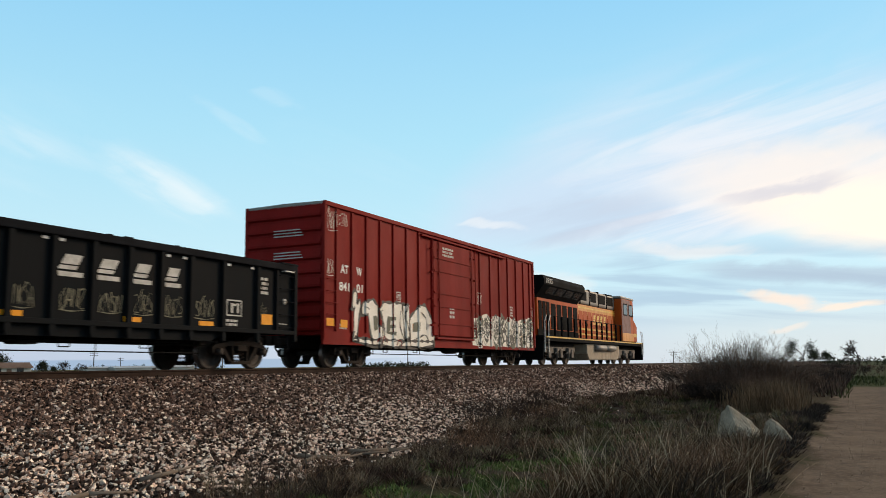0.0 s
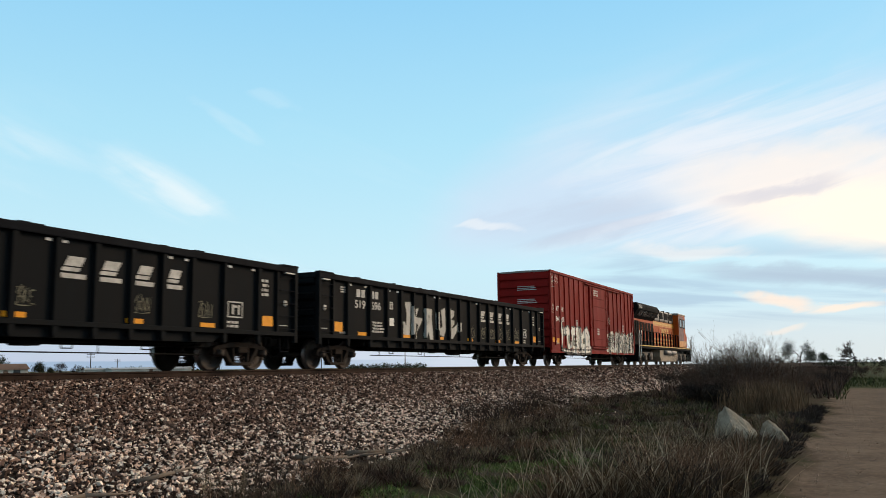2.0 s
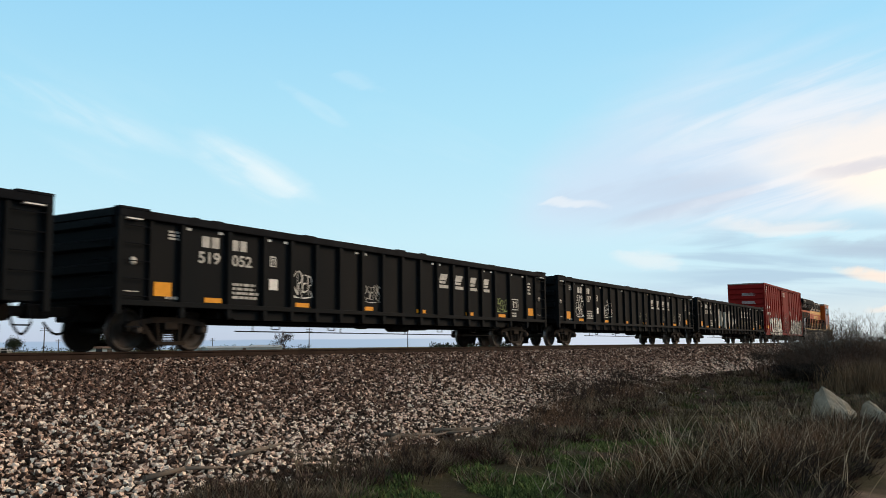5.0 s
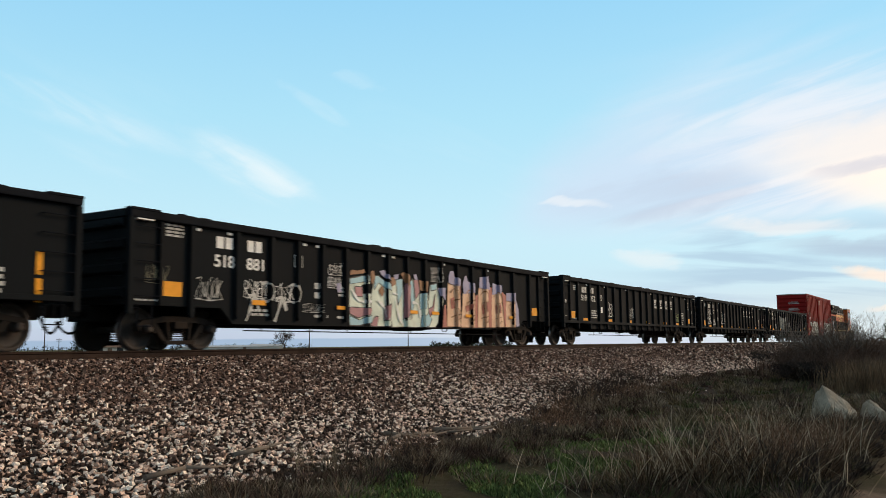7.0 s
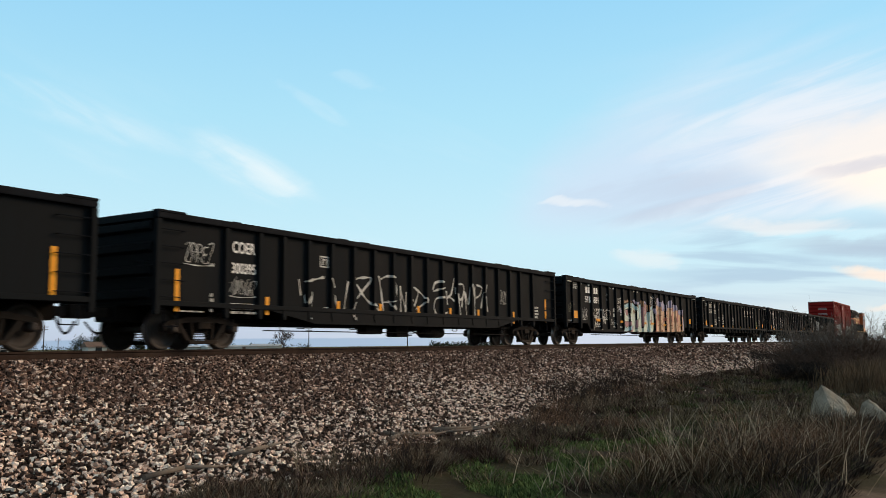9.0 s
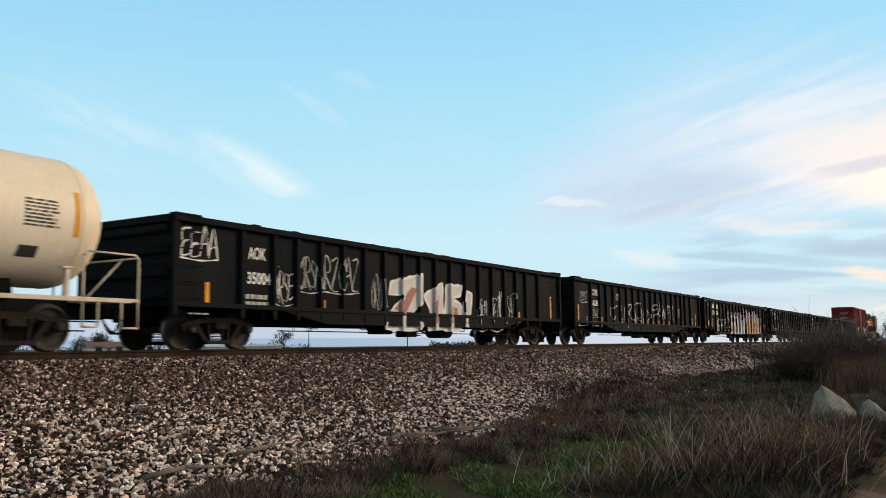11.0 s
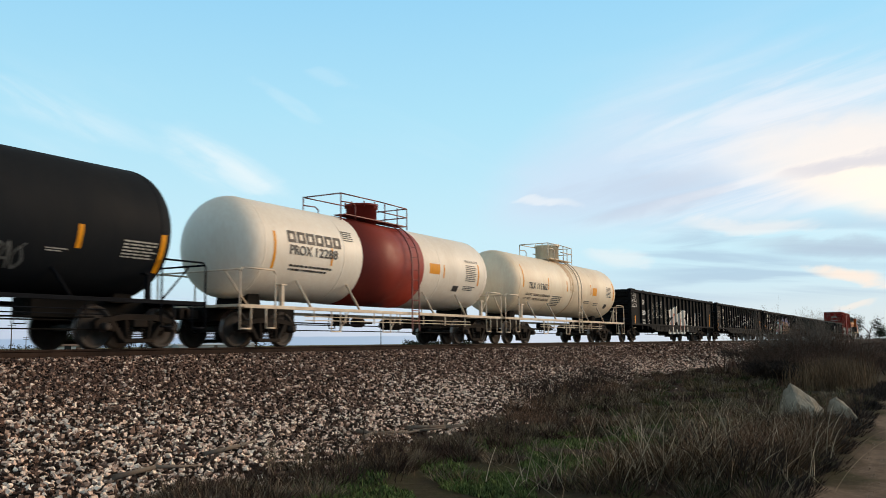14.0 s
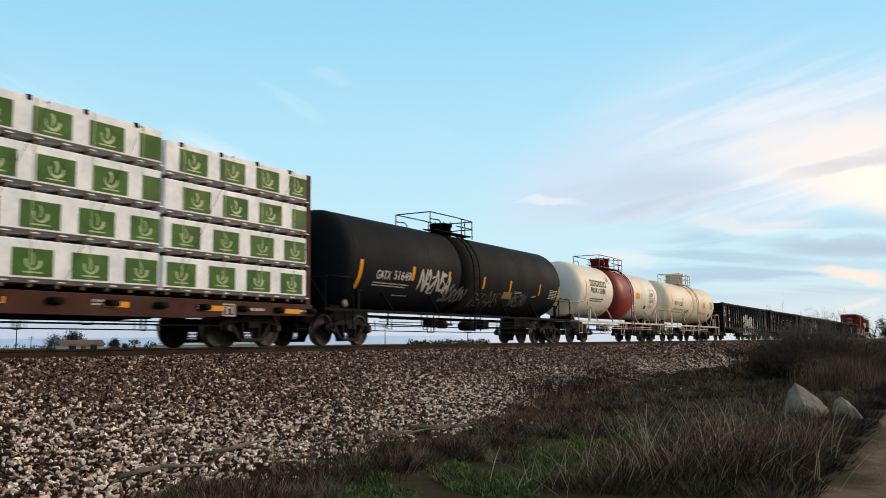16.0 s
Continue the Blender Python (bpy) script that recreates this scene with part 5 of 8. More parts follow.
M["graffiti_rose"] = material("graffiti_rose", (0.36, 0.16, 0.17), 0.6, second=(0.28, 0.14, 0.16), scale=2, fine=20)
M["graffiti_mint"] = material("graffiti_mint", (0.60, 0.66, 0.54), 0.6, second=(0.48, 0.56, 0.48), scale=2.5, fine=20, dirt=(0.22, 0.22, 0.16), dirt_amount=0.4)
M["graffiti_lilac"] = material("graffiti_lilac", (0.30, 0.28, 0.40), 0.6, second=(0.24, 0.23, 0.34), scale=2.5, fine=20)
M["graffiti_brown"] = material("graffiti_brown", (0.25, 0.115, 0.045), 0.6, scale=2, fine=20)
black_gondolas()


# ---- boxcar ----
def boxcar():
    car = car_root("boxcar", 31.0, "tall dark red boxcar with graffiti along its lower side", "boxcar")
    half, top = 9.3, 5.02
    bm = bmesh.new()
    box(bm, -half, half, -1.46, 1.46, 1.0, top)
    part("body", bm, M["box_red"], car)
    for s in (-1, 1):
        bm = bmesh.new()
        soft_box(bm, -half - 0.02, half + 0.02, min(s * 1.42, s * 1.53), max(s * 1.42, s * 1.53), top - 0.06, top + 0.08, 0.015)
        part("roof_edge", bm, M["box_red"], car)
        bm = bmesh.new()
        box(bm, -half, half, min(s * 1.40, s * 1.464), max(s * 1.40, s * 1.464), 0.70 if s < 0 else 0.88, 1.12)
        part("side_sill", bm, M["box_red"], car)
        posts = [-8.6, -7.7, -6.8, -5.9, -4.97, -4.0, -3.05] + [2.6, 3.75, 4.8, 5.85, 6.9, 7.9, 8.75]
        for p in posts:
            bm = bmesh.new()
            a, b = (s * 1.46, s * 1.515)
            prism(bm, [(p - 0.055, top - 0.08), (p + 0.055, top - 0.08), (p + 0.055, 1.12), (p - 0.055, 1.12)], min(a, b), max(a, b))
            part("side_post", bm, M["box_red"], car)
        for e in (-1, 1):
            bm = bmesh.new()
            box(bm, min(e * (half - 0.1), e * half + e * 0.03), max(e * (half - 0.1), e * half + e * 0.03), min(s * 1.40, s * 1.52), max(s * 1.40, s * 1.52), 0.85, top)
            part("corner_post", bm, M["box_red"], car)
            bm = bmesh.new()
            for k in range(5):
                z = 1.25 + 0.36 * k
                tube(bm, [(e * 8.68, s * 1.47, z), (e * 8.68, s * 1.57, z), (e * 9.2, s * 1.57, z), (e * 9.2, s * 1.47, z)], 0.013, 6)
            part("side_ladder", bm, M["box_red"], car)
    # plug door with its locking bars
    door = part("door", made(soft_box, -2.0, 1.75, -1.56, -1.44, 1.15, top - 0.25, 0.03), M["box_red"], car, "wide red plug door")
    for x in (-2.2, -1.6, 1.45, 1.85):
        bm = bmesh.new()
        rod(bm, (x, -1.6, 1.1), (x, -1.6, top - 0.2), 0.022, 8)
        for z in (1.5, 2.5, 3.5, 4.4):
            box(bm, x - 0.05, x + 0.05, -1.62, -1.5, z, z + 0.06)
        part("locking_bar", bm, M["box_red"], door)
    for z in (1.6, 2.25, 2.75, 3.6, 4.1):
        part("door_rib", made(box, -1.95, 1.7, -1.59, -1.555, z, z + 0.07), M["box_red"], door)
    for z, x0, x1 in ((1.02, -1.75, 1.7), (top - 0.2, -3.0, 5.4)):
        part("door_rail", made(soft_box, x0, x1, -1.6, -1.5, z, z + 0.07, 0.01), M["box_red"], car)
    # corrugated ends
    for e in (-1, 1):
        for k in range(9):
            z = 1.08 + k * 0.44
            bm = bmesh.new()
            prism(bm, [(e * half, z), (e * (half + 0.075), z + 0.05), (e * (half + 0.075), z + 0.12), (e * half, z + 0.36)], -1.38, 1.38)
            part("end_rib", bm, M["box_red"], car)
        coupler(car, e * (half - 0.05), e)
        part("draft_box", made(soft_box, min(e * half, e * (half - 1.6)), max(e * half, e * (half - 1.6)), -0.35, 0.35, 0.62, 0.98, 0.03), M["under_black"], car)
    bm = bmesh.new()
    bm_pts = [(-1.5, top + 0.07), (0, top + 0.10), (1.5, top + 0.07), (1.5, top - 0.02), (-1.5, top - 0.02)]
    a = [bm.verts.new((-half, y, z)) for y, z in bm_pts]
    b = [bm.verts.new((half, y, z)) for y, z in bm_pts]
    for i in range(5):
        bm.faces.new((a[i], b[i], b[(i + 1) % 5], a[(i + 1) % 5]))
    bm.faces.new(a)
    bm.faces.new(b)
    part("roof", bm, M["silver_grey"], car, "grey ribbed steel roof")
    for rows, z in ((3, 4.05), (3, 3.35)):
        bm = bmesh.new()
        for i in range(rows):
            zz = z + 0.09 * i
            bm.faces.new([bm.verts.new((-half - 0.085, a, c)) for a, c in ((-0.75 + 0.05 * i, zz), (0.35, zz), (0.35, zz + 0.035), (-0.75 + 0.05 * i, zz + 0.035))])
        part("stencil_block", bm, M["worn_white"], car)
    bm = bmesh.new()
    soft_box(bm, -7, 7, -0.2, 0.2, 0.62, 1.0, 0.02)
    part("centre_sill", bm, M["under_black"], car)
    underbody(car)
    posts = [-8.6, -7.7, -6.8, -5.9, -4.97, -4.0, -3.05, 2.6, 3.75, 4.8, 5.85, 6.9, 7.9, 8.75]
    Y = -1.466
    lettering("AT", -8.35, 2.95, 0.26, M["white_paint"], car, Y, 0.45)
    lettering("W", -7.4, 2.95, 0.26, M["white_paint"], car, Y, 0.33)
    lettering("841", -8.42, 2.4, 0.26, M["white_paint"], car, Y, 0.58)
    lettering("01", -7.4, 2.4, 0.26, M["white_paint"], car, Y, 0.38)
    for (x, z, w, h, rows, m) in ((-1.2, 4.2, 1.1, 0.4, 3, "worn_white"), (-8.4, 1.15, 0.45, 0.2, 2, "worn_white"), (-0.6, 1.8, 0.5, 0.5, 3, "worn_white"), (6.1, 2.2, 0.4, 0.5, 4, "worn_white")):
        bm = bmesh.new()
        bars(bm, x, z, w, h, rows, Y - 0.096 if -2 < x < 1.7 else Y, 5)
        tagged(part("stencil_block", bm, M[m], car), "small unreadable stencil lines", kind="stuff")
    open_square(car, -4.75, 2.25, 0.32, 0.36, "worn_white", Y)
    side_marks(car, [(-8.95, 1.38, 0.45, 0.25), (-8.15, 1.36, 0.4, 0.24), (-3.4, 1.4, 0.3, 0.25), (7.6, 1.4, 0.3, 0.25)], Y - 0.004)
    # white filled letters with black outlines and dark inner shapes
    sprayed(car, "block_graffiti", "graffiti_white", [[(-7.69, 2.4), (-7.55, 2.48), (-7.38, 2.39), (-7.37, 2.05), (-7.18, 2.19), (-7.14, 1.91), (-7.26, 1.51), (-7.37, 0.97), (-7.25, 0.82), (-7.71, 0.84), (-7.6, 1.26), (-7.55, 1.92), (-7.77, 1.82)],
        [(-7.14, 1.91), (-6.97, 2.11), (-6.36, 2.24), (-6.05, 2.04), (-5.99, 1.38), (-5.74, 1.32), (-5.8, 0.75), (-6.36, 0.71), (-6.55, 1.17), (-6.67, 1.72), (-7.08, 1.67)],
        [(-5.73, 2.18), (-4.61, 2.22), (-3.98, 2.19), (-4.13, 1.78), (-3.85, 1.05), (-4.69, 0.64), (-5.87, 0.72), (-5.74, 1.39), (-5.99, 1.94)],
        [(-4.33, 2.15), (-3.91, 2.19), (-3.71, 0.99), (-4.14, 0.94)],
        [(-3.7, 1.8), (-3.03, 2.21), (-2.57, 2.27), (-2.19, 1.94), (-1.72, 1.46), (-1.82, 0.75), (-2.83, 0.66), (-3.71, 0.72), (-3.85, 1.39)],
        [(-7.65, 0.96), (-6.36, 0.9), (-1.9, 0.92), (-1.93, 0.67), (-6.36, 0.68), (-7.65, 0.83)]], posts, "white filled block graffiti", 0.0, Y - 0.003, -1.520, "black_ink", 0.12)
    sprayed(car, "letter_gap", "graffiti_dark", [[(-6.36, 1.67), (-6.11, 1.72), (-6.05, 1.25), (-6.3, 1.18)],
        [(-3.53, 1.57), (-3.04, 1.62), (-3.05, 1.28), (-3.56, 1.23)],
        [(-5.41, 1.72), (-4.82, 1.71), (-4.82, 1.6), (-5.19, 1.57), (-5.22, 1.44), (-4.85, 1.45), (-4.85, 1.35), (-5.22, 1.31), (-5.25, 1.2), (-4.75, 1.21), (-4.82, 1.06), (-5.48, 1.14)]], posts, "dark gap inside the letters", 0.009, Y - 0.003, -1.520)
    bm = bmesh.new()
    strokes(bm, [[(-4.45, 1.95), (-4.5, 1.4), (-4.2, 0.95)], [(-5.85, 1.9), (-5.6, 1.2), (-5.75, 0.8)], [(-3.3, 1.0), (-2.6, 1.15), (-2.3, 0.95)], [(-2.95, 2.0), (-2.5, 1.75), (-2.45, 1.35)], [(-6.9, 1.95), (-6.6, 1.9)]], 0.07, posts, Y - 0.003, -1.520, 0.011)
    part("graffiti_outline", bm, M["black_ink"], car, "black inner line of the letters")
    bm = bmesh.new()
    strokes(bm, [[(-6.1, 0.82), (-5.9, 1.0), (-5.75, 0.82), (-5.6, 1.02), (-5.4, 0.8)], [(-4.75, 0.74), (-4.6, 0.92), (-4.4, 0.85), (-4.42, 0.7)]], 0.05, posts, Y - 0.003, -1.520, 0.012)
    part("spray_tag", bm, M["box_red"], car, "small red tag over the white letters")
    # a crowded panel of pale letters under dark looping lines
    rnd = random.Random(31)
    for k in range(7):
        x0 = 1.75 + k * 1.06
        top = rnd.uniform(1.95, 2.2)
        shape = [(x0, 0.85), (x0 + rnd.uniform(-0.1, 0.1), top), (x0 + 0.5, top + rnd.uniform(0.0, 0.15)), (x0 + 0.98, top - rnd.uniform(0, 0.2)), (x0 + 1.0, 0.82)]
        sprayed(car, "dense_graffiti", rnd.choice(("graffiti_white", "graffiti_pale", "graffiti_white")), [shape], posts, "pale letters of the crowded graffiti", 0.0006 * k, Y - 0.003, -1.520)
        for j, (mt, wd, n) in enumerate((("graffiti_dark", 0.15, 5), ("black_ink", 0.085, 6), ("graffiti_white", 0.06, 4), ("black_ink", 0.05, 4))):
            for q in range(n):
                cx, cz = x0 + rnd.uniform(0.1, 0.95), rnd.uniform(1.0, 1.95)
                start, way = rnd.uniform(0, 6.28), rnd.choice((-1, 1))
                pts = [(cx + rnd.uniform(0.12, 0.34) * math.cos(start + way * i * 1.25), cz + rnd.uniform(0.1, 0.36) * math.sin(start + way * i * 1.25)) for i in range(6)]
                bm = bmesh.new()
                strokes(bm, [pts], wd, posts, Y - 0.003, -1.520, 0.006 + 0.0015 * j + 0.0003 * q)
                part("dense_graffiti", bm, M[mt], car, "tangled white and dark graffiti")
    for i, (px, z, w, h) in enumerate(((-9.15, 4.2, 0.5, 0.7), (-8.5, 4.45, 0.5, 0.4), (-9.15, 2.8, 0.4, 0.5), (2.3, 2.6, 0.5, 0.5), (8.85, 2.2, 0.35, 0.6))):
        tag_paint(car, 330 + i, px, z, w, h, "graffiti_pale", 0.03, 3, 6, posts, Y - 0.002, -1.519)
    truck(car, -7.0)
    truck(car, 7.0)
    # lower footboards and pipes along the sill
    bm = bmesh.new()
    rod(bm, (-6.0, -1.3, 0.72), (6.0, -1.3, 0.72), 0.02, 6)
    part("brake_pipe", bm, M["under_black"], car)


M["graffiti_white"] = material("graffiti_white", (0.74, 0.72, 0.66), 0.6, second=(0.62, 0.60, 0.52), scale=2, fine=20)
boxcar()


# ---- tank cars ----
def tank_words(car, text, x, z, h, w, mat, r, zc):
    ob = lettering(text, x, z, h, mat, car, 0.0, w)
    for v in ob.data.vertices:
        a = (v.co.z - zc) / r
        v.co = (v.co.x, -(r + 0.014) * math.cos(a), zc + (r + 0.014) * math.sin(a))
    return ob


def tank_bars(car, x, z, w, h, rows, mat, r, zc, seed=1):
    bm = bmesh.new()
    bars(bm, x, z, w, h, rows, 0.0, seed, 0.5)
    bend_paint(bm, r, zc)
    tagged(part("stencil_block", bm, M[mat], car), "small unreadable stencil lines", kind="stuff")


def bend_paint(bm, r, zc, lift=0.010):
    for v in bm.verts:
        a = (v.co.z - zc) / r
        v.co = Vector((v.co.x, -(r + lift + abs(v.co.y) * 0.0) * math.cos(a), zc + (r + lift) * math.sin(a)))


def tank_strip(car, x0, x1, z0, z1, mat, r, zc, name="reflector", label="", n=10, lift=0.006):
    bm = bmesh.new()
    for i in range(n):
        a, b = z0 + (z1 - z0) * i / n, z0 + (z1 - z0) * (i + 1) / n
        sheet(bm, x0, x1, a, b, 0.0)
    bend_paint(bm, r, zc, lift)
    return part(name, bm, M[mat], car, label)


def tank_shell(bm, half, head, r, zc, shift=0.0, seg=72):
    prof = []
    for i in range(13):
        a = math.pi / 2 * i / 12
        prof.append((-half - head * math.cos(a), max(0.002, r * math.sin(a) ** 0.8)))
    prof += [(-half + 2 * half * i / 24, r) for i in range(1, 24)]
    prof += [(-p, q) for p, q in prof[:13][::-1]]
    lathe(bm, prof, "x", seg, (shift, 0, zc))


def hoop(bm, x0, x1, r, zc, seg=64):
    lathe(bm, [(x0, r - 0.02), (x0, r), (x1, r), (x1, r - 0.02)], "x", seg, (0, 0, zc))


def railing(car, pts_list, mat, r=0.02, name="handrail"):
    for pts in pts_list:
        bm = bmesh.new()
        tube(bm, pts, r, 8)
        part(name, bm, M[mat], car)


def tank_car(x, label, half, head, r, zc, mat, frame, trucks, dome, metal, shift=0.0, band=None):
    car = car_root("tank_car", x, label, "tank car", "tank cars of the train")
    part("tank", made(tank_shell, half, head, r, zc, shift), M[mat], car)
    for hx in (-half + 0.02, half - 0.02, -half * 0.45, half * 0.45):
        part("weld_ring", made(hoop, hx + shift - 0.02, hx + shift + 0.02, r + 0.004, zc), M[mat], car)
    if band:
        part("painted_band", made(hoop, band[0], band[1], r + 0.012, zc), M["tank_band_red"], car, "dark red painted band round the tank")
    for e in (-1, 1):
        # stub sill, saddle, bolster arms
        bm = bmesh.new()
        soft_box(bm, min(e * frame, e * (half - 2.3)), max(e * frame, e * (half - 2.3)), -0.32, 0.32, 0.66, 1.06, 0.02)
        part("stub_sill", bm, M["under_black"], car)
        bm = bmesh.new()
        prism(bm, [(e * (trucks - 0.28), 1.0), (e * (trucks + 0.28), 1.0), (e * (trucks + 0.18), zc - r * 0.8), (e * (trucks - 0.18), zc - r * 0.8)], -0.55, 0.55)
        part("saddle", bm, M["under_black"], car)
        bm = bmesh.new()
        soft_box(bm, min(e * frame, e * (frame - 0.9)), max(e * frame, e * (frame - 0.9)), -1.42, 1.42, 0.98, 1.05, 0.012)
        part("end_platform", bm, M[metal], car)
        xa, xb = e * (frame - 0.05), e * (frame - 1.35)
        railing(car, [[(xa, -1.42, 0.42), (xa, -1.42, 1.85), (xa - e * 0.08, -1.42, 1.95), (xb + e * 0.08, -1.42, 1.95), (xb, -1.42, 1.85), (xb, -1.42, 0.45)],
                      [(xa, -1.42, 0.45), (xa - e * 0.4, -1.42, 0.45), (xa - e * 0.4, -1.42, 1.0)], [(xb, -1.42, 0.47), (xb + e * 0.35, -1.42, 0.47), (xb + e * 0.35, -1.42, 1.0)],
                      [(xa, -1.40, 1.9), (xa, 1.4, 1.9)], [(xa, 1.42, 0.45), (xa, 1.42, 1.9), (xb, 1.42, 1.9), (xb, 1.42, 1.0)], [(xa, -0.9, 1.9), (e * (frame - 0.9), -0.9, 1.05)]], metal, 0.022, "end_railing")
        bm = bmesh.new()
        prism(bm, [(e * (frame - 1.72), 1.02), (e * (frame - 1.62), 1.02), (e * (frame - 1.63), 1.62), (e * (frame - 1.71), 1.62)], -1.4, -1.30)
        box(bm, min(e * (frame - 1.8), e * (frame - 1.58)), max(e * (frame - 1.8), e * (frame - 1.58)), -1.42, -1.25, 1.58, 1.62)
        part("tank_bracket", bm, M[metal], car)
        coupler(car, e * (frame - 0.15), e)
        # sloping struts between rail and tank
        for k, px in enumerate((half * 0.35, half * 0.72)):
            bm = bmesh.new()
            rod(bm, (e * px, -1.36, 1.03), (e * px - 0.3, -1.08, zc - r * 0.62), 0.035, 8)
            part("strut", bm, M[metal], car)
        truck(car, e * trucks)
    # side rails, pipes and their hangers
    for y in (-1.4, 1.4):
        bm = bmesh.new()
        soft_box(bm, -frame + 0.2, frame - 0.2, y - 0.03, y + 0.03, 0.96, 1.05, 0.01)
        part("side_rail", bm, M[metal], car)
    bm = bmesh.new()
    for z in (0.80, 0.70):
        rod(bm, (-trucks + 1.1, -1.38, z), (trucks - 1.1, -1.38, z), 0.014, 6)
    for k in range(-3, 4):
        px = k * (trucks - 1.2) / 3.2
        rod(bm, (px, -1.38, 0.98), (px, -1.38, 0.64), 0.018, 6)
    for px in (-3.6, -1.0):
        tube(bm, [(px, -1.4, 0.96), (px, -1.4, 0.40), (px + 0.42, -1.4, 0.40), (px + 0.42, -1.4, 0.96)], 0.018, 6)
        rod(bm, (px + 0.42, -1.4, 0.45), (px + 0.8, -1.4, 0.96), 0.014, 6)
    part("under_pipe", bm, M[metal], car, "thin pipes and hangers below the tank")
    underbody(car, -0.6)
    # dome, its platform and railing
    dz = zc + r
    bm = bmesh.new()
    dr = dome["r"]
    lathe(bm, [(dz - 0.12, dr), (dz + dome["h"] - 0.1, dr), (dz + dome["h"] - 0.1, dr + 0.05), (dz + dome["h"] - 0.03, dr + 0.05), (dz + dome["h"] - 0.03, dr * 0.9), (dz + dome["h"], dr * 0.7)], "z", 28, (dome["x"], 0, 0))
    d = part("dome", bm, M[dome["mat"]], car, dome.get("label", ""))
    for k in range(8):
        a = k * math.pi / 4
        bm = bmesh.new()
        rod(bm, (dome["x"] + (dr + 0.03) * math.cos(a), (dr + 0.03) * math.sin(a), dz + dome["h"] - 0.16), (dome["x"] + (dr + 0.03) * math.cos(a), (dr + 0.03) * math.sin(a), dz + dome["h"] + 0.03), 0.022, 6)
        part("lid_bolt", bm, M[dome["mat"]], d)
    pm = dome["rail_mat"]
    x0, x1, dx = dome["x"] - dome["left"], dome["x"] + dome["right"], dome["x"]
    yy = 0.72
    zt = dz + dome["rail_h"]
    zp = dz - 0.10
    bm = bmesh.new()
    for s in (-1, 1):
        box(bm, x0 + 0.25, x1, s * 0.5 - 0.22, s * 0.5 + 0.22, zp + 0.10, zp + 0.13)
    part("walkway", bm, M[pm], car)
    for s in (-1, 1):
        y = s * yy
        railing(car, [[(x0, y, zp - 0.1), (x0, y, zt), (dx - 0.05, y, zt + 0.02), (x1, y, zt)], [(x1, y, zp), (x1, y, zt)], [(dx + 0.3, y, zp), (dx + 0.3, y, zt)], [(x0 + 0.75, y, zp), (x0 + 0.75, y, zt - 0.3), (x0 + 0.6, y, zt - 0.22), (x0, y, zt - 0.25)], [(dx - 0.1, y, zt - 0.3), (x1, y, zt - 0.3)], [(x1 - 0.6, y, zp), (x1 - 0.6, y, zt - 0.05)]], pm, 0.02)
    railing(car, [[(x1, -yy, zt), (x1, yy, zt)], [(x0, -yy, zt), (x0, yy, zt)], [(x1, -yy, zt - 0.3), (x1, yy, zt - 0.3)]], pm, 0.02)
    # curved side ladder
    lx = dome["ladder"]
    for dxl in (-0.21, 0.21):
        bm = bmesh.new()
        pts = [(lx + dxl, -(r + 0.16) * math.cos(a), zc + (r + 0.13) * math.sin(a)) for a in [radians(72 - 12 * k) for k in range(7)]]
        pts += [(lx + dxl, -r - 0.16, zc - 0.2), (lx + dxl, -r - 0.16, 0.45)]
        tube(bm, pts, 0.024, 6)
        part("ladder_rail", bm, M[dome["ladder_mat"]], car)
    zs = [zc + (r + 0.13) * math.sin(radians(a)) for a in (70, 52, 36, 22, 8)] + [zc - 0.2 - 0.33 * k for k in range(6)]
    for z in zs:
        a = max(0, (z - zc) / (r + 0.13))
        y = -(r + 0.16) * math.sqrt(max(0, 1 - a * a)) if z > zc else -(r + 0.16)
        if z < 0.5:
            continue
        bm = bmesh.new()
        rod(bm, (lx - 0.21, y, z), (lx + 0.21, y, z), 0.016, 6)
        part("ladder_rung", bm, M[dome["ladder_mat"]], car)
    return car


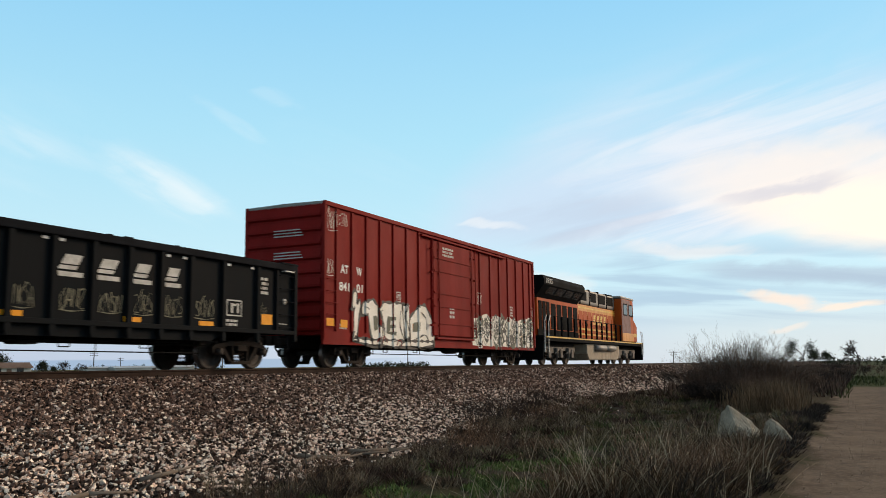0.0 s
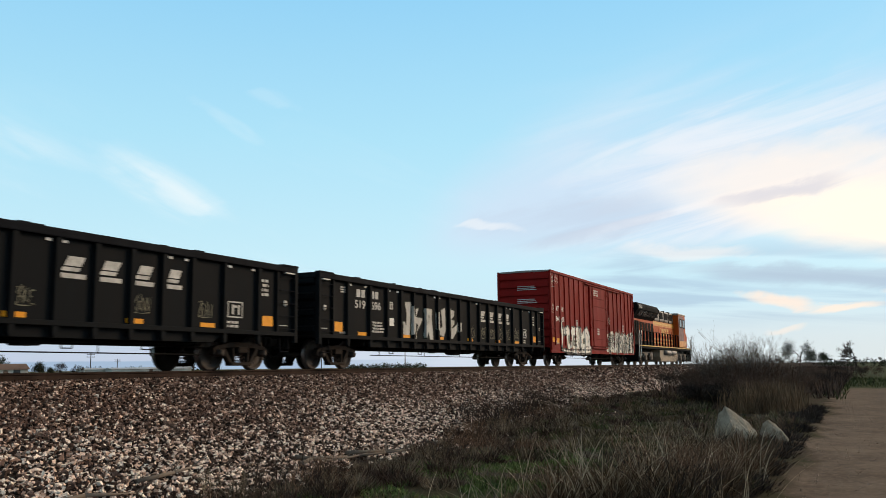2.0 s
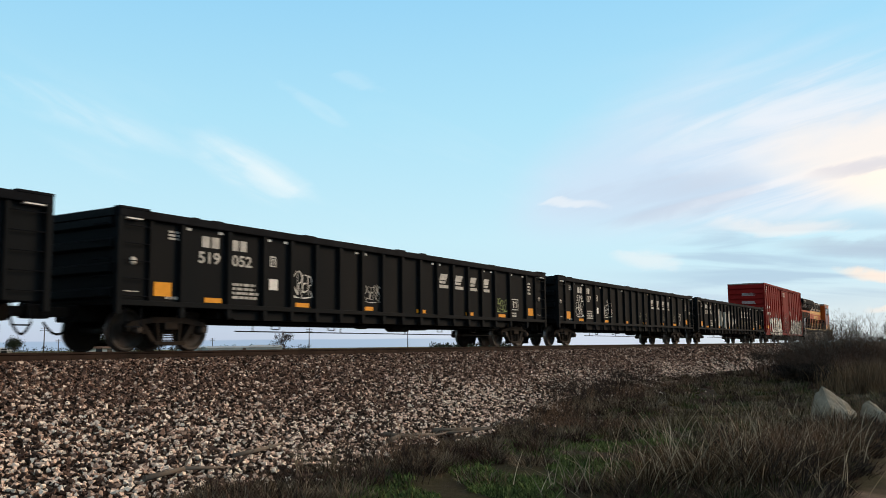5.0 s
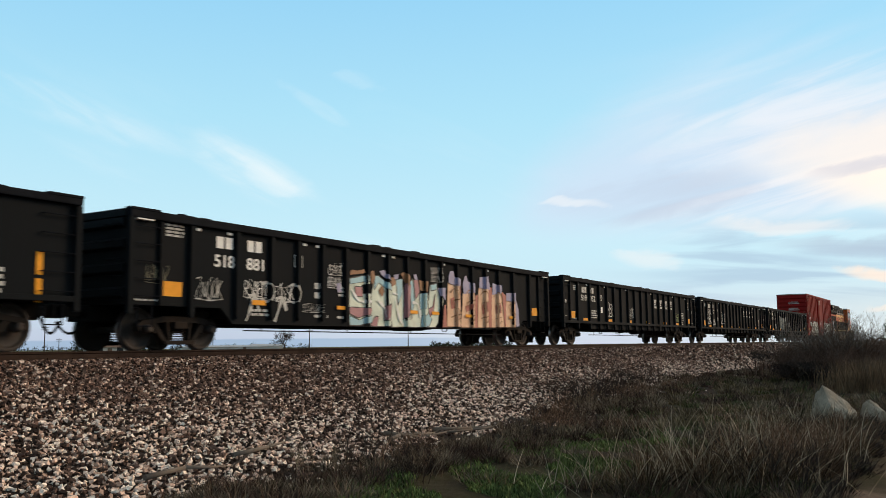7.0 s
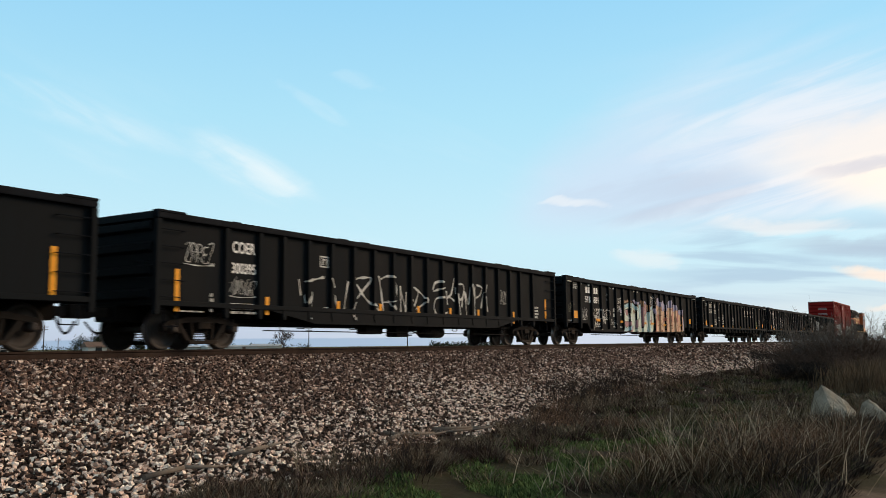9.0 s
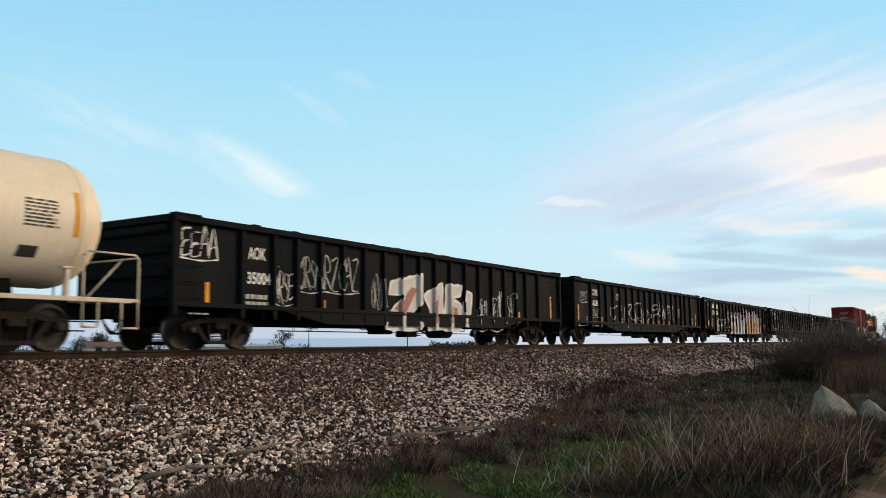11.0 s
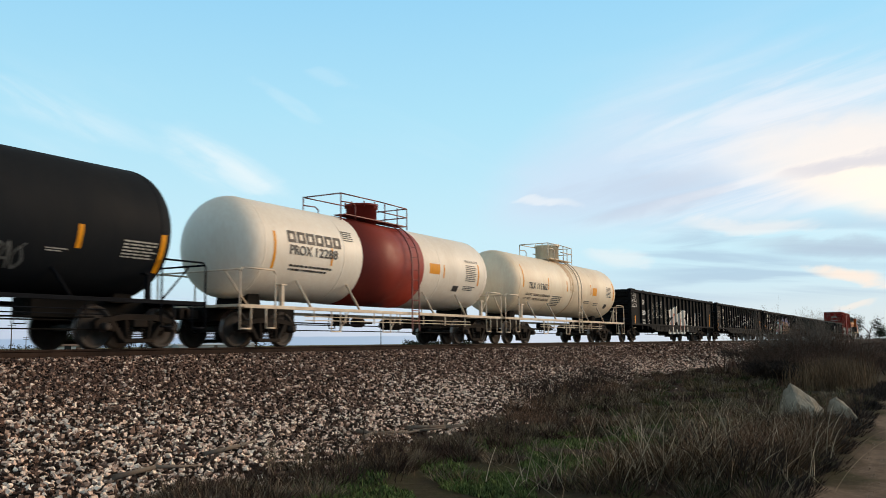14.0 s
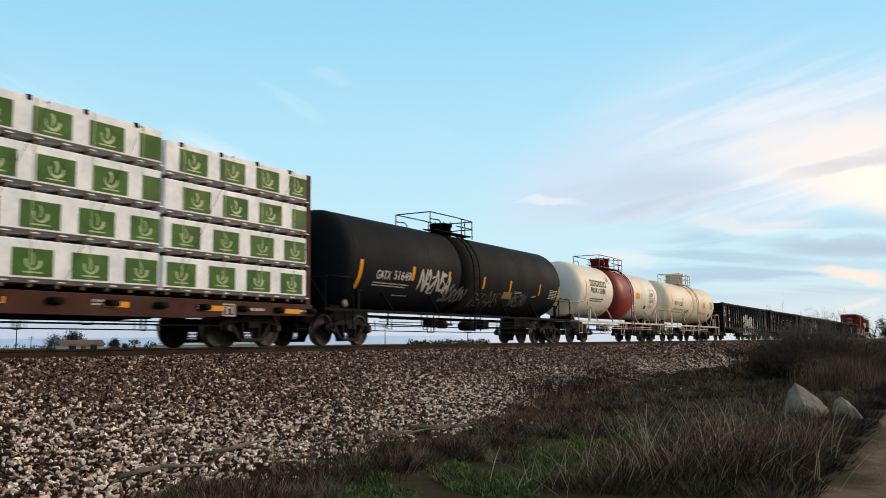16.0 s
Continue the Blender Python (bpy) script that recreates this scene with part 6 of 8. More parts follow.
def tank_cars():
    r, zc = 1.33, 2.60
    M["cream_metal"] = material("cream_metal", (0.66, 0.56, 0.43), 0.55, second=(0.52, 0.42, 0.31), scale=3, fine=25, dirt=(0.22, 0.13, 0.08), dirt_amount=0.35)
    M["red_metal"] = material("red_metal", (0.19, 0.045, 0.035), 0.5, second=(0.15, 0.035, 0.03), scale=3, fine=25)
    a = tank_car(-116.95, "cream acid tank car with a rust-streaked middle", 6.05, 0.85, r, zc, "cream_tank", 7.55, 5.05,
                 dict(x=0.28, r=0.56, h=0.78, mat="cream_tank", rail_mat="cream_metal", left=1.6, right=1.4, rail_h=0.70, ladder=0.68, ladder_mat="cream_metal"), "cream_metal", 0.22)
    # rust run-off round the dome and down the side
    rnd = random.Random(4)
    for k in range(12):
        px = rnd.gauss(0.05, 0.4)
        w = rnd.uniform(0.03, 0.12)
        ln = rnd.uniform(0.5, 1.0) * (2.3 - abs(px - 0.05))
        tank_strip(a, px, px + w, zc + r * 1.3 - ln, zc + r * 1.3, "rust_stain", r, zc, "rust_streak", "rust-brown streak", 12, 0.004 + 0.0004 * k)
    part("rust_ring", made(hoop, 0.1, 0.2, r + 0.008, zc), M["rust_stain"], a, "faded rusty ring at the weld")
    tank_words(a, "TILX", -4.95, 2.33, 0.25, 0.72, M["black_ink"], r, zc)
    tank_words(a, "111362", -4.04, 2.33, 0.25, 1.10, M["black_ink"], r, zc)
    for px, pz, words, ww in ((-5.10, 2.02, "LD LMT  203800 LB  92450 KG", 2.6), (-5.15, 1.82, "LT  WT    59200 LB  26550 KG", 2.6)):
        tank_words(a, words, px, pz, 0.10, ww, M["black_ink"], r, zc)
    for i, q in enumerate(((-2.2, 1.55, 1.2, 0.55, 6), (1.9, 1.85, 0.9, 0.18, 2), (3.3, 1.78, 0.9, 0.18, 2), (5.0, 2.3, 0.75, 0.55, 8), (-5.9, 3.2, 0.0, 0.0, 1))):
        if q[2]:
            tank_bars(a, *q, "black_ink", r, zc, i + 2)
    for q in ((-5.55, 2.35, 0.10, 1.0), (-2.85, 2.35, 0.08, 0.52), (-0.6, 2.35, 0.08, 0.5), (2.6, 2.35, 0.09, 0.5), (6.05, 2.2, 0.12, 0.9)):
        tank_strip(a, q[0], q[0] + q[2], q[1], q[1] + q[3], "yellow_mark", r, zc, "reflector", "orange reflector strip")
    tank_strip(a, 2.88, 3.5, 2.33, 2.72, "yellow_mark", r, zc, "notice_plate", "yellow notice square")
    tank_strip(a, 5.0, 5.4, 1.7, 1.95, "black_ink", r, zc, "test_stencil", "black square stencil")
    b = tank_car(-132.15, "cream tank car with a dark red middle band", 6.2, 0.85, r + 0.02, zc + 0.02, "white_tank", 7.35, 5.85,
                 dict(x=-0.15, r=0.5, h=0.62, mat="tank_band_red", rail_mat="red_metal", left=2.1, right=1.65, rail_h=0.62, ladder=0.75, ladder_mat="red_metal", label="dark red bolted dome"), "cream_metal", -0.13, band=(-2.0, 1.55))
    r2, z2 = r + 0.02, zc + 0.02
    for k in range(6):
        x0 = -5.42 + k * 0.40
        bm = bmesh.new()
        for q in ((x0, x0 + 0.34, 2.76, 2.84), (x0, x0 + 0.34, 3.00, 3.08), (x0, x0 + 0.10, 2.84, 3.00), (x0 + 0.24, x0 + 0.34, 2.84, 3.00)):
            sheet(bm, *q, 0.0)
        bend_paint(bm, r2, z2)
        part("logo_shape", bm, M["black_ink"], b, "bold black block of the emblem")
    tank_words(b, "PROX", -5.35, 2.45, 0.24, 0.95, M["black_ink"], r2, z2)
    tank_words(b, "12288", -4.25, 2.45, 0.24, 1.0, M["black_ink"], r2, z2)
    tank_words(b, "HYDROCHLORIC ACID", 4.5, 2.97, 0.085, 1.0, M["black_ink"], r2, z2)
    for i, q in enumerate(((-5.3, 1.95, 2.1, 0.22, 2), (-2.9, 3.0, 0.6, 0.35, 5), (4.55, 2.25, 0.9, 0.62, 9), (4.5, 1.9, 0.9, 0.2, 3))):
        tank_bars(b, *q, "black_ink", r2, z2, i + 12)
    for q in ((-6.0, 2.0, 0.10, 1.0), (-3.55, 2.25, 0.08, 0.5), (-0.35, 2.3, 0.08, 0.42), (2.9, 2.3, 0.08, 0.45), (5.5, 2.15, 0.1, 0.8)):
        tank_strip(b, q[0], q[0] + q[2], q[1], q[1] + q[3], "yellow_mark", r2, z2, "reflector", "orange reflector strip")
    tank_strip(b, 1.95, 2.65, 2.4, 2.75, "yellow_mark", r2, z2, "notice_plate", "yellow notice square")
    tank_strip(b, 3.75, 4.15, 1.85, 2.07, "black_ink", r2, z2, "test_stencil", "black square stencil")
    r3, z3 = 1.48, 2.58
    c = tank_car(-149.7, "long matt black tank car with faint graffiti", 7.75, 0.75, r3, z3, "black_tank", 9.15, 7.5,
                 dict(x=-0.2, r=0.38, h=0.45, mat="loco_dark", rail_mat="black_rim", left=2.0, right=1.15, rail_h=0.60, ladder=-0.45, ladder_mat="black_rim"), "black_rim")
    tank_words(c, "GATX", -6.57, 2.0, 0.27, 0.78, M["worn_white"], r3, z3)
    tank_words(c, "51649", -5.62, 2.03, 0.27, 1.0, M["worn_white"], r3, z3)
    for i, q in enumerate(((-6.65, 1.72, 2.05, 0.17, 2), (-5.3, 1.42, 0.9, 0.07, 1), (6.75, 1.85, 0.95, 0.42, 6), (3.2, 1.95, 0.9, 0.1, 2), (5.0, 1.85, 0.5, 0.1, 2))):
        tank_bars(c, *q, "graffiti_grey", r3, z3, i + 22)
    for q in ((-7.50, 1.60, 0.16, 0.92), (-4.58, 2.04, 0.16, 0.46), (-2.23, 2.18, 0.14, 0.30), (0.42, 2.0, 0.14, 0.47), (2.73, 2.02, 0.12, 0.44), (5.62, 1.98, 0.12, 0.49), (7.72, 1.55, 0.14, 0.92)):
        tank_strip(c, q[0], q[0] + q[2], q[1], q[1] + q[3], "yellow_mark", r3, z3, "reflector", "yellow reflector strip")
    for i, (px, z, w, h, m, n, wd) in enumerate(((-4.05, 1.72, 2.0, 0.70, "graffiti_grey", 6, 0.11), (-2.4, 1.38, 1.65, 0.55, "graffiti_slate", 5, 0.13), (-0.05, 1.2, 2.2, 0.75, "graffiti_olive", 6, 0.05), (3.1, 1.38, 1.5, 0.5, "graffiti_slate", 6, 0.07))):
        for line in scribble(random.Random(500 + i), px, z, w, h, n):
            bm = bmesh.new()
            strokes(bm, [line], wd, (), 0.0, 0.0)
            bend_paint(bm, r3, z3)
            part("spray_tag", bm, M[m], c, "loose spray-painted scrawl")
    tank_strip(c, 2.3, 3.1, 1.70, 2.0, "graffiti_ochre", r3, z3, "notice_plate", "dull orange notice square")
    part("spill_band", made(hoop, -1.35, 0.1, r3 + 0.005, z3), M["tar"], c, "dark dried spill below the filling cap")
    # black valve box on the rear platform
    bm = bmesh.new()
    lathe(bm, [(0.0, 0.03), (0.0, 0.12), (0.05, 0.12), (0.05, 0.03)], "y", 18, (-8.0, -1.3, 1.2))
    part("brake_wheel", bm, M["silver_grey"], c)


M["graffiti_slate"] = material("graffiti_slate", (0.10, 0.11, 0.11), 0.7, scale=3, fine=25)
M["graffiti_ochre"] = material("graffiti_ochre", (0.30, 0.16, 0.03), 0.7, scale=3, fine=25)
M["tar"] = material("tar", (0.006, 0.006, 0.007), 0.75, spec=0.05, second=(0.011, 0.011, 0.012), scale=3, fine=18, streak=5, bump=0.2)
tank_cars()


# ---- lumber flat car ----
def lumber_car():
    car = car_root("flat_car", -170.70, "brown centre-beam flat car stacked with wrapped lumber packs", "flat car")
    half = 11.3
    deck = 1.10
    bm = bmesh.new()
    soft_box(bm, -half, half, -1.45, 1.45, 0.98, deck, 0.02)
    part("deck", bm, M["flat_brown"], car)
    for s in (-1, 1):
        bm = bmesh.new()
        prism(bm, [(-half, 1.0), (half, 1.0), (half, 0.80), (half - 3.0, 0.76), (half - 4.2, 0.66), (-half + 4.2, 0.66), (-half + 3.0, 0.76), (-half, 0.80)], min(s * 1.42, s * 1.50), max(s * 1.42, s * 1.50))
        part("side_sill", bm, M["flat_brown"], car)
    bm = bmesh.new()
    box(bm, -half + 0.3, half - 0.3, -0.06, 0.06, deck, 4.55)
    part("centre_beam", bm, M["flat_brown"], car)
    for e in (-1, 1):
        bm = bmesh.new()
        soft_box(bm, min(e * (half - 0.02), e * (half - 0.2)), max(e * (half - 0.02), e * (half - 0.2)), -1.40, 1.40, deck, 4.62, 0.02)
        part("end_bulkhead", bm, M["flat_brown"], car, "red-brown steel end bulkhead")
        coupler(car, e * (half - 0.05), e)
        part("draft_box", made(soft_box, min(e * half, e * (half - 1.6)), max(e * half, e * (half - 1.6)), -0.35, 0.35, 0.62, 0.98, 0.03), M["under_black"], car)
        truck(car, e * 9.35)
        bm = bmesh.new()
        tube(bm, [(e * (half - 0.3), -1.48, 0.95), (e * (half - 0.3), -1.5, 0.45), (e * (half - 0.7), -1.5, 0.45), (e * (half - 0.7), -1.48, 0.95)], 0.016, 6)
        part("side_step", bm, M["under_black"], car)
    for k in range(18):
        x = -half + 0.7 + k * 1.28
        bm = bmesh.new()
        soft_box(bm, x - 0.17, x + 0.17, -1.58, -1.48, 0.86, 0.98, 0.02)
        rod(bm, (x - 0.12, -1.55, 0.92), (x + 0.12, -1.55, 0.92), 0.07, 10)
        part("strap_winch", bm, M["under_black"], car)
    side_marks(car, [(half - 0.9 - k * 2.75, 0.9, 0.62, 0.12) for k in range(9)], -1.506)
    stencils(car, [(half - 4.2, 0.84, 0.8, 0.12, 2), (half - 7.0, 0.84, 0.8, 0.14, 2), (half - 0.6, 0.86, 0.55, 0.08, 1), (half - 2.5, 0.84, 0.6, 0.1, 1)], "worn_white", -1.506)
    open_square(car, half - 3.4, 0.72, 0.42, 0.3, "worn_white", -1.508)
    for x in (half - 8.6, half - 5.7, -2.0):
        bm = bmesh.new()
        tube(bm, [(x, -1.42, 0.75), (x, -1.42, 0.38), (x + 0.12, -1.42, 0.38), (x + 0.12, -1.42, 0.75)], 0.02, 6)
        part("hanger", bm, M["under_black"], car)
    bm = bmesh.new()
    rod(bm, (-8, -1.3, 0.52), (8, -1.3, 0.50), 0.022, 6)
    part("brake_pipe", bm, M["under_black"], car)
    underbody(car, -0.4)
    # packs lie on the deck as things of their own and roll with the car
    rows = []
    for col in range(4):
        xr = half - 0.24 - col * 5.02
        hgt = 0.862 if col == 0 else 0.905
        for row in range(4):
            rows.append((xr, deck + 0.06 + row * hgt, hgt, col, row))
    for xr, z, hgt, col, row in rows:
        lumber_pack(xr - 2.47, z, hgt, col, row)
    # steel cables over the stack
    for k, x in enumerate((half - 1.2, half - 3.4, half - 6.2, half - 8.4, half - 11.2, half - 13.6)):
        bm = bmesh.new()
        rod(bm, (x + 0.9, -0.2, 4.75 if k > 1 else 4.6), (x + 0.3, -1.50, 4.72 if k > 1 else 4.58), 0.014, 6)
        rod(bm, (x + 0.3, -1.515, 4.66 if k > 1 else 4.5), (x - 1.6, -1.53, 1.0), 0.006, 6)
        part("tie_down_cable", bm, M["under_black"], car)


def lumber_pack(x, z, hgt, col, row):
    """One wrapped pack: dark bunks under a white sheet printed with green squares and a pale leaf-like swirl."""
    car_x = -170.70
    e = car_root("lumber_pack", car_x + x, "white-wrapped lumber pack with green printed squares", "lumber pack", "wrapped packs on the flat car")
    h = hgt - 0.07
    rnd = random.Random(col * 10 + row)
    bm = bmesh.new()
    soft_box(bm, -2.46, 2.46, -1.44, -0.08, z + 0.07, z + 0.06 + h, 0.035)
    part("wrap", bm, M["wrap_white"], e)
    bm = bmesh.new()
    soft_box(bm, -2.46, 2.46, 0.08, 1.44, z + 0.07, z + 0.06 + h, 0.035)
    part("wrap", bm, M["wrap_white"], e)
    for k in range(9):
        px = -2.3 + k * 0.575
        part("bunk", made(box, px - 0.045, px + 0.045, -1.43, -0.1, z - 0.005, z + 0.07), M["lumber"], e, "timber spacer under the pack")
    bm = bmesh.new()
    sheet(bm, -2.44, 2.44, z + 0.072, z + 0.165, -1.446)
    part("hem_stripe", bm, M["black_ink"], e, "black printed hem line")
    for k in range(9):
        px = -2.4 + k * 0.6
        part("hem_dash", made(sheet, px, px + 0.16, z + 0.100, z + 0.122, -1.449), M["wrap_white"], e)
    shift = (0.0, 0.12, 0.42, 0.30)[row] + 0.12 * (col % 3)
    for k in range(4):
        px = -2.35 + shift + k * 1.26
        x0, x1 = max(-2.44, px), min(2.44, px + 0.86)
        bm = bmesh.new()
        sheet(bm, x0, x1, z + 0.2, z + 0.2 + 0.52, -1.4465)
        sq = part("printed_square", bm, M["wrap_green"], e, "leaf-green printed square")
        if x1 - x0 > 0.6:
            bm = bmesh.new()
            cx, cz = (x0 + x1) / 2, z + 0.46
            strokes(bm, [[(cx - 0.15, cz + 0.06), (cx - 0.13, cz - 0.06), (cx, cz - 0.13), (cx + 0.13, cz - 0.06), (cx + 0.15, cz + 0.04)], [(cx - 0.02, cz - 0.05), (cx + 0.02, cz + 0.08), (cx - 0.03, cz + 0.18)]], 0.06, (), -1.4485, -1.4485)
            sheet(bm, cx - 0.2, cx + 0.2, cz - 0.2, cz - 0.17, -1.4485)
            part("swirl_print", bm, M["wrap_pale"], sq, "pale swirl print")
    # straps
    for px in (-1.9, -0.6, 0.7, 1.95):
        part("pack_strap", made(box, px - 0.008, px + 0.008, -1.4495, -1.445, z + 0.08, z + h + 0.05), M["wrap_pale"], e)
    if row == 3:
        for px in (-2.0, -0.75, 0.5, 1.75):
            part("corner_guard", made(soft_box, px - 0.045, px + 0.045, -1.46, -1.2, z + h - 0.03, z + h + 0.075, 0.01), M["under_black"], e)


lumber_car()


# ---- locomotive ----
def locomotive():
    car = car_root("locomotive", 52.75, "orange diesel locomotive with dark roof and yellow stripes", "locomotive")
    half = 11.1
    H = 1.50   # walkway level
    part("frame", made(soft_box, -half, half, -1.50, 1.50, 1.22, H, 0.03), M["loco_dark"], car)
    part("sill_stripe", made(box, -half + 0.4, half - 0.4, -1.512, -1.502, 1.40, 1.47), M["loco_yellow"], car)
    # hood sections
    part("engine_hood", made(soft_box, -3.4, 5.2, -0.95, 0.95, H, 3.62, 0.06), M["loco_orange"], car)
    part("radiator_hood", made(soft_box, -10.6, -3.4, -1.0, 1.0, H, 3.55, 0.05), M["loco_orange"], car)
    part("hood_roof", made(soft_box, -3.4, 5.2, -0.97, 0.97, 3.62, 4.55, 0.12), M["silver_grey"], car)
    # radiator wings: wide slab with sloping undersides
    bm = bmesh.new()
    pts = [(-1.52, 4.15), (-1.52, 4.42), (-1.42, 4.62), (1.42, 4.62), (1.52, 4.42), (1.52, 4.15), (1.0, 3.5), (-1.0, 3.5)]
    a = [bm.verts.new((-10.9, y, z)) for y, z in pts]
    b = [bm.verts.new((-3.6, y, z)) for y, z in pts]
    for i in range(len(pts)):
        bm.faces.new((a[i], b[i], b[(i + 1) % len(pts)], a[(i + 1) % len(pts)]))
    bm.faces.new(a)
    bm.faces.new(b)
    part("radiator_wing", bm, M["loco_dark"], car, "flared dark radiator section")
    for k in range(4):
        x = -9.9 + k * 1.55
        bm = bmesh.new()
        tilted_pts = [(x, -1.18, 3.72), (x + 1.25, -1.18, 3.72), (x + 1.25, -1.46, 4.08), (x, -1.46, 4.08)]
        bm.faces.new([bm.verts.new((p[0], p[1] - 0.01, p[2])) for p in tilted_pts])
        part("radiator_screen", bm, M["glass_dark"], car)
    part("fan_housing", made(soft_box, -6.4, -3.8, -0.9, 0.9, 4.6, 4.78, 0.04), M["loco_dark"], car)
    lettering("3925", -10.6, 4.24, 0.24, M["worn_white"], car, -1.526, 1.1, "lettering", "grey-white running number")
    for x, w in ((-3.0, 1.5), (-0.6, 1.2), (1.2, 1.6), (3.2, 1.5)):
        part("roof_hatch", made(soft_box, x, x + w, -1.0, -0.90, 3.85, 4.42, 0.03), M["loco_dark"], car)
    lathe_bm = bmesh.new()
    lathe(lathe_bm, [(4.5, 0.28), (4.68, 0.28), (4.68, 0.2)], "z", 18, (0.6, 0.0, 0))
    part("exhaust_stack", lathe_bm, M["loco_dark"], car)
    # stripes along the hood
    for z, h in ((3.35, 0.1), (2.05, 0.12), (1.75, 0.1)):
        part("yellow_stripe", made(box, -3.3, 5.15, -0.981, -0.952, z, z + h), M["loco_yellow"], car)
    part("dark_stripe", made(box, -3.3, 5.15, -0.964, -0.952, 3.48, 3.6), M["loco_dark"], car)
    for k in range(9):
        x = -3.2 + k * 0.94
        bm = bmesh.new()
        soft_box(bm, x, x + 0.84, -0.975, -0.945, 1.62, 3.2, 0.015)
        d = part("hood_door", bm, M["loco_orange"], car)
        bm = bmesh.new()
        soft_box(bm, x + 0.72, x + 0.78, -0.995, -0.97, 2.3, 2.45, 0.008)
        part("latch", bm, M["loco_dark"], d)
    for k in range(5):
        x = -8.4 + k * 1.0
        part("louvre_panel", made(soft_box, x, x + 0.8, -1.02, -0.99, 1.9, 3.3, 0.02), M["loco_dark"], car)
    slanted_logo(car, [(-0.2 + k * 0.8, 0.45 + k * 0.8) for k in range(4)], 2.45, 3.05, "loco_yellow", -0.979)
    # cab and nose
    part("cab", made(soft_box, 5.2, 8.55, -1.45, 1.45, H, 4.45, 0.06), M["loco_orange"], car)
    part("cab_roof", made(soft_box, 5.1, 8.75, -1.47, 1.47, 4.42, 4.60, 0.08), M["silver_grey"], car)
    part("cab_side_panel", made(box, 5.25, 7.6, -1.464, -1.452, 1.9, 4.38), M["cab_maroon"], car, "dark red-brown cab side")
    part("hood_band", made(box, -3.35, 5.18, -0.966, -0.952, 2.95, 3.58), M["loco_amber"], car, "amber yellow upper hood band")
    for x0, x1 in ((5.7, 6.65), (7.2, 8.2)):
        w = part("cab_window", made(soft_box, x0, x1, -1.475, -1.44, 3.35, 4.05, 0.02), M["glass_dark"], car)
        bm = bmesh.new()
        for s in ((x0 - 0.05, x1 + 0.05, 3.29, 3.35), (x0 - 0.05, x1 + 0.05, 4.05, 4.11), (x0 - 0.05, x0, 3.35, 4.05), (x1, x1 + 0.05, 3.35, 4.05)):
            box(bm, s[0], s[1], -1.485, -1.44, s[2], s[3])
        part("window_frame", bm, M["loco_dark"], w)
    bm = bmesh.new()
    prism(bm, [(8.5, H), (10.55, H), (10.6, 2.7), (9.4, 3.3), (8.5, 3.35)], -1.2, 1.2)
    bmesh.ops.bevel(bm, geom=bm.edges[:], offset=0.08, segments=2, affect="EDGES")
    part("nose", bm, M["loco_orange"], car)
    part("nose_stripe", made(box, 8.6, 10.4, -1.212, -1.202, 1.9, 2.15), M["loco_yellow"], car)
    bm = bmesh.new()
    prism(bm, [(8.6, 3.4), (9.3, 3.32), (8.7, 4.3), (8.5, 4.35)], -1.15, 1.15)
    part("windscreen", bm, M["glass_dark"], car)
    # walkway rails
    for k in range(15):
        x = -10.3 + k * 1.15
        if x > 5.3:
            break
        bm = bmesh.new()
        rod(bm, (x, -1.46, H), (x, -1.46, H + 1.05), 0.06, 6)
        part("rail_post", bm, M["loco_dark"], car)
    bm = bmesh.new()
    tube(bm, [(-10.9, -1.46, H + 0.4), (-10.4, -1.46, H + 1.06), (5.2, -1.46, H + 1.06)], 0.02, 6)
    part("handrail", bm, M["loco_dark"], car)
    for x in (-half + 0.15, -half + 0.75):
        bm = bmesh.new()
        tube(bm, [(x, -1.5, 0.65), (x, -1.52, 2.2), (x + 0.35, -1.5, 2.55)], 0.025, 6)
        part("step_handrail", bm, M["white_paint"], car, "white grab rail at the steps")
    for x in (half - 0.5, half - 0.1):
        bm = bmesh.new()
        tube(bm, [(x, -1.5, 0.65), (x, -1.52, 1.9), (x - 0.2, -1.5, 2.3)], 0.022, 6)
        part("step_handrail", bm, M["white_paint"], car, "white grab rail at the steps")
    for e in (-1, 1):
        for k in range(3):
            z = 0.45 + 0.33 * k
            part("step", made(soft_box, min(e * (half - 0.7), e * (half - 0.08)), max(e * (half - 0.7), e * (half - 0.08)), -1.5, -1.05, z, z + 0.05, 0.01), M["loco_dark"], car)
        coupler(car, e * (half + 0.0), e)
        part("pilot", made(soft_box, min(e * half, e * (half - 0.12)), max(e * half, e * (half - 0.12)), -1.45, 1.45, 0.25, 1.3, 0.03), M["loco_dark"], car)
    for e in (-1, 1):
        bm = bmesh.new()
        for dx in (-2.0, 0.0, 2.0):
            soft_box(bm, e * 7.3 + dx - 0.75, e * 7.3 + dx + 0.75, -0.62, 0.62, 0.28, 1.18, 0.06)
        part("traction_motor", bm, M["under_black"], car)
        part("bogie_bolster", made(soft_box, e * 7.3 - 2.9, e * 7.3 + 2.9, -0.98, 0.98, 0.92, 1.2, 0.03), M["under_black"], car)
    for k in range(3):
        part("louvre_panel", made(soft_box, -10.4 + k * 0.62, -9.9 + k * 0.62, -1.03, -0.99, 1.62, 3.35, 0.02), M["loco_dark"], car)
    part("rear_skirt", made(soft_box, -10.6, -3.5, -1.035, -0.98, 1.5, 1.86, 0.02), M["loco_dark"], car)
    part("battery_box", made(soft_box, 5.25, 8.4, -1.47, -1.0, 1.52, 2.1, 0.03), M["loco_amber"], car, "amber box under the cab")
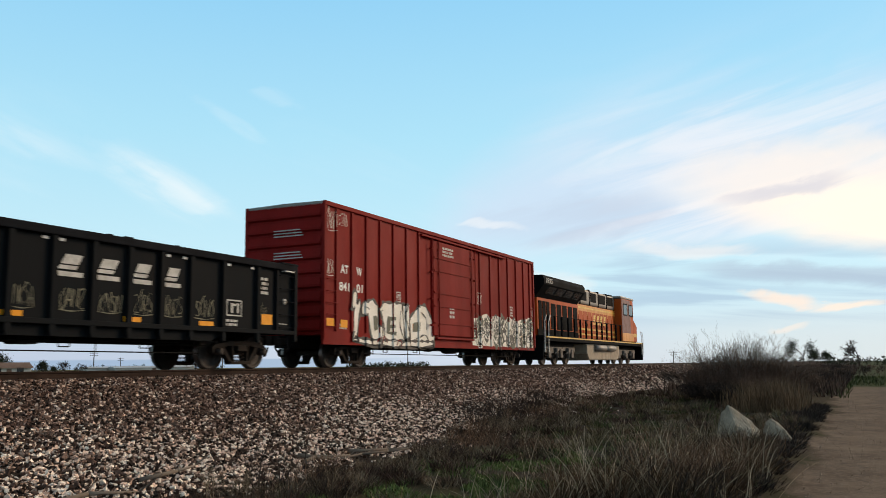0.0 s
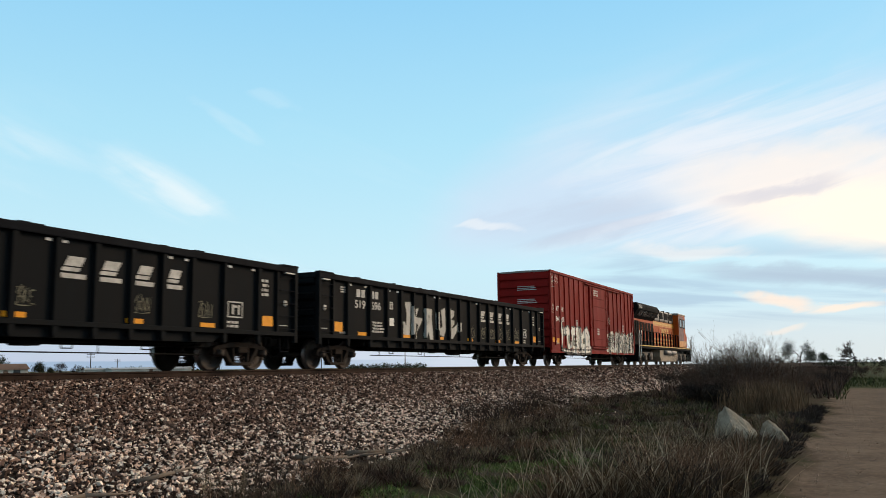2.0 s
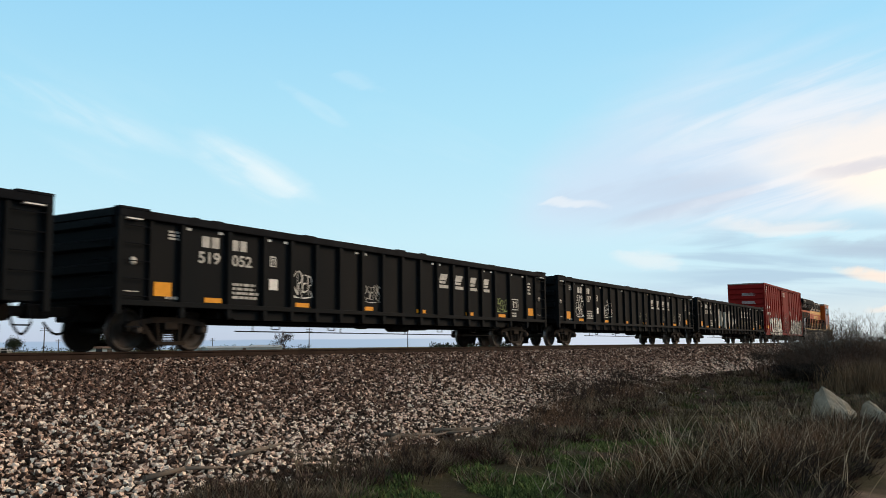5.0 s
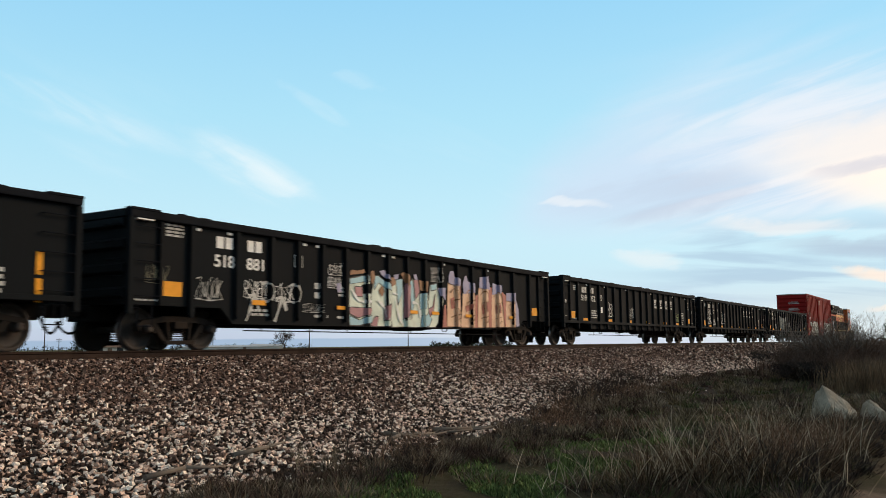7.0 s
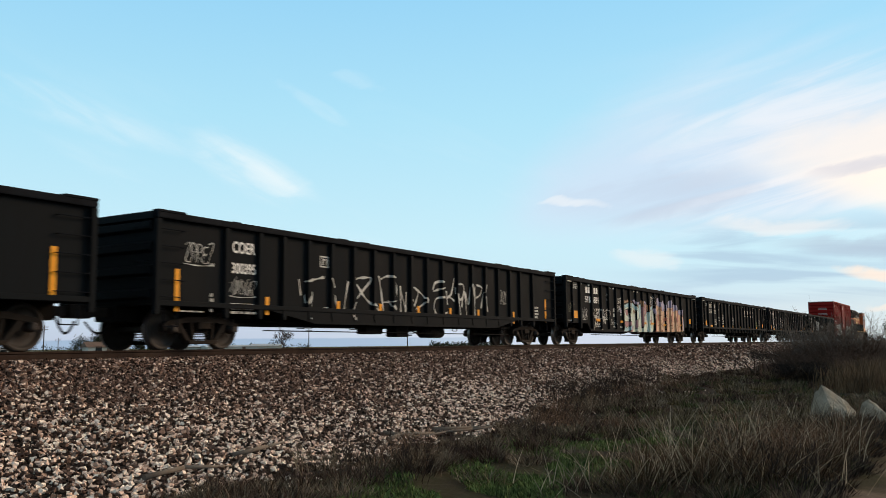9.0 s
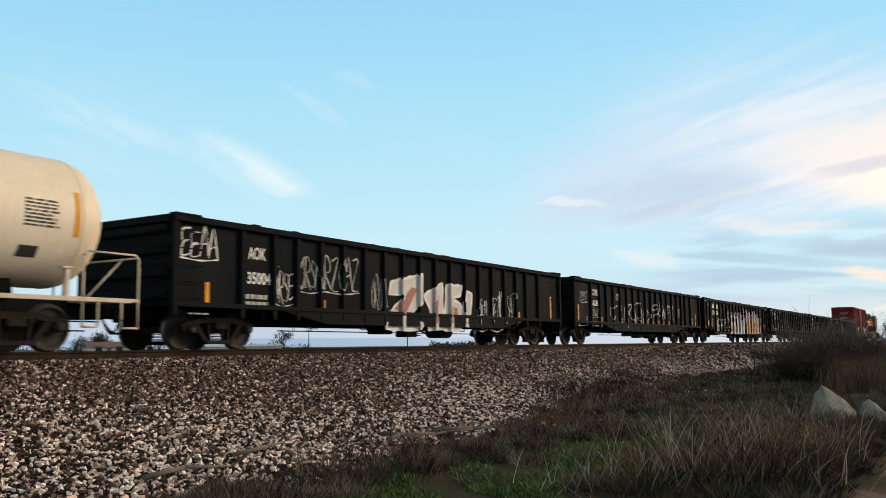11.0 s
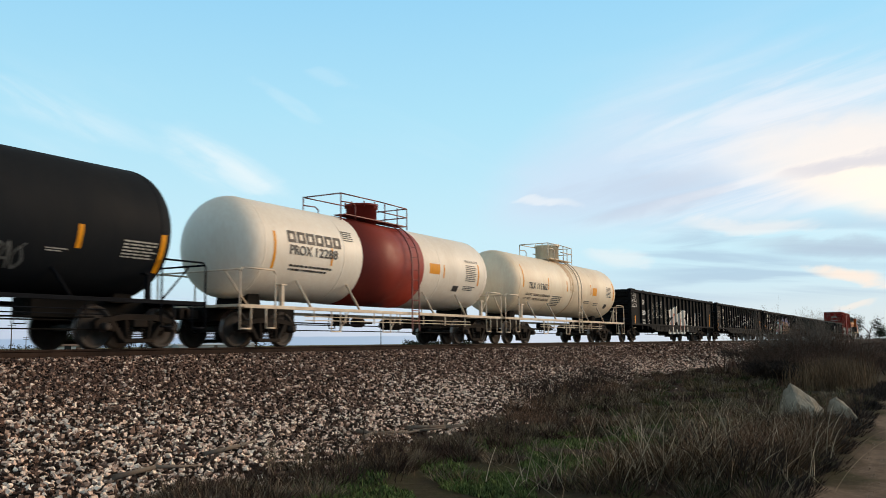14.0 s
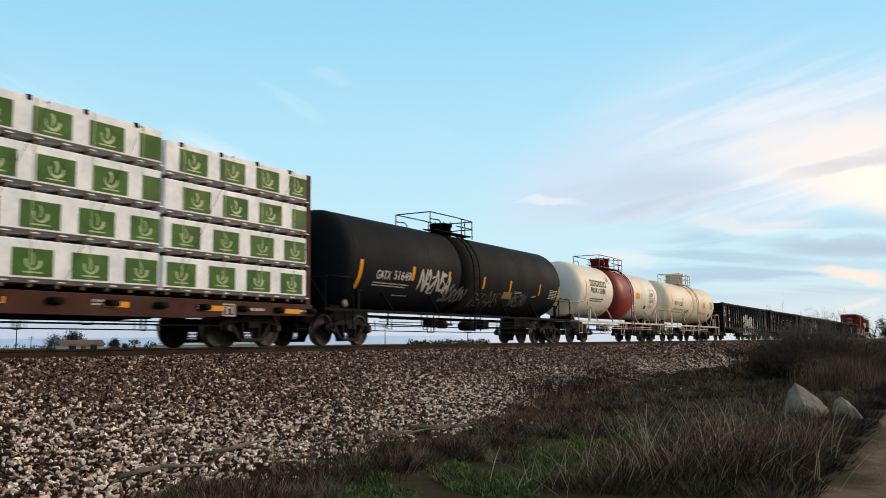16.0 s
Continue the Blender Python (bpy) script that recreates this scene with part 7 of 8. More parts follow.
    for k in range(4):
        part("hood_fin", made(soft_box, -2.9 + k * 2.0, -2.75 + k * 2.0, -1.0, 1.0, 3.62, 4.60, 0.02), M["loco_dark"], car)
    part("horn", made(soft_box, 6.2, 6.9, -0.4, -0.1, 4.6, 4.8, 0.05), M["loco_dark"], car)
    # fuel tank with air reservoirs
    bm = bmesh.new()
    prism(bm, [(-3.0, 1.2), (4.6, 1.2), (4.6, 0.65), (4.2, 0.25), (-2.6, 0.25), (-3.0, 0.65)], -1.35, 1.35)
    bmesh.ops.bevel(bm, geom=bm.edges[:], offset=0.05, segments=2, affect="EDGES")
    part("fuel_tank", bm, M["khaki_dust"], car, "dusty khaki fuel tank")
    for k in range(2):
        bm = bmesh.new()
        lathe(bm, [(-1.4 + k * 2.2, 0.05), (-1.35 + k * 2.2, 0.2), (0.65 + k * 2.2, 0.2), (0.7 + k * 2.2, 0.05)], "x", 16, (0, -1.42, 0.98))
        part("air_reservoir", bm, M["silver_grey"], car)
    for e in (-1, 1):
        xc = e * 7.3
        bm = bmesh.new()
        prism(bm, [(xc - 2.6, 0.95), (xc + 2.6, 0.95), (xc + 2.6, 0.72), (xc + 2.3, 0.62), (xc + 1.2, 0.62), (xc + 1.0, 0.74), (xc - 1.0, 0.74), (xc - 1.2, 0.62), (xc - 2.3, 0.62), (xc - 2.6, 0.72)], -1.14, -1.0)
        for dx in (-2.0, 0.0, 2.0):
            soft_box(bm, xc + dx - 0.22, xc + dx + 0.22, -1.2, -1.0, 0.36, 0.85, 0.04)
        for dx in (-1.0, 1.0):
            rod(bm, (xc + dx, -1.2, 0.35), (xc + dx, -1.2, 0.9), 0.12, 10)
            rod(bm, (xc + dx - 0.4, -1.22, 0.55), (xc + dx + 0.4, -1.22, 0.8), 0.05, 8)
        part("bogie_frame", bm, M["loco_truck"], car, "grimy silver three-axle bogie frame")
        for dx in (-2.0, 0.0, 2.0):
            wheelset(car, xc + dx)


M["khaki_dust"] = material("khaki_dust", (0.30, 0.25, 0.18), 0.7, second=(0.22, 0.18, 0.13), scale=2, fine=25, dirt=(0.1, 0.08, 0.06), dirt_amount=0.4)
M["loco_amber"] = material("loco_amber", (0.64, 0.27, 0.03), 0.5, second=(0.5, 0.2, 0.025), scale=1.5, fine=20, dirt=(0.2, 0.09, 0.03), dirt_amount=0.4, streak=3)
M["cab_maroon"] = material("cab_maroon", (0.12, 0.016, 0.010), 0.5, scale=2, fine=25)
M["loco_truck"] = material("loco_truck", (0.10, 0.088, 0.074), 0.7, second=(0.025, 0.022, 0.019), scale=4, fine=40, dirt=(0.05, 0.04, 0.03), dirt_amount=0.5)
locomotive()


# ---- gravel ----
def stone_material(name, stops, rough=0.85):
    m = bpy.data.materials.new(name)
    m.use_nodes = True
    nt = m.node_tree
    N, L = nt.nodes.new, nt.links.new
    bsdf = nt.nodes["Principled BSDF"]
    geo = N("ShaderNodeNewGeometry")
    ramp = N("ShaderNodeValToRGB")
    ramp.color_ramp.interpolation = "CONSTANT"
    for i, (p, c) in enumerate(stops):
        e = ramp.color_ramp.elements[i] if i < 2 else ramp.color_ramp.elements.new(p)
        e.position, e.color = p, (*c, 1)
    L(geo.outputs["Random Per Island"], ramp.inputs[0])
    n = N("ShaderNodeTexNoise")
    n.inputs["Scale"].default_value, n.inputs["Detail"].default_value = 45, 5
    L(geo.outputs["Position"], n.inputs["Vector"])
    hsv, rng = N("ShaderNodeHueSaturation"), N("ShaderNodeMapRange")
    L(n.outputs[0], rng.inputs[0])
    for i, v in enumerate((0.3, 0.7, 0.7, 1.25)):
        rng.inputs[i + 1].default_value = v
    L(rng.outputs[0], hsv.inputs["Value"])
    L(ramp.outputs[0], hsv.inputs["Color"])
    L(hsv.outputs[0], bsdf.inputs["Base Color"])
    bsdf.inputs["Roughness"].default_value = rough
    bsdf.inputs["Specular IOR Level"].default_value = 0.15
    return m


M["stone_dark"] = stone_material("stone_dark", ((0.0, (0.092, 0.053, 0.040)), (0.28, (0.178, 0.108, 0.081)), (0.46, (0.020, 0.012, 0.009)), (0.68, (0.264, 0.165, 0.123)), (0.84, (0.462, 0.315, 0.242)), (0.93, (0.748, 0.591, 0.484))))
M["stone_pale"] = stone_material("stone_pale", ((0.0, (0.050, 0.031, 0.024)), (0.20, (0.132, 0.084, 0.065)), (0.34, (0.020, 0.013, 0.010)), (0.50, (0.374, 0.256, 0.195)), (0.62, (0.770, 0.571, 0.456)), (0.80, (0.950, 0.808, 0.679))))

LUMP = np.array([(-1, -1, -1), (1, -1, -1), (1, 1, -1), (-1, 1, -1), (-1, -1, 1), (1, -1, 1), (1, 1, 1), (-1, 1, 1)], float) * 0.66
LUMP_F = np.array([(4, 5, 6), (4, 6, 7), (0, 1, 5), (0, 5, 4), (1, 2, 6), (1, 6, 5), (2, 3, 7), (2, 7, 6), (3, 0, 4), (3, 4, 7), (0, 2, 1), (0, 3, 2)])


def scatter_stones(name, xy, size, mat, label, rng):
    """Loose broken stones: squashed, skewed and turned lumps that lie on the ground."""
    n = len(xy)
    z = np.array([ground_z(a, b) for a, b in xy])
    v = np.repeat(LUMP[None], n, 0) + rng.normal(0, 0.24, (n, 8, 3))
    v *= (size[:, None] * np.stack([rng.uniform(0.8, 1.5, n), rng.uniform(0.7, 1.2, n), rng.uniform(0.55, 0.95, n)], 1))[:, None, :]
    ang = rng.uniform(0, 2 * np.pi, n)
    c, s = np.cos(ang)[:, None], np.sin(ang)[:, None]
    tilt = rng.normal(0, 0.6, n)[:, None]
    roll = rng.normal(0, 0.6, n)[:, None]
    x, y, zz = v[..., 0], v[..., 1], v[..., 2]
    x, zz = x * np.cos(tilt) - zz * np.sin(tilt), x * np.sin(tilt) + zz * np.cos(tilt)
    y, zz = y * np.cos(roll) - zz * np.sin(roll), y * np.sin(roll) + zz * np.cos(roll)
    v = np.stack([x * c - y * s, x * s + y * c, zz], -1)
    v += np.stack([xy[:, 0], xy[:, 1], z + size * rng.uniform(-0.1, 0.75, n)], -1)[:, None, :]
    f = (LUMP_F[None] + 8 * np.arange(n)[:, None, None]).reshape(-1, 3)
    ob = mesh_arrays(name, v.reshape(-1, 3), f, mat)
    return tagged(ob, label, "gravel", kind="stuff")


def build_gravel():
    rng = np.random.default_rng(11)

    def spread(x0, x1, per_m2, r0, r1):
        """Even cover of the bank between two stations, thinning out past its toe."""
        n = int((x1 - x0) * 8.6 * per_m2)
        x = rng.uniform(x0, x1, n)
        y = rng.uniform(6.2, 15.0, n)
        t = np.array([toe(a) for a in x]) + 0.35 * np.sin(x * 1.7) + 0.2 * np.sin(x * 4.1)
        keep = (y > t - 0.1) | (rng.random(n) < 0.22 * np.exp(-(t - y) / 0.5))
        keep &= ~((np.abs(y - (TRACK_Y - RAIL_OFF)) < 0.09))
        return np.stack([x, y], 1)[keep], rng.uniform(r0, r1, int(keep.sum())) ** 1.0

    xy, size = np.empty((0, 2)), np.empty(0)
    for a in ((2, 14, 400, 0.017, 0.038), (14, 26, 320, 0.019, 0.042), (26, 46, 230, 0.019, 0.042), (46, 90, 65, 0.032, 0.066), (90, 180, 20, 0.06, 0.13)):
        p, q = spread(*a)
        xy, size = np.concatenate([xy, p]), np.concatenate([size, q])
    t = np.array([toe(a) for a in xy[:, 0]])
    k = (xy[:, 1] - t) / (14.4 - t) + 0.10 * np.sin(xy[:, 0] * 0.6) + 0.05 * np.sin(xy[:, 0] * 2.3)
    pale = rng.random(len(k)) < np.clip(1.30 - 1.85 * k, 0.10, 0.98)
    scatter_stones("gravel_pale", xy[pale], size[pale], M["stone_pale"], "pale broken ballast stones on the lower bank", rng)
    scatter_stones("gravel_dark", xy[~pale], size[~pale], M["stone_dark"], "grey-brown broken ballast stones beside the rails", rng)
    # ballast between and beyond the rails
    n = 9000
    xy = np.stack([rng.uniform(2, 60, n), rng.uniform(14.8, 17.6, n)], 1)
    xy = xy[(np.abs(xy[:, 1] - (TRACK_Y - RAIL_OFF)) > 0.1) & (np.abs(xy[:, 1] - (TRACK_Y + RAIL_OFF)) > 0.1)]
    scatter_stones("ballast", xy, rng.uniform(0.02, 0.04, len(xy)), M["stone_dark"], "grey-brown ballast between the rails", rng)
    # pebbles and clods on the dirt road
    n = 900
    xy = np.stack([rng.uniform(5, 45, n), 0.9 - np.abs(rng.normal(0, 1.3, n))], 1)
    scatter_stones("road_pebble", xy, rng.uniform(0.005, 0.015, n), M["road_stone"], "small clods and pebbles on the dirt road", rng)


M["road_stone"] = stone_material("road_stone", ((0.0, (0.20, 0.155, 0.115)), (0.4, (0.27, 0.21, 0.16)), (0.8, (0.36, 0.28, 0.22))))
build_gravel()


# ---- weeds and grass ----
def plant_material(name, a, b, vary=0.7):
    return material(name, a, 0.85, second=b, scale=1.3, fine=30, bump=0, spec=0.1, vary=vary)


M["weed_brown"] = plant_material("weed_brown", (0.0701, 0.0445, 0.0305), (0.0206, 0.0142, 0.0104))
M["weed_mauve"] = plant_material("weed_mauve", (0.1023, 0.0664, 0.0506), (0.0379, 0.0253, 0.0201))
M["weed_umber"] = plant_material("weed_umber", (0.0816, 0.0487, 0.0255), (0.0249, 0.0156, 0.0091))
M["grass_moss"] = plant_material("grass_moss", (0.0771, 0.0907, 0.0350), (0.0272, 0.0329, 0.0139))
M["straw"] = plant_material("straw", (0.58, 0.47, 0.33), (0.26, 0.20, 0.13), 0.5)
M["grass_green"] = plant_material("grass_green", (0.115, 0.160, 0.050), (0.050, 0.072, 0.028))
M["grass_olive"] = plant_material("grass_olive", (0.1466, 0.1171, 0.0616), (0.0332, 0.0279, 0.0163))
M["reed_dull"] = plant_material("reed_dull", (0.1788, 0.1187, 0.0697), (0.0650, 0.0433, 0.0279), 0.4)
M["reed_tan"] = plant_material("reed_tan", (0.27, 0.19, 0.12), (0.10, 0.07, 0.048), 0.35)
M["twig_dark"] = plant_material("twig_dark", (0.045, 0.034, 0.028), (0.02, 0.016, 0.014), 0.35)
M["twig_mauve"] = plant_material("twig_mauve", (0.1239, 0.0797, 0.0597), (0.0620, 0.0406, 0.0311), 0.5)
M["twig_pale"] = plant_material("twig_pale", (0.17, 0.145, 0.12), (0.11, 0.09, 0.075), 0.3)
M["weed_twig"] = plant_material("weed_twig", (0.1890, 0.1180, 0.0765), (0.0998, 0.0640, 0.0441))
M["weed_ash"] = plant_material("weed_ash", (0.1931, 0.1532, 0.1068), (0.1045, 0.0827, 0.0573))
M["leaf_dark"] = plant_material("leaf_dark", (0.036, 0.040, 0.020), (0.024, 0.026, 0.015), 0.4)
M["leaf_far"] = plant_material("leaf_far", (0.030, 0.038, 0.022), (0.020, 0.026, 0.016), 0.4)


def blades(name, base, length, width, lean, mat, rng, heading=None, droop=0.35):
    """Tapering blades or stalks with one bend, rooted at the given points."""
    n = len(base)
    ang = rng.uniform(0, 2 * np.pi, n) if heading is None else heading
    tilt = np.abs(rng.normal(0, lean, n))
    d = np.stack([np.cos(ang) * np.sin(tilt), np.sin(ang) * np.sin(tilt), np.cos(tilt)], 1)
    flat = np.stack([np.cos(ang), np.sin(ang), np.zeros(n)], 1)
    d2 = d + flat * droop * rng.uniform(0, 1, n)[:, None] - np.array([0, 0, 1]) * (droop * 0.4 * rng.uniform(0, 1, n))[:, None]
    d2 /= np.linalg.norm(d2, axis=1)[:, None]
    turn = rng.uniform(0, 2 * np.pi, n)
    side = np.stack([np.cos(turn), np.sin(turn), np.zeros(n)], 1) * (width / 2)[:, None]
    mid = base + d * (length * 0.55)[:, None]
    tip = mid + d2 * (length * 0.45)[:, None]
    v = np.stack([base - side, base + side, mid + side * 0.8, mid - side * 0.8, tip], 1).reshape(-1, 3)
    k = 5 * np.arange(n)[:, None]
    quads = (k + np.array([[0, 1, 2, 3]])).tolist()
    tris = (k + np.array([[3, 2, 4]])).tolist()
    return mesh_arrays(name, v, quads + tris, mat)


def arched_stalks(name, base, length, width, mat, rng):
    """Long thin stalks that start aslant and bow over."""
    n, k = len(base), 7
    ang = rng.uniform(0, 2 * np.pi, n)
    tilt, bow = rng.uniform(0.1, 0.9, n), rng.uniform(0.3, 1.3, n)
    sway = rng.normal(0, 0.25, n)
    p, rows = base.copy(), []
    turn = rng.uniform(0, 2 * np.pi, n)
    side = np.stack([np.cos(turn), np.sin(turn), np.zeros(n)], 1) * (width / 2)[:, None]
    for i in range(k):
        w = 1 - 0.75 * i / (k - 1)
        rows += [p - side * w, p + side * w]
        a, b = ang + sway * i / k, tilt + bow * (i / (k - 1)) ** 1.5
        p = p + np.stack([np.cos(a) * np.sin(b), np.sin(a) * np.sin(b), np.cos(b)], 1) * (length / (k - 1))[:, None]
    v = np.stack(rows, 1).reshape(-1, 3)
    f = [(2 * k * j + 2 * i, 2 * k * j + 2 * i + 1, 2 * k * j + 2 * i + 3, 2 * k * j + 2 * i + 2) for j in range(n) for i in range(k - 1)]
    return mesh_arrays(name, v, f, mat)


def rooted(xy):
    return np.stack([xy[:, 0], xy[:, 1], np.array([ground_z(a, b) - 0.01 for a, b in xy])], 1)


def clumped(rng, centres, spread, per):
    xy = np.repeat(np.asarray(centres), per, 0)
    return xy + rng.normal(0, spread, xy.shape)


def weed_edge(x):
    """The ragged line where the weeds give way to gravel."""
    shift = np.interp(x, [6, 9, 13, 16, 19, 27, 36, 48], [0.1, -0.2, -0.5, -0.1, 0.5, 1.2, 0.6, -0.4])
    return toe(x) + float(shift) + 0.18 * math.sin(1.9 * x) + 0.1 * math.sin(4.7 * x)


def tussocks(name, centres, per, spread, length, width, mat, rng, lean=(0.15, 1.25), bow=0.7):
    """Cushions of growth: blades that fan out from each centre and bow over, shorter towards the rim."""
    c = np.repeat(np.asarray(centres, float), per, 0)
    n = len(c)
    ang = rng.uniform(0, 2 * np.pi, n)
    rad = np.sqrt(rng.random(n))
    xy = c + np.stack([np.cos(ang), np.sin(ang)], 1) * (rad * spread)[:, None]
    base = rooted(xy)
    ln = rng.uniform(length[0], length[1], n) * (1.0 - 0.35 * rad)
    tilt = lean[0] + (lean[1] - lean[0]) * rad * rng.uniform(0.5, 1.1, n)
    head = ang + rng.normal(0, 0.6, n)
    bend = rng.uniform(0.1, 1.0, n) * bow
    turn = rng.uniform(0, 2 * np.pi, n)
    wide = width * np.clip(xy[:, 0] / 13, 0.8, 2.6) * rng.uniform(0.6, 1.3, n)
    side = np.stack([np.cos(turn), np.sin(turn), np.zeros(n)], 1) * (wide / 2)[:, None]
    p, rows = base, []
    for i in range(4):
        w = (1.0, 0.85, 0.6, 0.12)[i]
        rows += [p - side * w, p + side * w]
        a = tilt + bend * (i / 3.0) ** 1.4
        h = head + 0.25 * i * np.sin(7 * ang)
        p = p + np.stack([np.cos(h) * np.sin(a), np.sin(h) * np.sin(a), np.cos(a)], 1) * (ln / 3)[:, None]
    v = np.stack(rows, 1).reshape(-1, 3)
    k = 8 * np.arange(n)[:, None]
    f = np.concatenate([k + np.array([[2 * i, 2 * i + 1, 2 * i + 3, 2 * i + 2]]) for i in range(3)])
    return mesh_arrays(name, v, f, mat)


def build_weeds():
    rng = np.random.default_rng(5)

    def strewn(count, x0, x1, near, far, power=1.6):
        """Centres between two distances in from the gravel's edge, thicker towards the near end of the verge."""
        out = []
        while len(out) < count:
            x = x0 + (x1 - x0) * rng.random() ** power
            y = weed_edge(x) - rng.uniform(near, far)
            if y > 1.35 and not (x < 13.8 and 3.7 < y < 5.4 and rng.random() < 0.88):
                out.append((x, y))
        return out

    # brown heathery cushions along the toe of the bank
    band = strewn(330, 6.0, 46, 0.1, 2.3)
    for part_no, (mat, label, share) in enumerate((("weed_mauve", "brown heathery weed cushions along the gravel", band[0::3]), ("weed_brown", "dark brown wiry weed cushions along the gravel", band[1::3]), ("weed_ash", "ash-grey dead weed cushions along the gravel", band[2::3]))):
        ob = tussocks("dry_weeds", share, 150, 0.24, (0.10, 0.30), 0.0125, M[mat], rng)
        tagged(ob, label, "dry weeds", kind="stuff")
    # thin fringe that creeps into the stones
    ob = tussocks("dry_weeds", strewn(150, 6.0, 40, -0.35, 0.3), 60, 0.16, (0.05, 0.16), 0.007, M["weed_brown"], rng)
    tagged(ob, "sparse dead weeds creeping into the gravel", "dry weeds", kind="stuff")
    # mixed growth over the rest of the verge
    rest = strewn(520, 8.5, 46, 1.6, 8.0, 1.7)
    for mat, label, share, ln in (("grass_olive", "tangled olive grass tussocks on the verge", rest[0::4], 0.34), ("weed_mauve", "brown weed tussocks on the verge", rest[1::4], 0.30), ("grass_moss", "dull green tussocks on the verge", rest[2::4], 0.26), ("weed_ash", "grey dead weed tussocks on the verge", rest[3::4], 0.36)):
        ob = tussocks("verge_growth", share, 110, 0.26, (0.3 * ln, ln), 0.013, M[mat], rng)
        tagged(ob, label, "weeds", kind="stuff")
    # low green carpet
    n = 52000
    xy = np.stack([6.5 + 9.0 * rng.random(n) ** 1.1, 4.55 + rng.normal(0, 0.62, n)], 1)
    keep = np.array([noise.noise(Vector((a * 1.1, b * 1.1, 9))) for a, b in xy]) > -0.10
    xy = xy[keep & (xy[:, 1] < 6.3) & (xy[:, 1] > 2.2)]
    n = len(xy)
    ob = blades("green_grass", rooted(xy), rng.uniform(0.03, 0.10, n), rng.uniform(0.010, 0.024, n), 1.05, M["grass_green"], rng, None, 0.9)
    tagged(ob, "low fresh green grass and clover", "grass", kind="stuff")
    # ragged dark weeds on the road's edge
    c = [(rng.uniform(9.0, 32), 1.18 + abs(0.3 * rng.normal())) for _ in range(150)]
    ob = tussocks("edge_weeds", c, 90, 0.22, (0.06, 0.26), 0.011, M["twig_dark"], rng)
    tagged(ob, "dark tangled weeds at the road's edge", "weeds", kind="stuff")
    # the thick tangle of long dead grass beside the road
    c = [(9.4, 2.5), (9.9, 2.2), (10.4, 2.6), (10.0, 3.0), (10.9, 2.1), (11.4, 2.5), (11.0, 1.65), (11.9, 1.75), (12.4, 2.2), (12.7, 1.5), (13.3, 1.9), (10.3, 1.7), (9.7, 1.9), (13.9, 2.4), (14.5, 1.8), (9.0, 3.0)]
    ob = tussocks("dead_grass", c, 230, 0.30, (0.28, 0.80), 0.012, M["weed_umber"], rng, (0.1, 1.15), 0.9)
    tagged(ob, "thick umber tangle of long dead grass", "dead grass", kind="stuff")
    ob = tussocks("dead_grass", c, 130, 0.32, (0.25, 0.75), 0.0105, M["reed_tan"], rng, (0.1, 1.2), 1.0)
    tagged(ob, "tan stalks through the dead grass tangle", "dead grass", kind="stuff")
    # long pale stalks that arch over the growth
    spots, reach = [], []
    for cx, cy, count, ln in ((9.6, 2.5, 80, 1.0), (10.4, 2.3, 90, 1.0), (9.1, 3.0, 50, 0.9), (11.6, 2.4, 70, 0.9), (8.5, 3.6, 24, 0.8), (13.2, 2.7, 60, 0.8), (15.4, 2.6, 50, 0.8), (17.5, 2.9, 30, 0.7), (9.9, 1.8, 70, 0.8), (12.4, 1.7, 80, 0.8), (14.0, 4.4, 20, 0.7), (11.2, 3.1, 40, 0.8), (12.9, 3.5, 24, 0.6)):
        spots.append(np.array([cx, cy]) + rng.normal(0, 0.32, (count, 2)))
        reach.append(rng.uniform(0.3, 1.05, count) * ln)
    spots, reach = np.concatenate(spots), np.concatenate(reach)
    ob = arched_stalks("straw_stalks", rooted(spots), reach, rng.uniform(0.006, 0.0135, len(reach)), M["straw"], rng)
    tagged(ob, "loose pale straw stalks arching over the verge", "straw", kind="stuff")
    # reeds before the big bush
    xy = np.stack([rng.uniform(27.5, 33, 2600), 2.75 + rng.normal(0, 0.55, 2600)], 1)
    xy = xy[xy[:, 1] > 1.6]
    ob = blades("reeds", rooted(xy), rng.uniform(0.35, 1.15, len(xy)), np.full(len(xy), 0.016), 0.30, M["reed_dull"], rng, None, 0.5)
    tagged(ob, "tan upright dry reeds before the bush", "reeds", kind="stuff")
    # rough growth farther along the verge to the bend of the road
    n = 9000
    xy = np.stack([rng.uniform(40, 170, n), rng.uniform(0.9, 9.0, n)], 1)
    ob = blades("far_weeds", rooted(xy), rng.uniform(0.3, 1.1, n), 0.0016 * xy[:, 0], 0.45, M["weed_mauve"], rng)
    tagged(ob, "rough brown growth along the distant verge", "weeds", kind="stuff")
    n = 5000
    xy = np.stack([rng.uniform(40, 90, n), rng.uniform(-9.0, 1.5, n)], 1)
    xy = xy[(xy[:, 1] > 0.6) | (xy[:, 0] > 60)]
    ob = blades("far_grass", rooted(xy), rng.uniform(0.1, 0.35, len(xy)), 0.001 * xy[:, 0], 0.5, M["grass_moss"], rng)
    tagged(ob, "green grass where the road bends away", "grass", kind="stuff")


build_weeds()


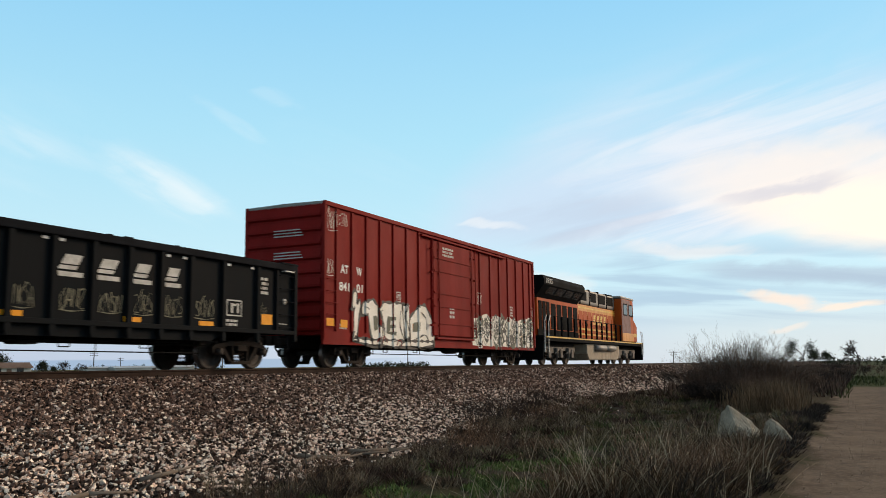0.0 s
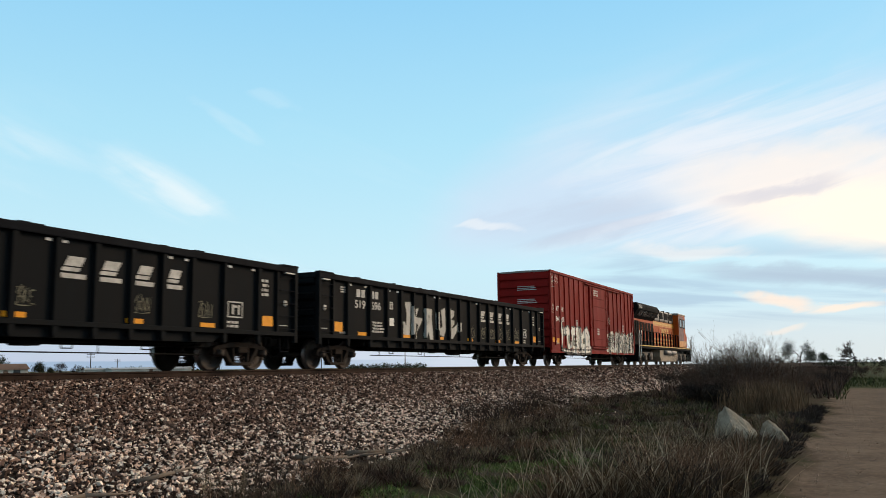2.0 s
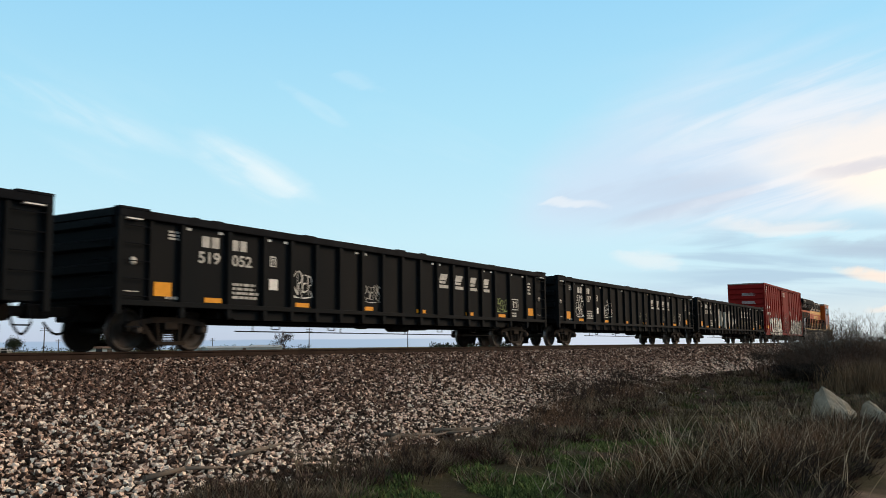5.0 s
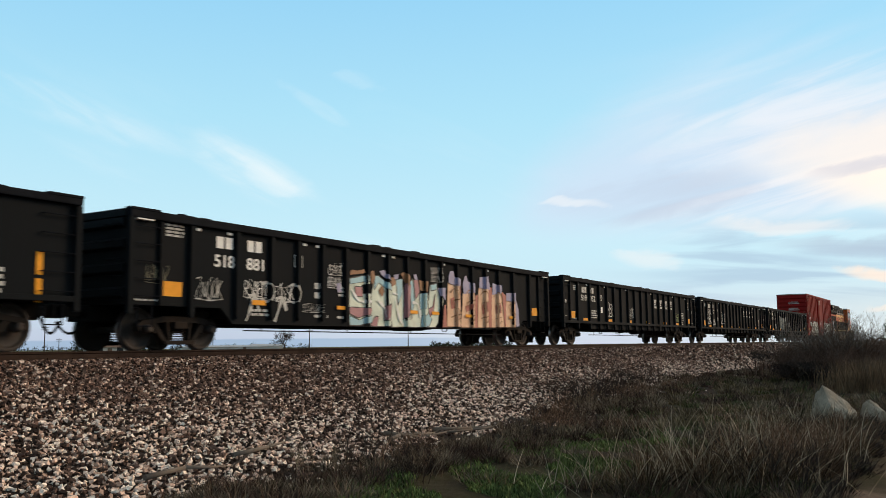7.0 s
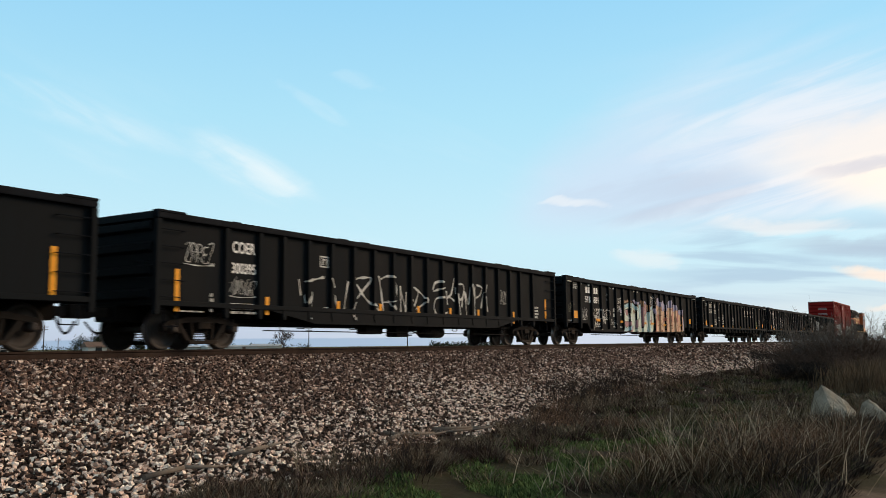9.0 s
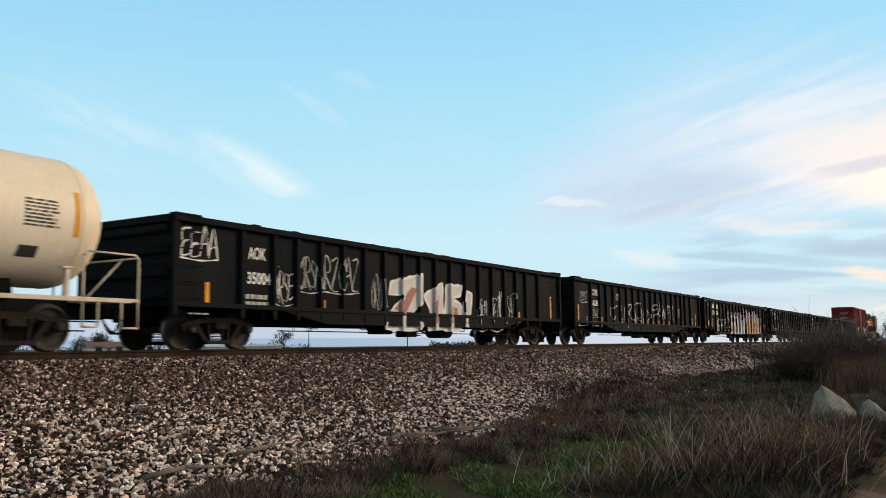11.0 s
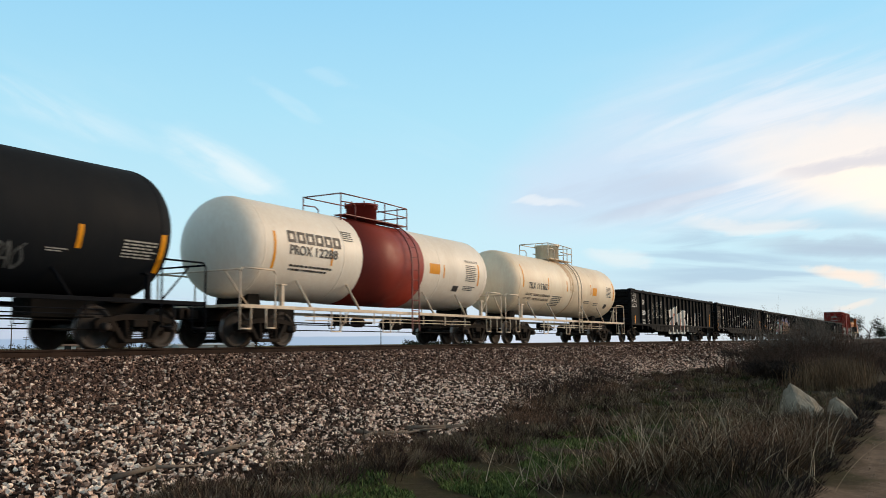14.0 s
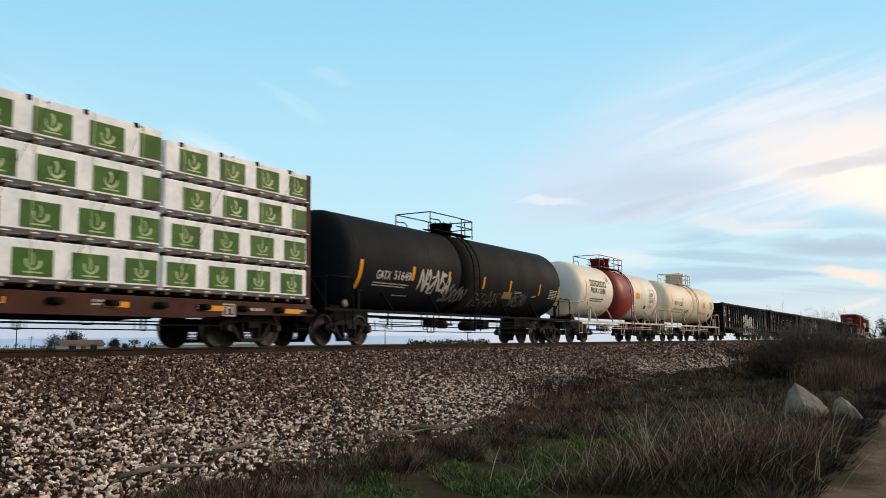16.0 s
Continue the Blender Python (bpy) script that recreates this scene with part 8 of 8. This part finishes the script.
# ---- shrubs, trees ----
def prisms(segs):
    """Three-sided twigs from arrays of (start, end, radius, end radius)."""
    p = np.array([s[0] for s in segs], float)
    q = np.array([s[1] for s in segs], float)
    r1 = np.array([s[2] for s in segs])[:, None]
    r2 = np.array([s[3] for s in segs])[:, None]
    d = q - p
    d /= np.linalg.norm(d, axis=1)[:, None] + 1e-9
    ref = np.where(np.abs(d[:, 2:3]) > 0.9, np.array([[1.0, 0, 0]]), np.array([[0, 0, 1.0]]))
    u = np.cross(d, ref)
    u /= np.linalg.norm(u, axis=1)[:, None]
    w = np.cross(d, u)
    ring = []
    for a in (0, 2 * np.pi / 3, 4 * np.pi / 3):
        ring.append(u * np.cos(a) + w * np.sin(a))
    v = np.stack([p + ring[0] * r1, p + ring[1] * r1, p + ring[2] * r1, q + ring[0] * r2, q + ring[1] * r2, q + ring[2] * r2], 1).reshape(-1, 3)
    k = 6 * np.arange(len(p))[:, None]
    f = np.concatenate([k + np.array([[0, 1, 4, 3]]), k + np.array([[1, 2, 5, 4]]), k + np.array([[2, 0, 3, 5]])])
    return v, f


def grow(rnd, p, d, length, r, depth, segs, spread=0.55, up=0.15, kids=(2, 3), tips=None):
    """A branching limb: each piece bends a little and splits."""
    q = p + d * length
    segs.append((tuple(p), tuple(q), r, r * 0.7))
    if depth == 0:
        if tips is not None:
            tips.append(q)
        return
    for _ in range(rnd.randint(*kids)):
        n = Vector((rnd.gauss(0, 1), rnd.gauss(0, 1), rnd.gauss(0, 1))) * spread
        nd = (d + n + Vector((0, 0, up))).normalized()
        grow(rnd, q, nd, length * rnd.uniform(0.62, 0.88), r * 0.66, depth - 1, segs, spread, up, kids, tips)


def leaf_cloud(points, rng, per, radius, size):
    """Small tilted leaves scattered round the given points."""
    c = np.repeat(np.array([tuple(p) for p in points]), per, 0)
    c = c + rng.normal(0, radius, c.shape)
    n = len(c)
    a, b = rng.normal(0, 1, (n, 3)), rng.normal(0, 1, (n, 3))
    a /= np.linalg.norm(a, axis=1)[:, None]
    b -= a * np.sum(a * b, 1)[:, None]
    b /= np.linalg.norm(b, axis=1)[:, None]
    s = (size * rng.uniform(0.6, 1.4, n))[:, None]
    v = np.stack([c - a * s, c + b * s * 0.5, c + a * s, c - b * s * 0.5], 1).reshape(-1, 3)
    return v, 4 * np.arange(n)[:, None] + np.array([[0, 1, 2, 3]])


def under(ob, parent):
    ob.parent = parent
    return ob


def shrub(name, label, x, y, height, seed, stems, spread_xy, mat="twig_dark", depth=5, leaves=0, leaf_mat="leaf_dark", leaf_size=0.05, group=""):
    rnd, rng = random.Random(seed), np.random.default_rng(seed)
    e = new(name)
    z = ground_z(x, y)
    e.location = (x, y, z)
    segs, tips = [], []
    for k in range(stems):
        a = rnd.uniform(0, 2 * math.pi)
        rr = spread_xy * math.sqrt(rnd.random())
        base = Vector((rr * math.cos(a), rr * math.sin(a), -0.03))
        d = Vector((rnd.gauss(0, 0.35) + 0.3 * math.cos(a), rnd.gauss(0, 0.35) + 0.3 * math.sin(a), 1)).normalized()
        grow(rnd, base, d, height * rnd.uniform(0.22, 0.34), 0.0035 + 0.006 * height, depth, segs, 0.42, 0.22, (1, 3), tips)
    v, f = prisms(segs)
    under(mesh_arrays("twig_crown", v, f, M[mat]), e)
    if leaves:
        low = [t for t in tips if t.z < height * 0.75] or tips
        v, f = leaf_cloud(low, rng, leaves, 0.06 * height, leaf_size)
        v[:, 2] = np.maximum(v[:, 2], 0.0)
        under(mesh_arrays("foliage", v, f, M[leaf_mat]), e)
    return tagged(e, label, "bush", group)


def build_shrubs():
    # the big thicket beside the line: pale bare twigs above a dense brown dome with a foot darkened as shade
    for i, (x, y, h, st, sp) in enumerate(((35.5, 5.0, 2.2, 40, 0.8), (35.0, 4.2, 2.5, 46, 0.8), (36.0, 3.5, 2.1, 34, 0.7))):
        shrub("bush", "large thicket of bare pale twigs above a brown dome", x, y, h, 3 + i, st, sp, "twig_pale", 6, 0, group="bushes of the thicket")
    for i, (x, y, h, s) in enumerate(((35.0, 5.4, 1.4, 0.65), (34.4, 4.7, 1.75, 0.75), (34.8, 4.0, 1.85, 0.8), (35.6, 3.2, 1.6, 0.7), (36.6, 5.0, 1.8, 0.9), (36.4, 2.6, 1.3, 0.8), (33.6, 4.5, 1.4, 0.7), (33.2, 3.4, 1.1, 0.7))):
        shrub("bush", "dense mauve-brown bush in the thicket", x, y, h, 520 + i, 42, s, "twig_mauve", 6, 3, "twig_mauve", 0.022, "bushes of the thicket")
    # low bushes in dark twigs stand in for the deep shade under the dome
    for i, (x, y, h, s) in enumerate(((33.8, 5.2, 0.95, 0.6), (33.2, 4.7, 0.9, 0.6), (32.6, 4.1, 0.85, 0.55), (32.0, 3.7, 0.6, 0.5))):
        shrub("bush", "low near-black bush standing in for shade under the thicket", x, y, h, 540 + i, 44, s, "twig_dark", 5, 6, "twig_dark", 0.03, "bushes of the thicket")
    for i, (x, y, h, s) in enumerate(((41, 3.0, 1.2, 1.2), (44.0, 7.2, 1.4, 1.5), (47.5, 2.6, 1.15, 1.3), (52.0, 8.4, 1.3, 1.5), (52, 3.0, 1.15, 1.6), (58, 2.4, 1.2, 1.6), (66, 2.6, 1.3, 1.8), (84, 3.4, 1.5, 1.8), (86, 0.8, 1.4, 1.8), (88, -1.8, 1.5, 1.9), (87, -4.6, 1.6, 1.9), (89, -7.5, 1.5, 1.9), (76, 4.4, 1.5, 1.8))):
        shrub("bush", "dense dark brown bush along the verge", x, y, h, 20 + i, 24, s, "twig_dark" if i % 3 else "twig_mauve", 5, 5, "twig_dark" if i % 3 else "twig_mauve", 0.035, "bushes along the verge")
    # twiggy brown cushions on the verge
    rnd = random.Random(17)
    for i in range(46):
        x = rnd.uniform(7.5, 30)
        y = weed_edge(x) - 0.15 - abs(rnd.gauss(0, 1.1))
        if 3.0 < y < 5.0 and x < 13:
            continue
        shrub("weed_cushion", "low twiggy brown weed cushion on the verge", x, y, rnd.uniform(0.28, 0.5), 200 + i, 15, rnd.uniform(0.2, 0.42), rnd.choice(("weed_twig", "weed_twig", "twig_dark", "weed_ash")), 4, 0, group="weed cushions on the verge")
    for i in range(26):
        x = rnd.uniform(9.0, 24)
        y = rnd.uniform(1.35, 3.4)
        shrub("weed_cushion", "low twiggy grey weed cushion near the road", x, y, rnd.uniform(0.25, 0.5), 300 + i, 14, rnd.uniform(0.2, 0.4), rnd.choice(("weed_ash", "twig_dark", "weed_twig")), 4, 0, group="weed cushions on the verge")
    for i, (x, y, h, s) in enumerate(((10.2, 2.05, 0.75, 0.35), (9.5, 1.75, 0.6, 0.35), (11.3, 1.9, 0.65, 0.4), (10.7, 2.7, 0.55, 0.35), (12.5, 1.7, 0.55, 0.4), (14.0, 1.9, 0.5, 0.4), (15.2, 1.6, 0.5, 0.4))):
        shrub("dead_bush", "ragged brown dead bush beside the road", x, y, h, 400 + i, 26, s, "weed_twig" if i % 2 == 0 else "twig_dark", 5, 0, group="dead bushes beside the road")
    # small dead bush at the toe of the bank
    for i, (x, y, h, s) in enumerate(((20.0, 8.7, 0.75, 0.6), (21.2, 8.4, 0.7, 0.6), (22.8, 9.0, 0.6, 0.7), (18.9, 8.0, 0.55, 0.5), (25.5, 9.6, 0.7, 0.8), (29.0, 9.9, 0.8, 0.9))):
        shrub("dead_bush", "low dead bush with dark bare twigs", x, y, h, 60 + i, 44, s, "twig_dark", 4, 0, group="dead bushes at the gravel's edge")


build_shrubs()


def boulder(x, y, size, seed, label, mat="boulder_stone", squash=(1, 0.8, 1)):
    # a broken block: the hull of a leaning peak over a wide foot, then roughened
    rnd = random.Random(int(seed * 10))
    bm = bmesh.new()
    for k in range(9):
        t = k * 2 * math.pi / 9
        bm.verts.new((0.8 * math.cos(t) * rnd.uniform(0.85, 1.1), 0.85 * math.sin(t) * rnd.uniform(0.85, 1.1), -0.5))
        bm.verts.new((0.78 * math.cos(t) * rnd.uniform(0.7, 1.05), 0.8 * math.sin(t) * rnd.uniform(0.7, 1.05), rnd.uniform(-0.1, 0.35)))
    for px, py, pz in ((-0.1, 0.32, 1.08), (0.15, 0.1, 1.0), (-0.15, -0.25, 0.72), (0.2, 0.5, 0.75)):
        bm.verts.new((px, py, pz))
    bmesh.ops.convex_hull(bm, input=bm.verts[:])
    bmesh.ops.delete(bm, geom=[v for v in bm.verts if not v.link_faces], context="VERTS")
    bmesh.ops.triangulate(bm, faces=bm.faces[:])
    bmesh.ops.subdivide_edges(bm, edges=bm.edges[:], cuts=5, use_grid_fill=True)
    for v in bm.verts:
        p = v.co.copy()
        k = 1 + 0.09 * noise.noise(p * 2.0 + Vector((seed, 0, 0))) + 0.06 * noise.noise(p * 5 + Vector((0, seed, 0))) + 0.03 * noise.noise(p * 11)
        v.co = Vector((p.x * squash[0], p.y * squash[1], p.z * squash[2])) * k * size
    for f in bm.faces:
        f.smooth = False
    ob = part("rock", bm, M[mat])
    ob.location = (x, y, ground_z(x, y) + 0.30 * size)
    ob.rotation_euler = (0, 0, 0.2 * seed)
    return tagged(ob, label, "rock", "rocks on the verge")


M["boulder_stone"] = material("boulder_stone", (0.34, 0.295, 0.23), 0.9, second=(0.21, 0.178, 0.132), scale=4, fine=35, bump=0.8, dirt=(0.12, 0.10, 0.075), dirt_amount=0.5, spec=0.15)
M["white_stone"] = material("white_stone", (0.66, 0.63, 0.57), 0.9, scale=9, fine=50, bump=0.5, spec=0.15)
boulder(17.8, 2.27, 0.54, 2.3, "large pale broken rock among the weeds", squash=(0.9, 1.05, 0.88))
boulder(19.0, 1.70, 0.36, 4.1, "grey rock half sunk in weeds", squash=(0.9, 0.9, 0.72))
boulder(18.2, 1.45, 0.17, 5.2, "small pale rock beside the road")
boulder(20.6, 8.0, 0.10, 1.2, "small white stone by the dead bush", "white_stone")
boulder(20.0, 7.9, 0.07, 3.2, "small white stone by the dead bush", "white_stone")


def fallen_branches():
    spots = (((10.9, 7.6), (11.6, 7.9), (12.4, 7.75), (13.0, 7.35), (13.6, 7.3)), ((11.3, 8.0), (11.9, 7.7), (12.8, 7.6)), ((12.6, 7.9), (13.4, 7.6), (14.4, 7.3)), ((6.4, 7.7), (7.0, 7.75), (7.7, 7.7)), ((8.1, 8.1), (8.7, 8.05), (9.2, 8.2)), ((15.0, 7.4), (16.2, 7.7), (17.4, 8.1)), ((17.5, 8.3), (18.8, 8.7), (19.8, 8.9)))
    for i, pts in enumerate(spots):
        bm = bmesh.new()
        line = [(a, b, ground_z(a, b) + 0.06 + 0.04 * math.sin(3 * a)) for a, b in pts]
        n = len(line) - 1
        for k, (p, q) in enumerate(zip(line, line[1:])):
            rod(bm, p, q, 0.035 - 0.022 * k / n, 7, 0.035 - 0.022 * (k + 1) / n)
            s = Vector(q)
            rod(bm, s, s + Vector((0.25, 0.12 * (-1) ** k, 0.18)), 0.012, 5, 0.004)
        tagged(part("fallen_branch", bm, M["twig_pale"]), "grey fallen branch lying on the gravel's edge", "branch", "fallen branches at the bank")
    # two dead stalks standing in the stones
    for i, (x, y, h) in enumerate(((12.1, 9.7, 0.45), (10.9, 7.6, 0.7), (8.9, 6.9, 0.9))):
        segs = []
        rnd = random.Random(70 + i)
        grow(rnd, Vector((0, 0, -0.02)), Vector((0.1, 0, 1)).normalized(), h * 0.4, 0.012, 4, segs, 0.35, 0.3, (1, 2))
        v, f = prisms(segs)
        ob = mesh_arrays("dead_stalk", v, f, M["twig_dark"])
        ob.location = (x, y, ground_z(x, y))
        tagged(ob, "thin dead stalk standing in the gravel", "stalk", "dead stalks in the gravel")


fallen_branches()


# ---- the distance ----
def at(az, dist):
    return dist * math.cos(radians(az)), dist * math.sin(radians(az))


FAR_Z = -1.35


def far_tree(az, dist, height, seed, label, kind="round", width=1.0):
    x, y = at(az, dist)
    rnd, rng = random.Random(seed), np.random.default_rng(seed)
    e = new("tree")
    e.location = (x, y, FAR_Z)
    segs, tips = [], []
    if kind == "bare":
        grow(rnd, Vector((0, 0, 0)), Vector((0, 0, 1)), height * 0.24, height * 0.03, 5, segs, 0.66, 0.16, (3, 4), tips)
    else:
        grow(rnd, Vector((0, 0, 0)), Vector((0.05, 0, 1)).normalized(), height * (0.36 if kind == "tall" else 0.22), height * 0.028, 4, segs, 0.55 * width, 0.08, (2, 3), tips)
    v, f = prisms(segs)
    under(mesh_arrays("trunk", v, f, M["twig_dark"]), e)
    if kind != "bare":
        pts = [t for t in tips]
        v, f = leaf_cloud(pts, rng, 70, height * 0.10, height * 0.024)
        under(mesh_arrays("crown", v, f, M["leaf_far"]), e)
    else:
        v, f = leaf_cloud(tips, rng, 1, height * 0.02, height * 0.012)
        under(mesh_arrays("crown", v, f, M["twig_dark"]), e)
    return tagged(e, label, "tree", "trees in the distance")


def far_belt(az0, az1, dist, height, seed, n):
    """A far line of woods, too small to tell tree from tree."""
    rng = np.random.default_rng(seed)
    pts = []
    for _ in range(n):
        a = rng.uniform(az0, az1)
        h = height * (0.55 + 0.45 * abs(noise.noise(Vector((a * 1.7, seed, 0)))) * 2)
        x, y = at(a, dist * rng.uniform(0.97, 1.03))
        pts.append((x, y, FAR_Z + h * rng.random()))
    v, f = leaf_cloud(pts, rng, 7, height * 0.14, height * 0.12)
    tagged(mesh_arrays("far_woods", v, f, M["leaf_far"]), "dark line of distant trees on the horizon", "woods", kind="stuff")


def distance():
    far_tree(3.22, 300, 7.6, 1, "tall dark tree with a ragged crown", "tall")
    far_tree(2.5, 300, 5.4, 2, "dark ragged tree on the horizon", "round")
    far_tree(1.85, 300, 5.6, 3, "dark ragged tree on the horizon", "round")
    far_tree(0.15, 230, 8.2, 4, "broad bare-branched tree beyond the road", "bare")
    far_belt(-30, 8.5, 330, 3.3, 8, 900)
    far_belt(26.8, 32.2, 700, 5.2, 9, 420)
    far_belt(40, 75, 900, 5.5, 10, 700)
    far_tree(57.8, 230, 5.6, 5, "dark round tree behind the line", "round")
    far_tree(54.1, 230, 5.8, 6, "dark round tree behind the line", "round")
    far_tree(52.9, 235, 7.0, 7, "broad dark tree behind a low roof", "round")
    far_tree(59.4, 235, 4.2, 21, "dark low tree behind the line", "round")
    far_tree(51.8, 225, 3.6, 22, "dark low tree behind the line", "round")
    far_tree(50.2, 240, 3.0, 23, "dark low tree behind the line", "round")
    far_tree(48.6, 250, 3.8, 24, "bare tree behind the line", "bare")
    far_tree(49.6, 260, 4.8, 11, "bare tree behind the line", "bare")
    far_tree(50.7, 260, 4.5, 12, "small dark tree behind the line", "round")
    far_tree(41.8, 230, 7.6, 13, "bare winter tree behind the line", "bare")
    far_tree(61.5, 230, 5.5, 14, "bare tree behind the line", "bare")
    for az, dist, w, d, h, roof, lab in ((52.7, 215, 9, 7, 1.8, 1.3, "low tan house with a brown gable roof"), (44.6, 280, 22, 12, 1.7, 0.5, "long low pale metal shed"), (47.2, 290, 13, 12, 1.7, 0.5, "low pale metal shed"), (58.9, 240, 7, 6, 1.5, 0.8, "low pale house with a gable roof"), (43.0, 285, 9, 9, 2.0, 0.5, "low white farm building")):
        house(az, dist, w, d, h, roof, lab)
    poles = []
    for az, dist, h in ((56.2, 300, 9.0), (55.4, 420, 6.5), (47.87, 300, 7.0), (46.33, 420, 6.5), (33.7, 330, 9.0), (28.2, 330, 9.0), (40.19, 330, 8.8), (10.92, 330, 5.5), (62.0, 300, 8.8)):
        poles.append(pole(az, dist, h))


def house(az, dist, w, d, h, roof, label):
    x, y = at(az, dist)
    e = new("house")
    e.location, e.rotation_euler = (x, y, FAR_Z), (0, 0, radians(az - 90 + 12))
    part("wall", made(soft_box, -w / 2, w / 2, -d / 2, d / 2, 0, h, 0.03), M["far_wall"], e)
    bm = bmesh.new()
    a = [bm.verts.new(c) for c in ((-w / 2 - 0.4, -d / 2 - 0.5, h), (-w / 2 - 0.4, d / 2 + 0.5, h), (-w / 2 - 0.4, 0, h + roof), (w / 2 + 0.4, -d / 2 - 0.5, h), (w / 2 + 0.4, d / 2 + 0.5, h), (w / 2 + 0.4, 0, h + roof))]
    for f in ((0, 1, 2), (3, 5, 4), (0, 2, 5, 3), (1, 4, 5, 2), (0, 3, 4, 1)):
        bm.faces.new([a[i] for i in f])
    part("roof", bm, M["far_roof"] if "brown" in label else M["far_shed_roof"], e)
    for k in range(0 if "shed" in label else max(2, int(w / 5))):
        px = -w / 2 + (k + 0.5) * w / max(2, int(w / 5))
        win = part("window", made(box, px - 0.7, px + 0.7, -d / 2 - 0.06, -d / 2 + 0.02, 0.9, 2.0), M["glass_dark"], e)
    part("door", made(box, -0.5, 0.5, -d / 2 - 0.05, -d / 2 + 0.02, 0, 1.6), M["far_roof"], e)
    return tagged(e, label, "house", "buildings in the distance")


def pole(az, dist, h):
    x, y = at(az, dist)
    e = new("utility_pole")
    e.location = (x, y, FAR_Z)
    e.rotation_euler = (0, 0, radians(az - 90))
    part("mast", made(rod, (0, 0, 0), (0, 0, h), 0.19, 8, 0.13), M["pole_wood"], e)
    for z in (h - 0.5, h - 1.3):
        bm = bmesh.new()
        box(bm, -1.2, 1.2, -0.07, 0.07, z - 0.07, z + 0.07)
        arm = part("crossarm", bm, M["pole_wood"], e)
        for px in (-1.1, -0.5, 0.5, 1.1):
            bm = bmesh.new()
            lathe(bm, [(z + 0.07, 0.05), (z + 0.2, 0.07), (z + 0.26, 0.03)], "z", 8, (px, 0, 0))
            part("insulator", bm, M["silver_grey"], arm)
    return tagged(e, "thin timber utility pole with crossarms", "utility pole", "utility poles behind the line")


M["far_wall"] = material("far_wall", (0.55, 0.52, 0.47), 0.8, scale=0.3, fine=4)
M["far_roof"] = material("far_roof", (0.16, 0.10, 0.07), 0.85, scale=0.5, fine=5)
M["far_shed_roof"] = material("far_shed_roof", (0.45, 0.46, 0.47), 0.6, scale=0.3, fine=4)
M["pole_wood"] = material("pole_wood", (0.07, 0.055, 0.045), 0.9, scale=2, fine=20)
distance()


# ---- the train rolls away along the track ----
def rolled(t):
    ts, ss = zip(*ROLLED)
    return float(np.interp(t, ts, ss))


def motions():
    for car, x in CARS:
        walk(car, [(t, pose(x + s, TRACK_Y, 0)) for t, s in ROLLED])
    frames = int(16.0 * FPS)
    turns = [math.degrees(rolled(k / FPS) / WHEEL_R) for k in range(frames + 1)]
    for ax, x in WHEELSETS:
        walk(ax, [(k / FPS, pose(x, 0, WHEEL_R, 0, turns[k], 0)) for k in range(0, frames + 1)])


motions()
